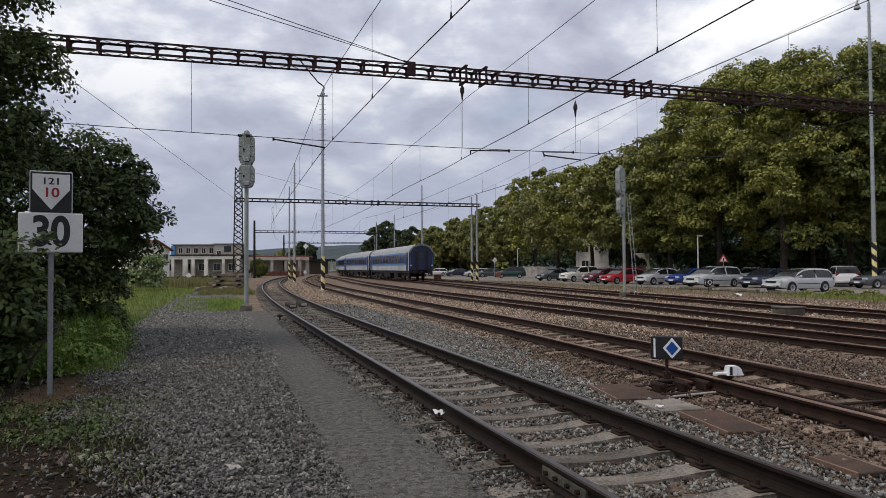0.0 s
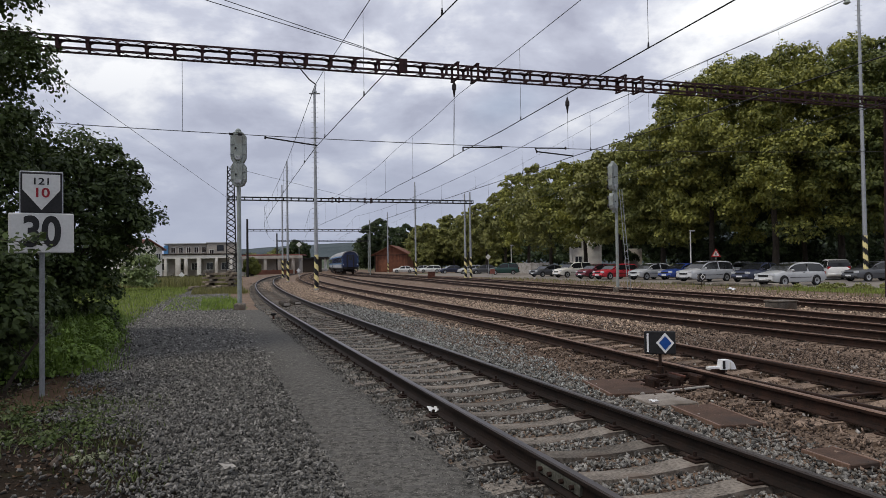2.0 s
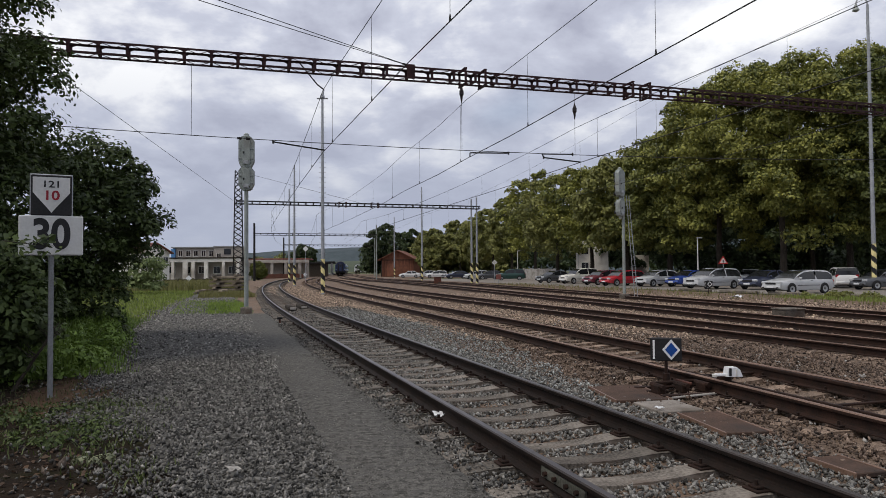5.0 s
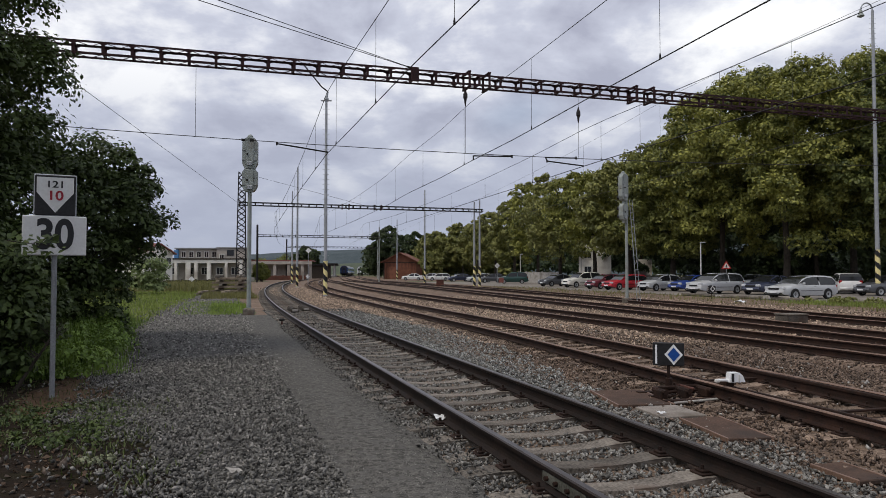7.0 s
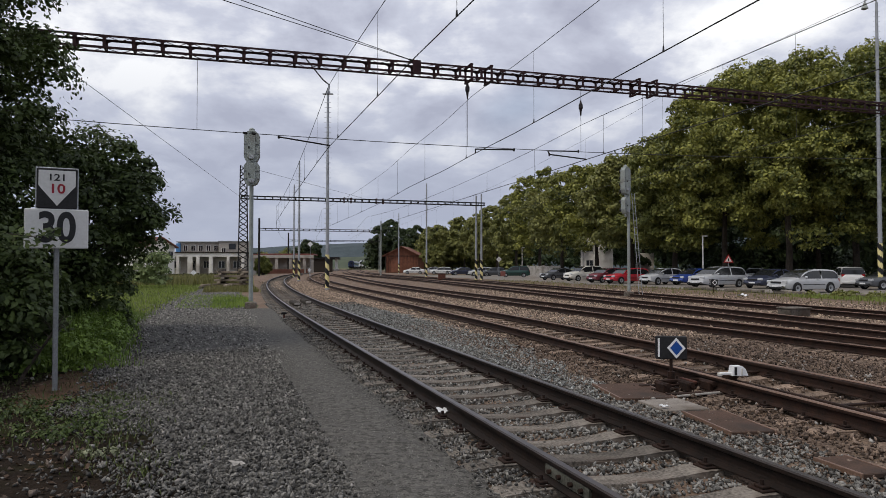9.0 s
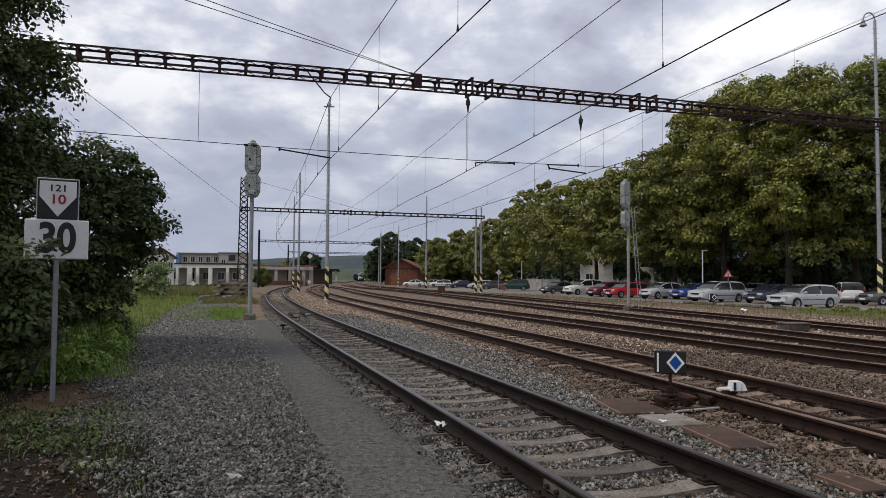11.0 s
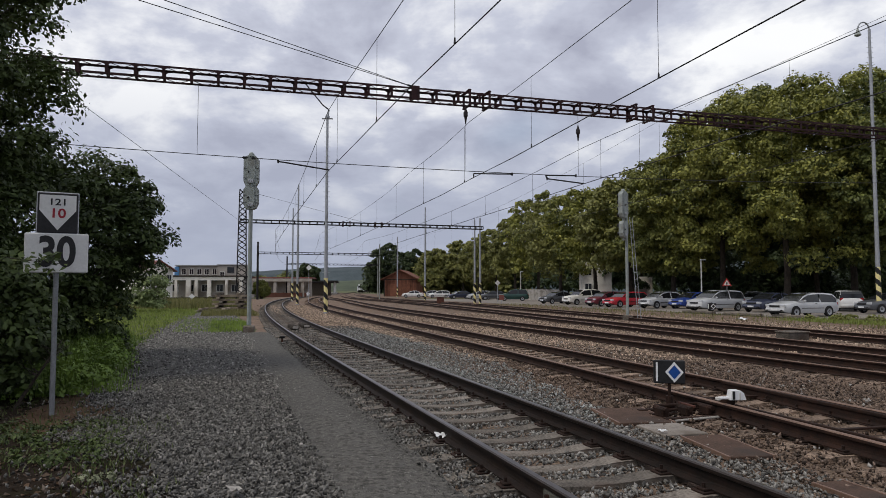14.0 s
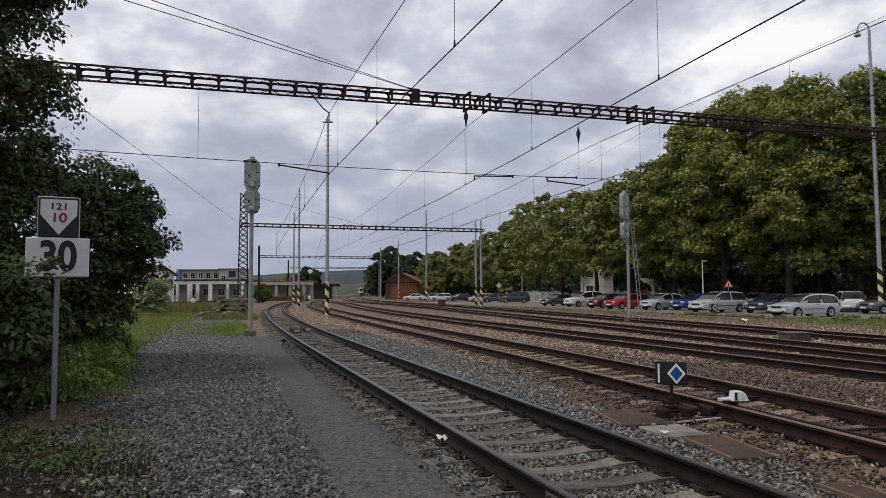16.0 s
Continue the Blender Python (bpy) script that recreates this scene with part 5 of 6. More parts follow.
# ---------------------------------------------------------------- parked cars
def paint(name, col):
    return mat(name, col, tuple(c * 0.85 for c in col), 0.32, 0.0, scale=2, fine=20, bump=0.01, coat=0.6)


PAINT = {"silver": paint("silver_car_paint", (0.50, 0.51, 0.52)), "white": paint("white_car_paint", (0.76, 0.76, 0.75)), "red": paint("red_car_paint", (0.50, 0.03, 0.045)),
         "darkred": paint("dark_red_car_paint", (0.17, 0.035, 0.05)), "blue": paint("blue_car_paint", (0.025, 0.06, 0.27)), "navy": paint("navy_car_paint", (0.035, 0.042, 0.075)),
         "grey": paint("dark_grey_car_paint", (0.09, 0.095, 0.105)), "green": paint("dark_green_car_paint", (0.02, 0.065, 0.055)), "beige": paint("champagne_car_paint", (0.70, 0.68, 0.62))}
# side outline (y, z) of the body below the windows, and the corners of the cabin: sill front, sill rear, roof front, roof rear, roof height, belt height
CARS = {
    "estate": (4.5, 1.72, [(2.20, 0.30), (2.25, 0.62), (2.14, 0.80), (1.3, 0.94), (0.95, 0.97), (-2.1, 0.98), (-2.25, 0.85), (-2.25, 0.35)], (1.02, -2.15, 0.25, -1.85, 1.47, 0.94)),
    "hatch": (4.05, 1.72, [(1.98, 0.30), (2.03, 0.64), (1.92, 0.83), (1.15, 0.97), (0.9, 0.98), (-1.85, 1.02), (-2.02, 0.85), (-2.02, 0.35)], (0.98, -1.9, 0.15, -1.45, 1.48, 0.96)),
    "saloon": (4.5, 1.75, [(2.20, 0.30), (2.25, 0.62), (2.14, 0.80), (1.25, 0.94), (0.95, 0.97), (-1.4, 1.0), (-2.1, 1.0), (-2.25, 0.85), (-2.25, 0.35)], (0.98, -1.75, 0.2, -1.05, 1.44, 0.94)),
    "wagon": (4.75, 1.82, [(2.32, 0.32), (2.37, 0.68), (2.25, 0.90), (1.45, 1.03), (1.15, 1.06), (-2.25, 1.08), (-2.37, 0.9), (-2.37, 0.36)], (1.22, -2.3, 0.35, -2.0, 1.62, 1.02)),
    "offroad": (4.5, 1.82, [(2.2, 0.42), (2.24, 0.72), (2.12, 0.92), (1.2, 1.08), (0.95, 1.1), (-2.1, 1.14), (-2.22, 0.95), (-2.22, 0.45)], (1.0, -2.15, 0.3, -1.85, 1.70, 1.06)),
    "van": (4.1, 1.8, [(2.0, 0.36), (2.04, 0.7), (1.9, 0.95), (1.35, 1.02), (1.1, 1.04), (-1.95, 1.06), (-2.04, 0.95), (-2.04, 0.38)], (1.1, -2.0, 0.4, -1.8, 1.60, 1.02)),
}
WHEEL = make_mesh("wheel", Shape().lathe([(0.20, -0.10), (0.30, -0.10), (0.315, -0.07), (0.315, 0.07), (0.30, 0.10), (0.20, 0.10)], 20, None, False), M["rubber"])
rim_ = Shape().lathe([(0.0, -0.085), (0.19, -0.095), (0.205, -0.10), (0.205, 0.10), (0.19, 0.095), (0.05, 0.06), (0.0, 0.07)], 18)
RIM = make_mesh("rim", rim_, M["alloy"])
ARCH = make_mesh("wheel_arch", Shape().lathe([(0.0, 0.012), (0.355, 0.012), (0.355, -0.012), (0.0, -0.012)], 22, None, False), M["black"])


def car(kind, colour, label, x, y, heading):
    L, W, side, (f0, r0, f1, r1, zr, zb) = CARS[kind]
    th = thing("car", label, "car", pose(x, y, -0.045, 0, 0, heading), group="parked cars")
    hw = W / 2
    # body: rounded cross sections lofted along the car under the outline of bonnet, belt and tail
    tops = sorted(side[1:-1])
    ys = np.concatenate([np.linspace(-L / 2, -L / 2 + 0.5, 7), np.linspace(-L / 2 + 0.7, L / 2 - 1.0, 10), np.linspace(L / 2 - 0.8, L / 2, 8)])
    sh_, nsec = Shape(), 0
    vs = []
    for yy in ys:
        q = abs(yy) / (L / 2)
        w = hw * (1 - 0.05 * q ** 3 - 0.13 * q ** 14)
        zt = float(np.interp(yy, [a for a, b in tops], [b for a, b in tops])) - 0.05 * q ** 30
        zl = 0.24 + 0.10 * q ** 8
        zm = zl + (zt - zl) * 0.62
        half_ = [(0, zt + 0.03), (w * 0.5, zt + 0.02), (w * 0.80, zt - 0.01), (w * 0.93, zt - 0.06), (w * 0.985, zt - 0.16), (w, zm), (w * 0.985, zl + 0.10), (w * 0.94, zl)]
        ring = half_ + [(-a, b) for a, b in half_[:0:-1]]
        nsec = len(ring)
        vs += [(a, yy, b) for a, b in ring]
    fs = [(k * nsec + j, k * nsec + (j + 1) % nsec, (k + 1) * nsec + (j + 1) % nsec, (k + 1) * nsec + j) for k in range(len(ys) - 1) for j in range(nsec)]
    fs += [tuple(range(nsec)), tuple(len(vs) - 1 - j for j in range(nsec))]
    part("body", sh_.add(vs, fs), PAINT[colour], th, smooth=True)
    # cabin: stations along the car carry the belt, the window top and the roof
    mid_y = (f0 + r0) / 2 - 0.08
    crown_ = zr + 0.015
    st = [(f0 + 0.12, zb + 0.01), ((f0 + f1) / 2 + 0.04, (zb + zr) / 2 + 0.06), (f1, zr - 0.05), ((f1 + mid_y) / 2, zr), (mid_y + 0.05, crown_), (mid_y - 0.05, crown_),
          ((mid_y + r1) / 2, zr), (r1 + 0.05, zr - 0.05), ((r0 + r1) / 2, (zb + zr) / 2 + 0.05), (r0, zb + 0.02)]

    def half(z):
        return hw * (0.945 - 0.20 * max(0.0, z - zb) / (zr - zb))

    shell = Shape()
    panes = [Shape() for _ in range(6)]
    for k in range(len(st) - 1):
        (ya, za), (yb, zb_) = st[k], st[k + 1]
        wa, wb = max(zb, za - 0.085), max(zb, zb_ - 0.085)
        for i in (-1, 1):
            lower = [(i * half(zb), ya, zb - 0.04), (i * half(zb), yb, zb - 0.04), (i * half(wb), yb, wb), (i * half(wa), ya, wa)]
            upper = [(i * half(wa), ya, wa), (i * half(wb), yb, wb), (i * half(zb_) * 0.985, yb, zb_), (i * half(za) * 0.985, ya, za)]
            (shell if k in (0, 4, 8) else panes[(0 if k < 4 else 2) + (i > 0)]).add(lower, [(0, 1, 2, 3)])
            shell.add(upper, [(0, 1, 2, 3)])
        top = [(-half(za) * 0.985, ya, za), (half(za) * 0.985, ya, za), (half(zb_) * 0.985, yb, zb_), (-half(zb_) * 0.985, yb, zb_)]
        (panes[4] if k < 2 else panes[5] if k > 6 else shell).add(top, [(0, 1, 2, 3)])
    bm = bmesh.new()
    for sh_, nm, ml in [(p_, ("windscreen" if q == 4 else "rear_window" if q == 5 else "side_window"), M["glass"]) for q, p_ in enumerate(panes)] + [(shell, "cabin_shell", PAINT[colour])]:
        me = make_mesh(nm, sh_, ml)
        bm.clear()
        bm.from_mesh(me)
        bmesh.ops.remove_doubles(bm, verts=bm.verts, dist=0.002)
        for f in bm.faces:
            f.smooth = nm == "cabin_shell"
        bm.to_mesh(me)
        ob = new(nm, me)
        ob.parent = th
    bm.free()
    for i in (-1, 1):
        part("mirror", Shape().box((i * (hw + 0.08), f0 - 0.25, zb + 0.05), (0.18, 0.10, 0.13), 0.03), PAINT[colour], th)
        part("headlight", Shape().box((i * hw * 0.68, L / 2 - 0.11, 0.70 if zb < 1.0 else 0.80), (0.40, 0.14, 0.17), 0.03), M["lamp"], th)
        part("tail_light", Shape().box((i * hw * 0.76, -L / 2 + 0.10, 0.82 if zb < 1.0 else 0.95), (0.22, 0.12, 0.24), 0.03), M["tail"], th)
        part("trim_strip", Shape().box((i * (hw + 0.002), 0.02, 0.54), (0.015, L * 0.40, 0.035), 0.004), M["black"], th)
        part("fog_lamp", Shape().box((i * hw * 0.66, L / 2 + 0.03, 0.40), (0.20, 0.03, 0.08), 0.01), M["dark"], th)
        part("door_handle", Shape().box((i * (hw - 0.015), -0.25, zb - 0.12), (0.03, 0.16, 0.03), 0.006), M["black"], th)
        for yy in (L * 0.31, -L * 0.29):
            ar = new("wheel_arch", ARCH)
            ar.parent, ar.matrix_basis = th, pose(i * (hw - 0.008), yy, 0.335, 0, 90, 0)
            w = new("wheel", WHEEL)
            w.parent, w.matrix_basis = th, pose(i * (hw - 0.062), yy, 0.315, 0, 90 * i, 0)
            r = new("rim", RIM)
            r.parent = w
    part("grille", Shape().box((0, L / 2 + 0.0, 0.66), (0.80, 0.05, 0.12), 0.01).box((0, L / 2 + 0.045, 0.33), (W * 0.62, 0.03, 0.10), 0.01), M["black"], th)
    part("bumper", Shape().box((0, L / 2 - 0.02, 0.42), (W * 0.86, 0.12, 0.16), 0.04), PAINT[colour] if colour != "green" else M["black"], th)
    part("bumper", Shape().box((0, -L / 2 + 0.02, 0.45), (W * 0.88, 0.12, 0.18), 0.04), PAINT[colour] if colour != "green" else M["black"], th)
    part("number_plate", Shape().box((0, L / 2 + 0.05, 0.44), (0.52, 0.015, 0.11), 0.004), M["white"], th, "plain white number plate")
    part("number_plate", Shape().box((0, -L / 2 - 0.05, 0.52), (0.52, 0.015, 0.11), 0.004), M["white"], th, "plain white number plate")
    part("sill", Shape().box((0, 0, 0.27), (W * 0.9, L * 0.86, 0.10), 0.02), M["black"], th)


for kind, colour, label, pxx, dist, heading in (
        ("estate", "silver", "silver estate car parked beside the tracks", 1421, 44.0, 110),
        ("van", "white", "small white van parked with its tail to the tracks", 1500, 55, -20),
        ("saloon", "navy", "dark navy saloon parked beside a silver estate", 1364, 53, 120),
        ("wagon", "silver", "silver people carrier with black trim", 1269, 55.0, 116),
        ("hatch", "white", "white hatchback in the second row", 1336, 66, 150),
        ("saloon", "grey", "dark grey car parked at the mast", 1575, 50, 100),
        ("saloon", "blue", "deep blue saloon in the parking row", 1228, 62, 118),
        ("hatch", "silver", "silver hatchback in the parking row", 1171, 63.5, 116),
        ("estate", "red", "bright red estate car in the parking row", 1109, 67, 116),
        ("hatch", "darkred", "dark maroon hatchback in the parking row", 1073, 71, 118),
        ("offroad", "beige", "pale champagne off-road car in the parking row", 1033, 78, 114),
        ("saloon", "grey", "dark grey saloon in the parking row", 988, 84, 118),
        ("offroad", "green", "dark green off-road car by the fence", 911, 105, 86),
        ("estate", "silver", "silver estate car in the far parking row", 852, 118, 96),
        ("saloon", "navy", "dark saloon in the far parking row", 817, 127, 104),
        ("estate", "white", "white estate car near the shed", 780, 140, 92),
        ("saloon", "white", "white saloon near the shed", 733, 146, 88),
        ("hatch", "silver", "silver hatchback behind the white estate", 763, 152, 100),
        ("hatch", "grey", "dark hatchback in the far parking row", 873, 114, 96)):
    car(kind, colour, label, *at_view(pxx, dist), heading)


# ---------------------------------------------------------------- small furniture of the car park
def lamp_post(pxx, dist, h, label):
    th = thing("street_lamp", label, "street lamp", pose(*at_view(pxx, dist), -0.05), group="car park lamps")
    part("post", Shape().tube((0, 0, 0), (0, 0, h), 0.07, 0.05, 8), M["offwhite"], th)
    part("lamp_head", Shape().box((0.18, 0, h), (0.5, 0.18, 0.10), 0.03), M["offwhite"], th)


lamp_post(1244, 63, 4.4, "slim white lamp post in the car park")
lamp_post(1032, 96, 4.9, "slim white lamp post by the fence")
lamp_post(924, 112, 4.6, "slim white lamp post near the green car")


def warning_sign():
    th = thing("warning_sign", "triangular red-edged warning sign on a thin post", "traffic sign", pose(*at_view(1289, 62), -0.05, 0, 0, -22))
    part("post", Shape().tube((0, 0.03, 0), (0, 0.03, 2.7), 0.03, n=8), M["galv"], th)
    part("plate", Shape().prism([(-0.42, 2.0), (0.42, 2.0), (0.0, 2.74)], -0.02, 0.0), M["red"], th)
    part("field", Shape().prism([(-0.28, 2.08), (0.28, 2.08), (0.0, 2.57)], -0.028, -0.022), M["offwhite"], th, "white field")
    part("mark", Shape().box((0, -0.032, 2.25), (0.09, 0.006, 0.26)), M["black"], th)


warning_sign()


def far_board(x, y, z, label, mat_="white", size=0.5, turn=0):
    th = thing("trackside_board", label, "trackside board", pose(x, y, -0.05), group="trackside boards")
    part("post", Shape().tube((0, 0.03, 0), (0, 0.03, z), 0.035, n=8), M["galv"], th)
    h = size / 2
    part("plate", Shape().prism([(-h, z), (0, z + h), (h, z), (0, z - h)], -0.02, 0.0) if turn else Shape().box((0, -0.01, z), (size, 0.03, size), 0.01), M[mat_], th)


far_board(*at_view(883, 95), 2.6, "white diamond board on a post by the car park", "offwhite", 0.75, 1)
far_board(*at_view(890, 84), 0.75, "small rusty red box on a post between the tracks", "roofred", 0.6)
far_board(*at_view(549, 112), 5.2, "white diamond board beyond the siding", "white", 0.9, 1)
far_board(*at_view(548, 118), 1.0, "low white diamond board beyond the siding", "white", 0.7, 1)
far_board(*at_view(343, 86), 0.85, "low white diamond board by the old wall", "white", 0.75, 1)


def kerb_block(s, t, l, label):
    solid("concrete_kerb", Shape().box((0, 0, 0.07), (0.30, l, 0.20), 0.04), M["sleeper"], label, "kerb", "concrete kerbs", m=along(s, t, -0.06))


for q in range(4):
    kerb_block(33.3, 29.0 + q * 4.4, 3.4, "weathered concrete kerb block at the car park edge")
ped = thing("junction_box", "squat grey concrete cable box between the tracks", "cable box", along(18.45, 18.6, -0.05))
part("box", Shape().box((0, 0, 0.13), (0.85, 0.6, 0.26), 0.03), M["sleeper"], ped)
part("lid", Shape().box((0, 0, 0.28), (0.9, 0.65, 0.05), 0.015), M["sleeper"], ped)
bollard = thing("junction_box", "small brown cable box beside the far mast", "cable box", pose(*at_view(782, 84), -0.05))
part("box", Shape().box((0, 0, 0.4), (0.9, 0.6, 0.8), 0.05), M["rust"], bollard)
part("lid", Shape().box((0, 0, 0.83), (1.0, 0.7, 0.07), 0.02), M["concrete"], bollard)


# ---------------------------------------------------------------- buildings
def opening(w, parent, x, y, z, wd, hg, frame_=True):
    """A recessed window: dark pane, frame and sill, on a wall facing -y."""
    pane = part("window", Shape().box((x, y - 0.02, z), (wd, 0.06, hg)), M["glass"], parent)
    if frame_:
        fr = Shape()
        for i in (-1, 1):
            fr.box((x + i * wd / 2, y - 0.05, z), (0.09, 0.1, hg + 0.1)).box((x, y - 0.05, z + i * hg / 2), (wd, 0.1, 0.09))
        fr.box((x, y - 0.05, z), (0.06, 0.1, hg))
        part("frame", fr, M["offwhite"], pane)


def gable_house(name, label, x, y, yaw, w, d, eave, ridge, wall, roof, wins, over=0.5, gable_front=True):
    th = thing(name, label, "building", pose(x, y, -0.1, 0, 0, yaw))
    part("wall", Shape().prism([(-w / 2, 0), (w / 2, 0), (w / 2, eave), (0, ridge), (-w / 2, eave)], 0, d) if gable_front else Shape().box((0, d / 2, eave / 2), (w, d, eave)), M[wall], th)
    for i in (-1, 1):
        rise = (ridge - eave) / (w / 2)
        q = [(0, ridge + 0.16), (i * (w / 2 + over), eave - over * rise + 0.16), (i * (w / 2 + over), eave - over * rise), (0, ridge)]
        part("roof", Shape().prism(q, -over, d + over), M[roof], th)
    for wx, wz, wd, hg in wins:
        opening(None, th, wx, 0, wz, wd, hg)
    return th


shed = gable_house("goods_shed", "red-brown wooden goods shed with a tiled gable roof", *at_view(711, 172), -6, 8.0, 12.0, 4.5, 6.5, "brickred", "roofbrown", [], 0.9)
for k in range(27):
    part("board", Shape().box((-3.9 + k * 0.3, -0.03, 2.2), (0.27, 0.05, 4.3), 0.01), M["brickred"], shed)
for wx in (-1.6, 1.5):
    part("door", Shape().box((wx, -0.08, 1.6), (2.1, 0.06, 2.9), 0.02), M["brickred"], shed)
part("brace", Shape().box((0, -0.08, 4.2), (7.6, 0.08, 0.16), 0.01), M["bark"], shed)
part("post", Shape().box((-3.9, -0.5, 2.1), (0.2, 0.2, 4.2), 0.02), M["bark"], shed)


def factory():
    """The pale low works beyond the meadow: a long colonnade, an upper storey, a tower block and a red-roofed wing."""
    x0, y0 = at_view(300, 128)
    th = thing("factory", "long pale concrete works with a colonnade and flat roof", "building", pose(x0, y0, -0.1, 0, 0, 4))
    part("wall", Shape().box((7, 4.7, 1.7), (13.6, 9.6, 3.4)), M["wallg"], th)
    part("roof", Shape().box((7, 3.6, 4.2), (14.4, 11, 0.22), 0.03), M["bark"], th)
    part("fascia", Shape().box((7, -1.6, 3.75), (14.2, 0.3, 0.65), 0.03), M["wallw"], th)
    for cx, cw in ((0.4, 0.5), (2.0, 0.5), (4.2, 0.9), (5.6, 0.6), (7.9, 0.7), (11.0, 0.5), (13.6, 0.5)):
        part("column", Shape().box((cx, -1.5, 1.75), (cw, 0.5, 3.5), 0.04), M["wallw"], th)
    for k in range(5):
        opening(None, th, 1.4 + k * 2.7, -0.14, 2.0, 1.2, 1.3)
    part("upper_storey", Shape().box((3.6, 9.5, 5.0), (8.2, 6, 2.6)), M["wallg"], th)
    part("upper_roof", Shape().box((3.6, 9.5, 6.4), (8.6, 6.8, 0.2), 0.03), M["coachroof"], th)
    for k in range(5):
        opening(None, th, 1.0 + k * 1.45, 6.46, 5.2, 0.8, 1.1)
    tw = part("tower", Shape().box((10.3, 7.6, 4.3), (5.2, 5, 4.2), 0.03), M["wallg"], th)
    opening(None, tw, 10.2, 5.06, 5.5, 1.3, 1.1, False)
    opening(None, tw, 8.6, 5.06, 4.8, 0.8, 0.8)
    part("tower_roof", Shape().box((10.3, 7.6, 6.5), (5.5, 5.4, 0.18), 0.03), M["coachroof"], th)
    part("side_wing", Shape().box((-0.3, 6.4, 5.0), (0.8, 0.6, 2.2), 0.02), M["coachlight"], th, "blue painted corner")
    return th


factory()
gable_house("red_roofed_house", "pale house with a red sheet-metal roof", *at_view(284, 112), 62, 5.6, 10, 4.9, 6.3, "wallw", "roofred", [(-1.6, 3.6, 0.9, 1.1), (0.4, 3.6, 0.9, 1.1), (2.0, 3.6, 0.9, 1.1)], 0.5)


def depot():
    x0, y0 = at_view(496, 165)
    th = thing("depot_hall", "low hall with a red roof edge beyond the siding", "building", pose(x0, y0, -0.1, 0, 0, 6))
    part("wall", Shape().box((0, 6, 1.9), (14, 9, 3.8)), M["wallg"], th)
    part("roof", Shape().box((-0.5, 4.5, 4.5), (17, 13, 0.3), 0.03), M["roofred"], th)
    part("fascia", Shape().box((-0.5, -2.1, 3.95), (17, 0.3, 0.7), 0.03), M["wallg"], th)
    for k in range(5):
        part("column", Shape().box((-7 + k * 3.2, -1.8, 1.9), (0.7, 0.5, 3.8), 0.03), M["wallg"], th)


depot()


def old_wall(pxa, da, pxb, db, h, label, material):
    (xa, ya), (xb, yb) = at_view(pxa, da), at_view(pxb, db)
    L = math.hypot(xb - xa, yb - ya)
    th = thing("low_wall", label, "wall", pose(xa, ya, -0.1, 0, 0, math.degrees(math.atan2(yb - ya, xb - xa))))
    n = max(2, int(L / 2.4))
    for k in range(n):
        part("panel", Shape().box(((k + 0.5) * L / n, 0, h / 2), (L / n - 0.06, 0.14, h), 0.02), M[material], th)
        part("post", Shape().box((k * L / n, 0, h / 2 + 0.06), (0.22, 0.24, h + 0.12), 0.02), M[material], th)


old_wall(300, 104, 440, 118, 0.55, "rusty brown board wall before the works", "bark")
old_wall(460, 150, 545, 165, 1.0, "rusty brown fence beyond the siding", "roofbrown")
old_wall(922, 116, 992, 104, 1.75, "grey slatted fence beside the car park", "concrete")


def white_house():
    th = gable_house("white_house", "white rendered house glimpsed behind the trees", *at_view(1056, 101), -14, 4.6, 8, 6.0, 7.8, "wallw", "roofbrown", [(-1.0, 1.9, 1.0, 1.4), (-1.0, 4.4, 1.0, 1.2)], 0.4)
    part("annex", Shape().box((6.8, 4, 1.8), (2.4, 6, 3.6)), M["wallw"], th)


white_house()


def station_canopy():
    """The far platform with its dark canopy on posts, beside the train's track."""
    x0, y0 = at_view(597, 240)
    th = thing("platform_canopy", "dark platform canopy on slim posts at the far station", "platform canopy", pose(x0, y0, -0.1, 0, 0, 8))
    part("platform", Shape().box((-2.2, 30, 0.3), (4.5, 75, 0.6), 0.03), M["concrete"], th)
    part("roof", Shape().box((-2.2, 24, 4.6), (6.0, 60, 0.35), 0.05), M["dark"], th)
    for k in range(11):
        part("post", Shape().tube((-0.6, -4 + k * 5.6, 0.5), (-0.6, -4 + k * 5.6, 4.5), 0.16, 0.16, 8), M["offwhite"], th)
    hut = thing("signal_hut", "low dark hut by the platform end", "hut", pose(*at_view(572, 190), -0.1, 0, 0, 8))
    part("wall", Shape().box((0, 2, 1.8), (5.0, 4, 3.6), 0.02), M["bark"], hut)
    part("roof", Shape().box((0, 2, 3.8), (6.6, 5.2, 0.35), 0.04), M["dark"], hut)


station_canopy()


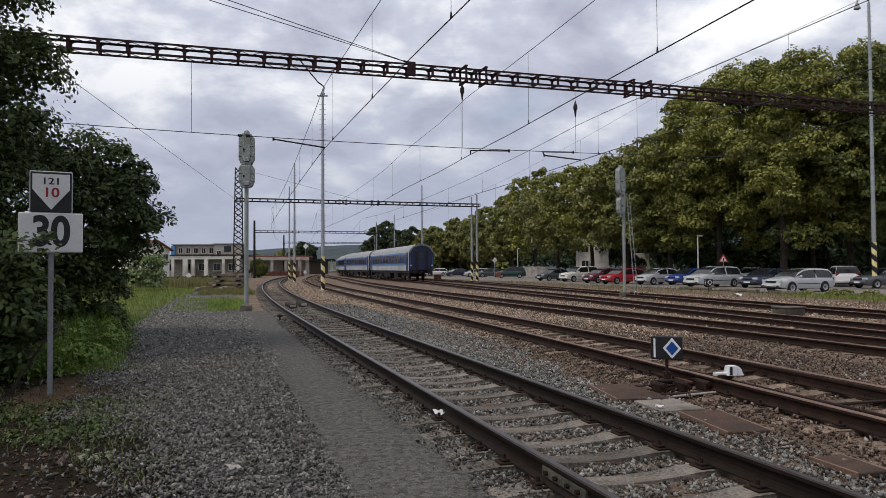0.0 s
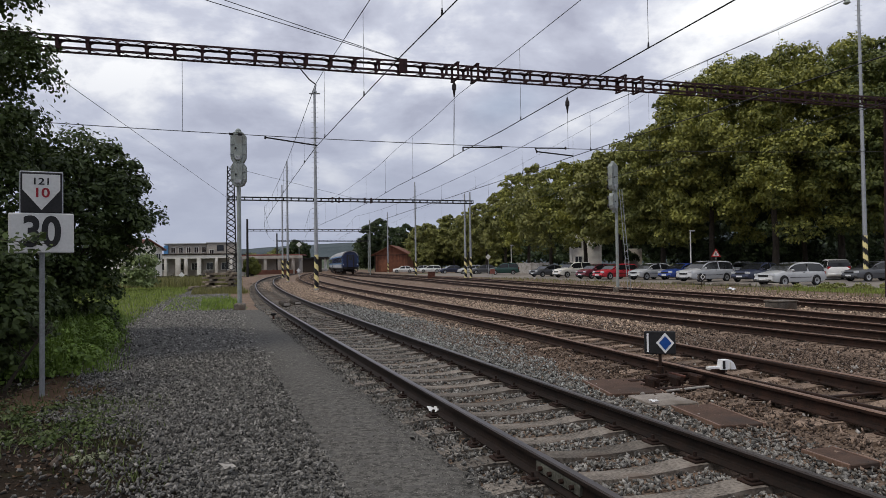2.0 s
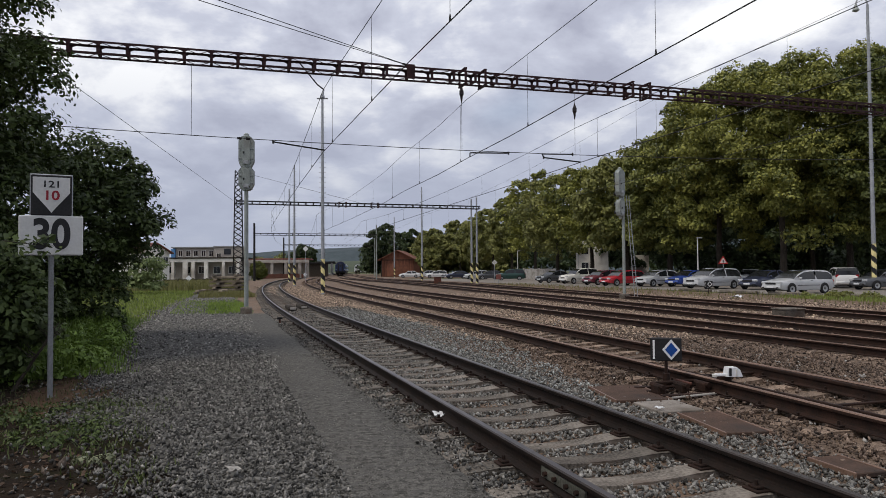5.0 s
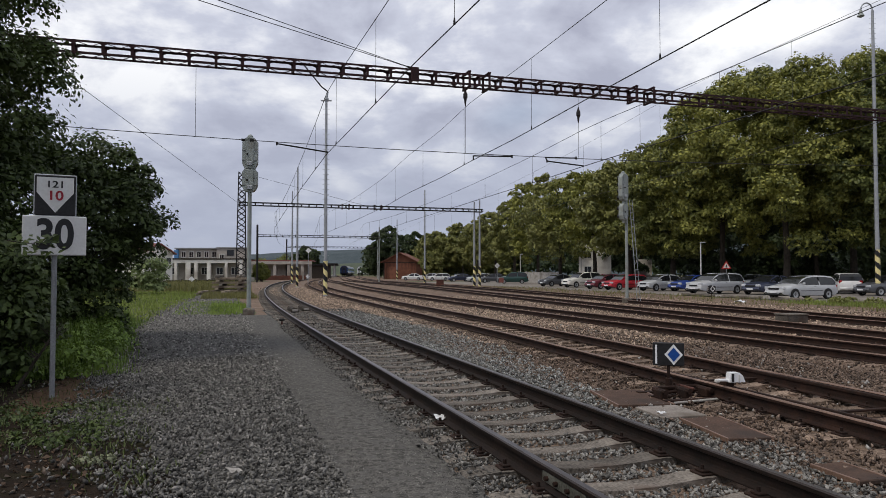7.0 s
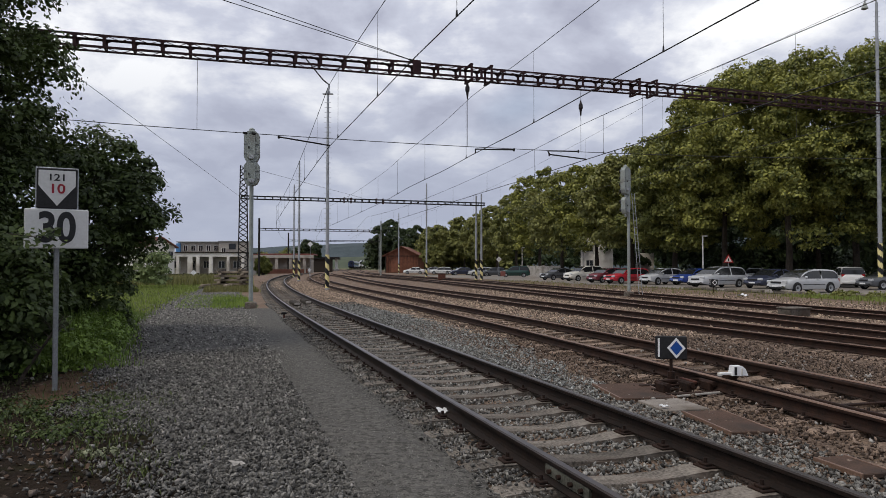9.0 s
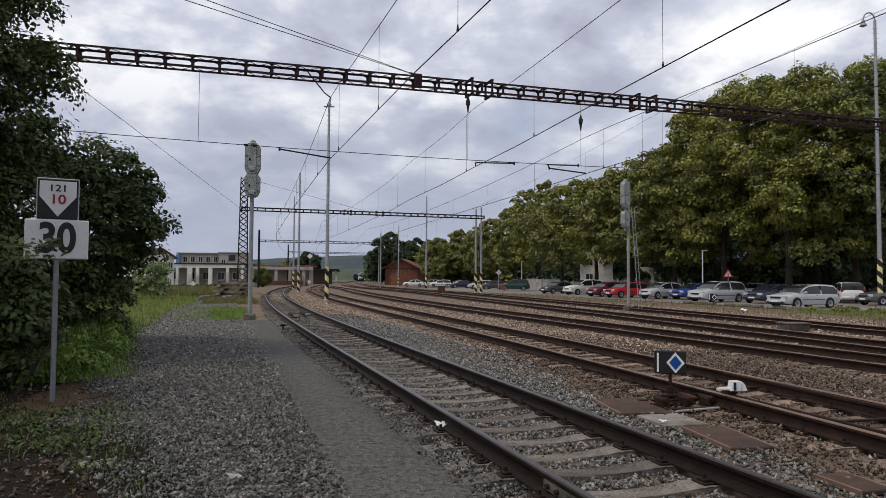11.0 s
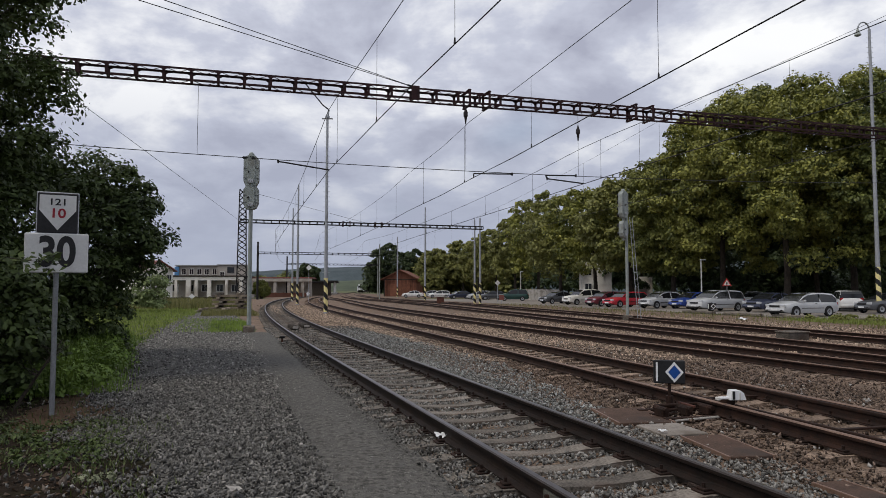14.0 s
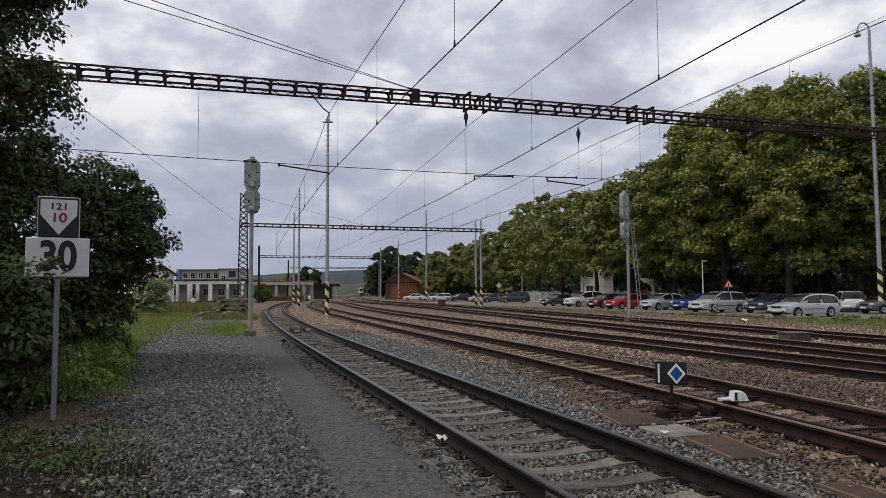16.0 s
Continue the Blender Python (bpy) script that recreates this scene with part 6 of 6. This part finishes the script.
def locomotive():
    """A pale-fronted locomotive standing far off on the station track."""
    y0 = 300.0
    x0 = at_view(641, y0)[0]
    th = thing("standing_locomotive", "distant locomotive with a white front standing in the station", "locomotive", pose(x0, y0, 0.13, 0, 0, 6))
    ring = [(-1.45, 0.9), (-1.48, 2.2), (-1.3, 3.3), (-0.9, 3.85), (0, 4.0), (0.9, 3.85), (1.3, 3.3), (1.48, 2.2), (1.45, 0.9)]
    part("body", Shape().prism(ring, 0.4, 16), M["coachgrey"], th)
    part("front", Shape().prism([(a * 0.97, b * 0.98) for a, b in ring], 0.0, 0.4), M["white"], th, "white cab front")
    part("windscreen", Shape().box((0, -0.02, 2.75), (2.2, 0.06, 0.85), 0.02), M["glass"], th)
    part("lower_front", Shape().box((0, -0.03, 1.15), (2.3, 0.06, 0.5), 0.02), M["dark"], th)
    for i in (-0.75, 0.75):
        for yy in (3, 13):
            part("wheel", Shape().tube((i - 0.06, yy, 0.5), (i + 0.06, yy, 0.5), 0.5, 0.5, 14), M["railside"], th)
    part("underframe", Shape().box((0, 8, 0.75), (2.5, 15, 0.4), 0.03), M["dark"], th)


locomotive()


def sleeper_stack():
    """Old timber sleepers piled on bearers beside the signal."""
    rnd = random.Random(8)
    # a tidy pile of crossed courses, and a low spread of sleepers before it
    for px_, dist, rows, n in ((413, 56, 9, 6), (384, 53, 2, 5)):
        x0, y0 = at_view(px_, dist)
        z = -0.07
        for row in range(rows):
            across = row % 2 == (0 if rows < 5 else 1)
            for k in range(n if across else 2):
                if across:
                    dx, dy, turn = rnd.uniform(-0.22, 0.22), (k - (n - 1) / 2) * 0.36, rnd.uniform(-3, 3)
                else:
                    dx, dy, turn = (k - 0.5) * 1.5 + rnd.uniform(-0.15, 0.15), 0.0, 90 + rnd.uniform(-3, 3)
                a = math.radians(8)
                m = pose(x0 + dx * math.cos(a) - dy * math.sin(a), y0 + dx * math.sin(a) + dy * math.cos(a), z, 0, 0, 8 + turn)
                solid("timber_sleeper", Shape().box((0, 0, 0.08), (2.5, 0.25, 0.16), 0.02), M["timber"] if (k + row) % 4 else M["sleeper"], "old weathered sleeper in a stack on the grass", "sleeper", "stack of old sleepers", m=m)
            z += 0.162


sleeper_stack()


# ---------------------------------------------------------------- distance
def hill(name, label, x0, x1, dist, heights, material, depth=260):
    """A ridge with an uneven skyline."""
    n = 90
    sh = Shape()
    vs = []
    for j in range(8):
        v = j / 7
        for i in range(n + 1):
            u = i / n
            base = float(np.interp(u, np.linspace(0, 1, len(heights)), heights))
            h = base * math.sin(v * math.pi / 2) + (noise.noise((u * 40, v * 6, dist)) * 0.045 + noise.noise((u * 130, v * 20, dist)) * 0.02) * base * v
            vs.append((x0 + (x1 - x0) * u, dist + depth * v, h - 0.5))
    fs = [(j * (n + 1) + i, j * (n + 1) + i + 1, (j + 1) * (n + 1) + i + 1, (j + 1) * (n + 1) + i) for j in range(7) for i in range(n)]
    sh.add(vs, fs)
    solid(name, sh, M[material], label, "hill", kind="structure")


hill("backdrop_hill", "wooded blue-green hills on the horizon", -1500, 600, 1400, (24, 32, 27, 32, 30, 40, 50, 58, 92, 112, 130, 90), "hill")
hill("backdrop_fields", "pale green fields below the hills", -700, 420, 700, (6, 8, 12, 10, 14, 12, 18, 20, 22, 30, 20), "field", 180)
hill("backdrop_wood", "dark far wood behind the park", -40, 700, 420, (10, 14, 40, 44, 46, 44, 50, 40, 40), "hill", 60)


def far_wood(n, x0, x1, y0, y1, h0, h1, seed, leaf, size=0.9, per=60):
    rnd = np.random.default_rng(seed)
    c = np.stack([rnd.uniform(x0, x1, n), rnd.uniform(y0, y1, n), rnd.uniform(0.4, 1, n) * rnd.uniform(h0, h1, n)], 1)
    v, f = blob_leaves(c, rnd.uniform(1.6, 3.2, n), per, size)
    tagged(bulk("far_wood", v, f, M[leaf]), "background belt of trees and dark leafy filler", "trees", kind="stuff")


far_wood(110, -95, -58, 300, 340, 4, 9, 3, "leaf_mid")
far_wood(70, -26, -4, 300, 330, 4, 9, 8, "leaf_mid")
far_wood(260, -8, 24, 192, 214, 1, 11, 9, "leaf_pale")
far_wood(120, -24, -9, 216, 232, 1, 9, 10, "leaf_dark")
# dark filler leaves added for the shade behind and below the chestnut row
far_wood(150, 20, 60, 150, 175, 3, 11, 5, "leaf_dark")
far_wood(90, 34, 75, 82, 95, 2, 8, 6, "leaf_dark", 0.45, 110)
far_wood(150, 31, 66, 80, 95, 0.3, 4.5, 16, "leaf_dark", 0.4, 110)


# ---------------------------------------------------------------- loose stones
def stones(name, label, n, s0, s1, t0, t1, r0, r1, material, seed, z=-0.03, keep=None):
    """Angular stones strewn over a patch, as one mesh."""
    rnd = np.random.default_rng(seed)
    s, t = rnd.uniform(s0, s1, n), rnd.uniform(t0, t1, n)
    if keep is not None:
        ok = keep(s, t, rnd.uniform(0, 1, n))
        s, t = s[ok], t[ok]
    n = len(s)
    octa = np.array([(1, 0, 0), (-1, 0, 0), (0, 1, 0), (0, -1, 0), (0, 0, 1), (0, 0, -1)], float) * 1.5
    r = r0 + (r1 - r0) * rnd.uniform(0, 1, n) ** 2
    v = (octa[None] + rnd.uniform(-0.45, 0.45, (n, 6, 3))) * np.array([1.05, 0.7, 0.45])
    q = rnd.normal(size=(n, 4))
    q /= np.linalg.norm(q, axis=1, keepdims=True)
    w, x, y, zq = q.T
    R = np.stack([1 - 2 * (y * y + zq * zq), 2 * (x * y - zq * w), 2 * (x * zq + y * w), 2 * (x * y + zq * w), 1 - 2 * (x * x + zq * zq), 2 * (y * zq - x * w),
                  2 * (x * zq - y * w), 2 * (y * zq + x * w), 1 - 2 * (x * x + y * y)], 1).reshape(-1, 3, 3)
    v = np.einsum("nij,nkj->nki", R, v) * (r * 0.62)[:, None, None]
    p = np.stack([s * C18 - t * S18, s * S18 + t * C18, z + r * 0.25 * rnd.uniform(-0.4, 1.2, n)], 1)
    v = (v + p[:, None]).reshape(-1, 3)
    f0 = np.array([(0, 2, 4), (2, 1, 4), (1, 3, 4), (3, 0, 4), (2, 0, 5), (1, 2, 5), (3, 1, 5), (0, 3, 5)])
    f = (np.arange(n)[:, None, None] * 6 + f0[None]).reshape(-1, 3)
    tagged(bulk(name, v, f, M[material]), label, "stones", kind="stuff")


def clear_of_track(fn, thin=0.85):
    def keep(s, t, u):
        c = np.array([fn(float(q)) for q in t])
        d = np.abs(s - c)
        ph = np.abs(((t + 6) / 0.6 + 0.5) % 1.0 - 0.5) * 0.6
        on_sleeper = (ph < 0.13) & (d < 1.25)
        on_rail = np.abs(d - 0.7525) < 0.10
        buried = (s - c < -0.88) & (u > 0.35)   # the outer ends lie under grit and stones
        between = (d < 0.66) & (ph < 0.15)
        return ~on_rail & (~on_sleeper | (u > thin) | buried) & (~between | (u > 0.985))
    return keep


def ragged(s, t, u):
    """Thins the stones out towards the soil."""
    edge = yard_edge(t) + 0.15 + 0.28 * np.sin(t * 1.9) + 0.16 * np.sin(t * 5.3 + 1.0)
    return u < np.clip((s - edge) / 0.8 + 1.1, 0.06, 1)


stones("gravel_stones", "loose angular grey gravel stones", 47000, -1.9, 1.02, 2.2, 14.5, 0.013, 0.038, "stone", 1, -0.03, ragged)
stones("gravel_stones", "loose angular grey gravel stones farther off", 27000, -2.8, 1.3, 11.5, 48, 0.022, 0.055, "stone_g", 2, -0.042, ragged)
stones("sparse_stones", "sparse stones trodden into brown soil", 900, -3.6, -0.6, 3, 12, 0.012, 0.045, "soilstone", 3, -0.06)
stones("siding_ballast", "grey crushed stone between the sleepers", 35000, 2.0, 5.3, 2.0, 17, 0.017, 0.042, "stone_g", 4, -0.045, clear_of_track(track_a, 0.80))
stones("siding_ballast", "grey crushed stone of the siding farther off", 9000, 2.0, 6.0, 17, 32, 0.03, 0.06, "stone", 5, -0.045, clear_of_track(track_a))
stones("rusty_ballast", "rust-stained crushed stone round the points", 26000, 4.9, 10.5, 4.0, 19, 0.016, 0.045, "stone_d", 6, -0.035, lambda s, t, u: clear_of_track(track_b, 0.62)(s, t, u) & ((np.abs(s - np.array([track_b(float(q)) for q in t])) > 0.95) | (u < 0.5)))
stones("rusty_ballast", "rust-stained crushed stone of the main tracks", 19000, 6.0, 27, 14, 46, 0.038, 0.075, "stone_b", 7, -0.05, clear_of_track(lambda t: track_a(t) + 9.2))
stones("verge_stones", "brown stones and dry dirt between the curving tracks", 10000, 4.2, 9.5, 30, 78, 0.035, 0.068, "stone_b", 8, -0.05)
stones("rusty_ballast", "dark dirty crushed stone beside the points", 9000, 9.5, 18.5, 5, 14.2, 0.022, 0.05, "stone_d", 16, -0.04, clear_of_track(lambda t: track_a(t) + 9.2))
stones("rusty_ballast", "dirty stones lying over the sleeper ends", 5200, 5.2, 8.0, 3.5, 22, 0.016, 0.04, "stone_d", 41, 0.0, lambda s, t, u: (s < np.array([track_b(float(q)) for q in t]) - 0.88) & (s > np.array([track_b(float(q)) for q in t]) - 1.4))
stones("siding_ballast", "grey stones lying over the sleeper ends", 3600, 1.85, 2.36, 2.5, 22, 0.012, 0.032, "stone", 42, 0.0, lambda s, t, u: u < 0.75)
stones("fresh_ballast", "fresh bluish-grey crushed stone beside the siding", 9000, 4.5, 6.4, 7.5, 30, 0.018, 0.042, "stone_f", 31, -0.028, lambda s, t, u: (s < np.interp(t, (7, 10, 14, 19, 24, 30), (4.7, 5.4, 6.15, 6.35, 6.2, 5.6)) + 0.12 * np.sin(t * 3.1)) & (u < np.interp(t, (7, 10, 24, 30), (0.3, 1, 1, 0.3))))
stones("verge_stones", "tan stones and dry dirt along the second track", 3200, 6.0, 7.3, 15, 34, 0.025, 0.06, "stone_b", 32, -0.035, clear_of_track(track_b, 0.5))
stones("pale_stones", "scattered pale stones in the gravel", 260, -0.7, 1.0, 3, 16, 0.014, 0.036, "concrete", 13, -0.015, ragged)
stones("path_grit", "fine loose grit on the trodden path", 15000, 0.92, 2.05, 3, 14, 0.003, 0.009, "stone_g", 21, -0.013)
stones("soil_stones", "dull dirty stones on the brown soil", 60, -2.6, -0.7, 5.0, 9.5, 0.03, 0.075, "soilstone", 22, -0.045)
stones("pale_stones", "scattered pale stones in the brown ballast", 700, 5.0, 10.5, 5, 22, 0.016, 0.045, "concrete", 14, -0.015, clear_of_track(track_b, 0.9))
stones("rusty_ballast", "rust-stained crushed stone between the middle tracks", 11500, 9.5, 18.5, 13.5, 30, 0.025, 0.055, "stone_b", 15, -0.045, clear_of_track(lambda t: track_a(t) + 9.2))


# ---------------------------------------------------------------- the train
def coach(label):
    """A blue and grey passenger coach, 24.5 m long, its front end towards +y."""
    th = thing("passenger_coach", label, "train coach", group="coaches of the train")
    L, W = 24.5, 2.82
    hw = W / 2
    # rounded roof over straight sides, as a shell along y
    ring = [(-hw, 1.15), (-hw, 2.1), (-hw, 3.0), (-hw + 0.05, 3.25), (-hw + 0.22, 3.55), (-hw + 0.55, 3.84), (-hw + 0.95, 4.0), (0, 4.06)]
    ring = ring + [(-x, z) for x, z in ring[-2::-1]]
    body = Shape()
    body.prism(ring, 0.0, L)
    part("body", body, M["coachgrey"], th)
    roof = Shape().prism([(x * 1.006, z + 0.012) for x, z in ring if z > 3.2] + [(x * 0.98, z - 0.03) for x, z in ring[::-1] if z > 3.2], -0.01, L + 0.01)
    part("roof", roof, M["coachroof"], th)
    for sx in (-1, 1):
        x = sx * (hw + 0.006)
        part("window_band", Shape().box((x, L / 2, 2.45), (0.02, L - 0.6, 1.05)), M["coachband"], th)
        part("waist_stripe", Shape().box((x, L / 2, 1.83), (0.022, L - 0.3, 0.17)), M["coachlight"], th)
        part("upper_stripe", Shape().box((x, L / 2, 3.07), (0.022, L - 0.3, 0.14)), M["coachlight"], th)
        pane = make_mesh("window", Shape().box((0, 0, 0), (0.03, 1.25, 0.85), 0.01), M["glass"])
        for k in range(11):
            ob = new("window", pane)
            ob.parent, ob.matrix_basis = th, pose(x + sx * 0.008, 2.9 + k * 1.87, 2.48)
        for y in (0.75, L - 0.75):
            d = part("door", Shape().box((x, y, 2.15), (0.05, 0.85, 2.05), 0.01), M["coachblue"], th)
            part("pane", Shape().box((x + sx * 0.03, y, 2.6), (0.02, 0.45, 0.8)), M["glass"], d)
    for y in ((-0.03, L + 0.03)):
        e = -1 if y < 0 else 1
        end = Shape().prism([(px * 0.99, z) for px, z in ring], y - 0.03, y + 0.03)
        part("end_wall", end, M["coachblue"], th, "dark blue end wall")
        g = part("gangway", Shape().box((0, y + e * 0.16, 2.25), (1.25, 0.26, 2.2), 0.06), M["black"], th, "black rubber gangway")
        part("gangway_door", Shape().box((0, y + e * 0.28, 2.2), (0.8, 0.04, 1.95), 0.02), M["coachblue"], g)
        part("end_visor", Shape().prism([(a * 1.0, b + 0.02) for a, b in ring if b > 3.2] + [(a * 0.93, b - 0.14) for a, b in ring[::-1] if b > 3.2], y + e * 0.03, y + e * 0.14), M["post"], th, "grey roof edge over the end wall")
        part("end_window", Shape().box((0, y + e * 0.31, 2.75), (0.5, 0.02, 0.62), 0.01), M["glass"], g)
        part("beam", Shape().box((0, y + e * 0.04, 1.08), (2.5, 0.16, 0.34), 0.03), M["dark"], th)
        part("coupling", Shape().box((0, y + e * 0.22, 0.98), (0.22, 0.36, 0.2), 0.03).tube((0.3, y + e * 0.1, 0.95), (0.34, y + e * 0.2, 0.35), 0.04, n=6), M["dark"], th)
        for sx in (-1, 1):
            part("handrail", Shape().tube((sx * 1.28, y + e * 0.10, 1.5), (sx * 1.28, y + e * 0.10, 2.7), 0.02, n=6), M["coachlight"], th)
            part("step", Shape().box((sx * 1.2, y - e * 0.6, 0.62), (0.3, 0.7, 0.06), 0.01).box((sx * 1.3, y - e * 0.6, 0.9), (0.06, 0.7, 0.5), 0.01), M["dark"], th)
        for sx in (-0.875, 0.875):
            part("buffer", Shape().tube((sx, y, 1.05), (sx, y + e * 0.42, 1.05), 0.10, 0.10, 10).tube((sx, y + e * 0.42, 1.05), (sx, y + e * 0.46, 1.05), 0.23, 0.23, 12), M["dark"], th)
            part("tail_lamp", Shape().tube((sx * 1.35, y + e * 0.03, 1.72), (sx * 1.35, y + e * 0.09, 1.72), 0.09, 0.08, 10), M["lamp"], th)
    part("underframe", Shape().box((0, L / 2, 1.0), (2.6, L - 0.2, 0.34), 0.03).box((0.3, L / 2, 0.72), (1.9, 5.5, 0.5), 0.04).box((-0.4, L / 2 + 5, 0.75), (1.6, 2.0, 0.4), 0.03), M["dark"], th)
    for y, ln in ((L / 2 - 4.6, 2.4), (L / 2 + 1.0, 4.2), (L / 2 + 5.2, 1.8)):
        for sx in (-1, 1):
            part("equipment_box", Shape().box((sx * 0.95, y, 0.62), (0.55, ln, 0.52), 0.04), M["dark"], th)
    for y in (3.6, L - 3.6):
        b = part("bogie", Shape().box((-1.0, y, 0.62), (0.16, 3.3, 0.24), 0.03).box((1.0, y, 0.62), (0.16, 3.3, 0.24), 0.03).box((0, y, 0.66), (2.0, 0.5, 0.24), 0.03), M["dark"], th)
        for dy in (-1.25, 1.25):
            for sx in (-0.7525, 0.7525):
                part("wheel", Shape().tube((sx - 0.065, y + dy, 0.46), (sx + 0.065, y + dy, 0.46), 0.46, 0.46, 20), M["railside"], b)
    return th


COACH = [coach("dark blue and pale grey passenger coach at the train's end")]
for _ in range(3):
    COACH.append(copy_thing(COACH[0], Matrix.Identity(4)))
    tagged(COACH[-1], "blue and pale grey passenger coach coupled in the train")

D_ARC = [0.0]
for a, b in zip(LINE_D, LINE_D[1:]):
    D_ARC.append(D_ARC[-1] + math.hypot(b[0] - a[0], b[1] - a[1]))


def on_main(d):
    """The point of the main track d metres along it."""
    k = min(max(int(np.searchsorted(D_ARC, d)) - 1, 0), len(LINE_D) - 2)
    u = (d - D_ARC[k]) / (D_ARC[k + 1] - D_ARC[k])
    a, b = LINE_D[k], LINE_D[k + 1]
    return a[0] + (b[0] - a[0]) * u, a[1] + (b[1] - a[1]) * u


def rear_at(t):
    """How far along the track the train's end has come at t seconds."""
    return TRAIN0 + 20.5 * t + 0.8 * t * t


TRAIN0 = float(np.interp(76.2, [p[1] for p in LINE_D], D_ARC))


def motions():
    for k, c in enumerate(COACH):
        rows = []
        for i in range(0, 33):
            t = i * 0.5
            d = rear_at(t) + k * 25.3
            (xa, ya), (xb, yb) = on_main(d + 3.6), on_main(d + 20.9)
            h = math.degrees(math.atan2(-(xb - xa), yb - ya))
            ux, uy = -math.sin(radians(h)), math.cos(radians(h))
            rows.append((t, pose(xa - ux * 3.6, ya - uy * 3.6, 0.135, 0, 0, h)))
        walk(c, rows)


motions()
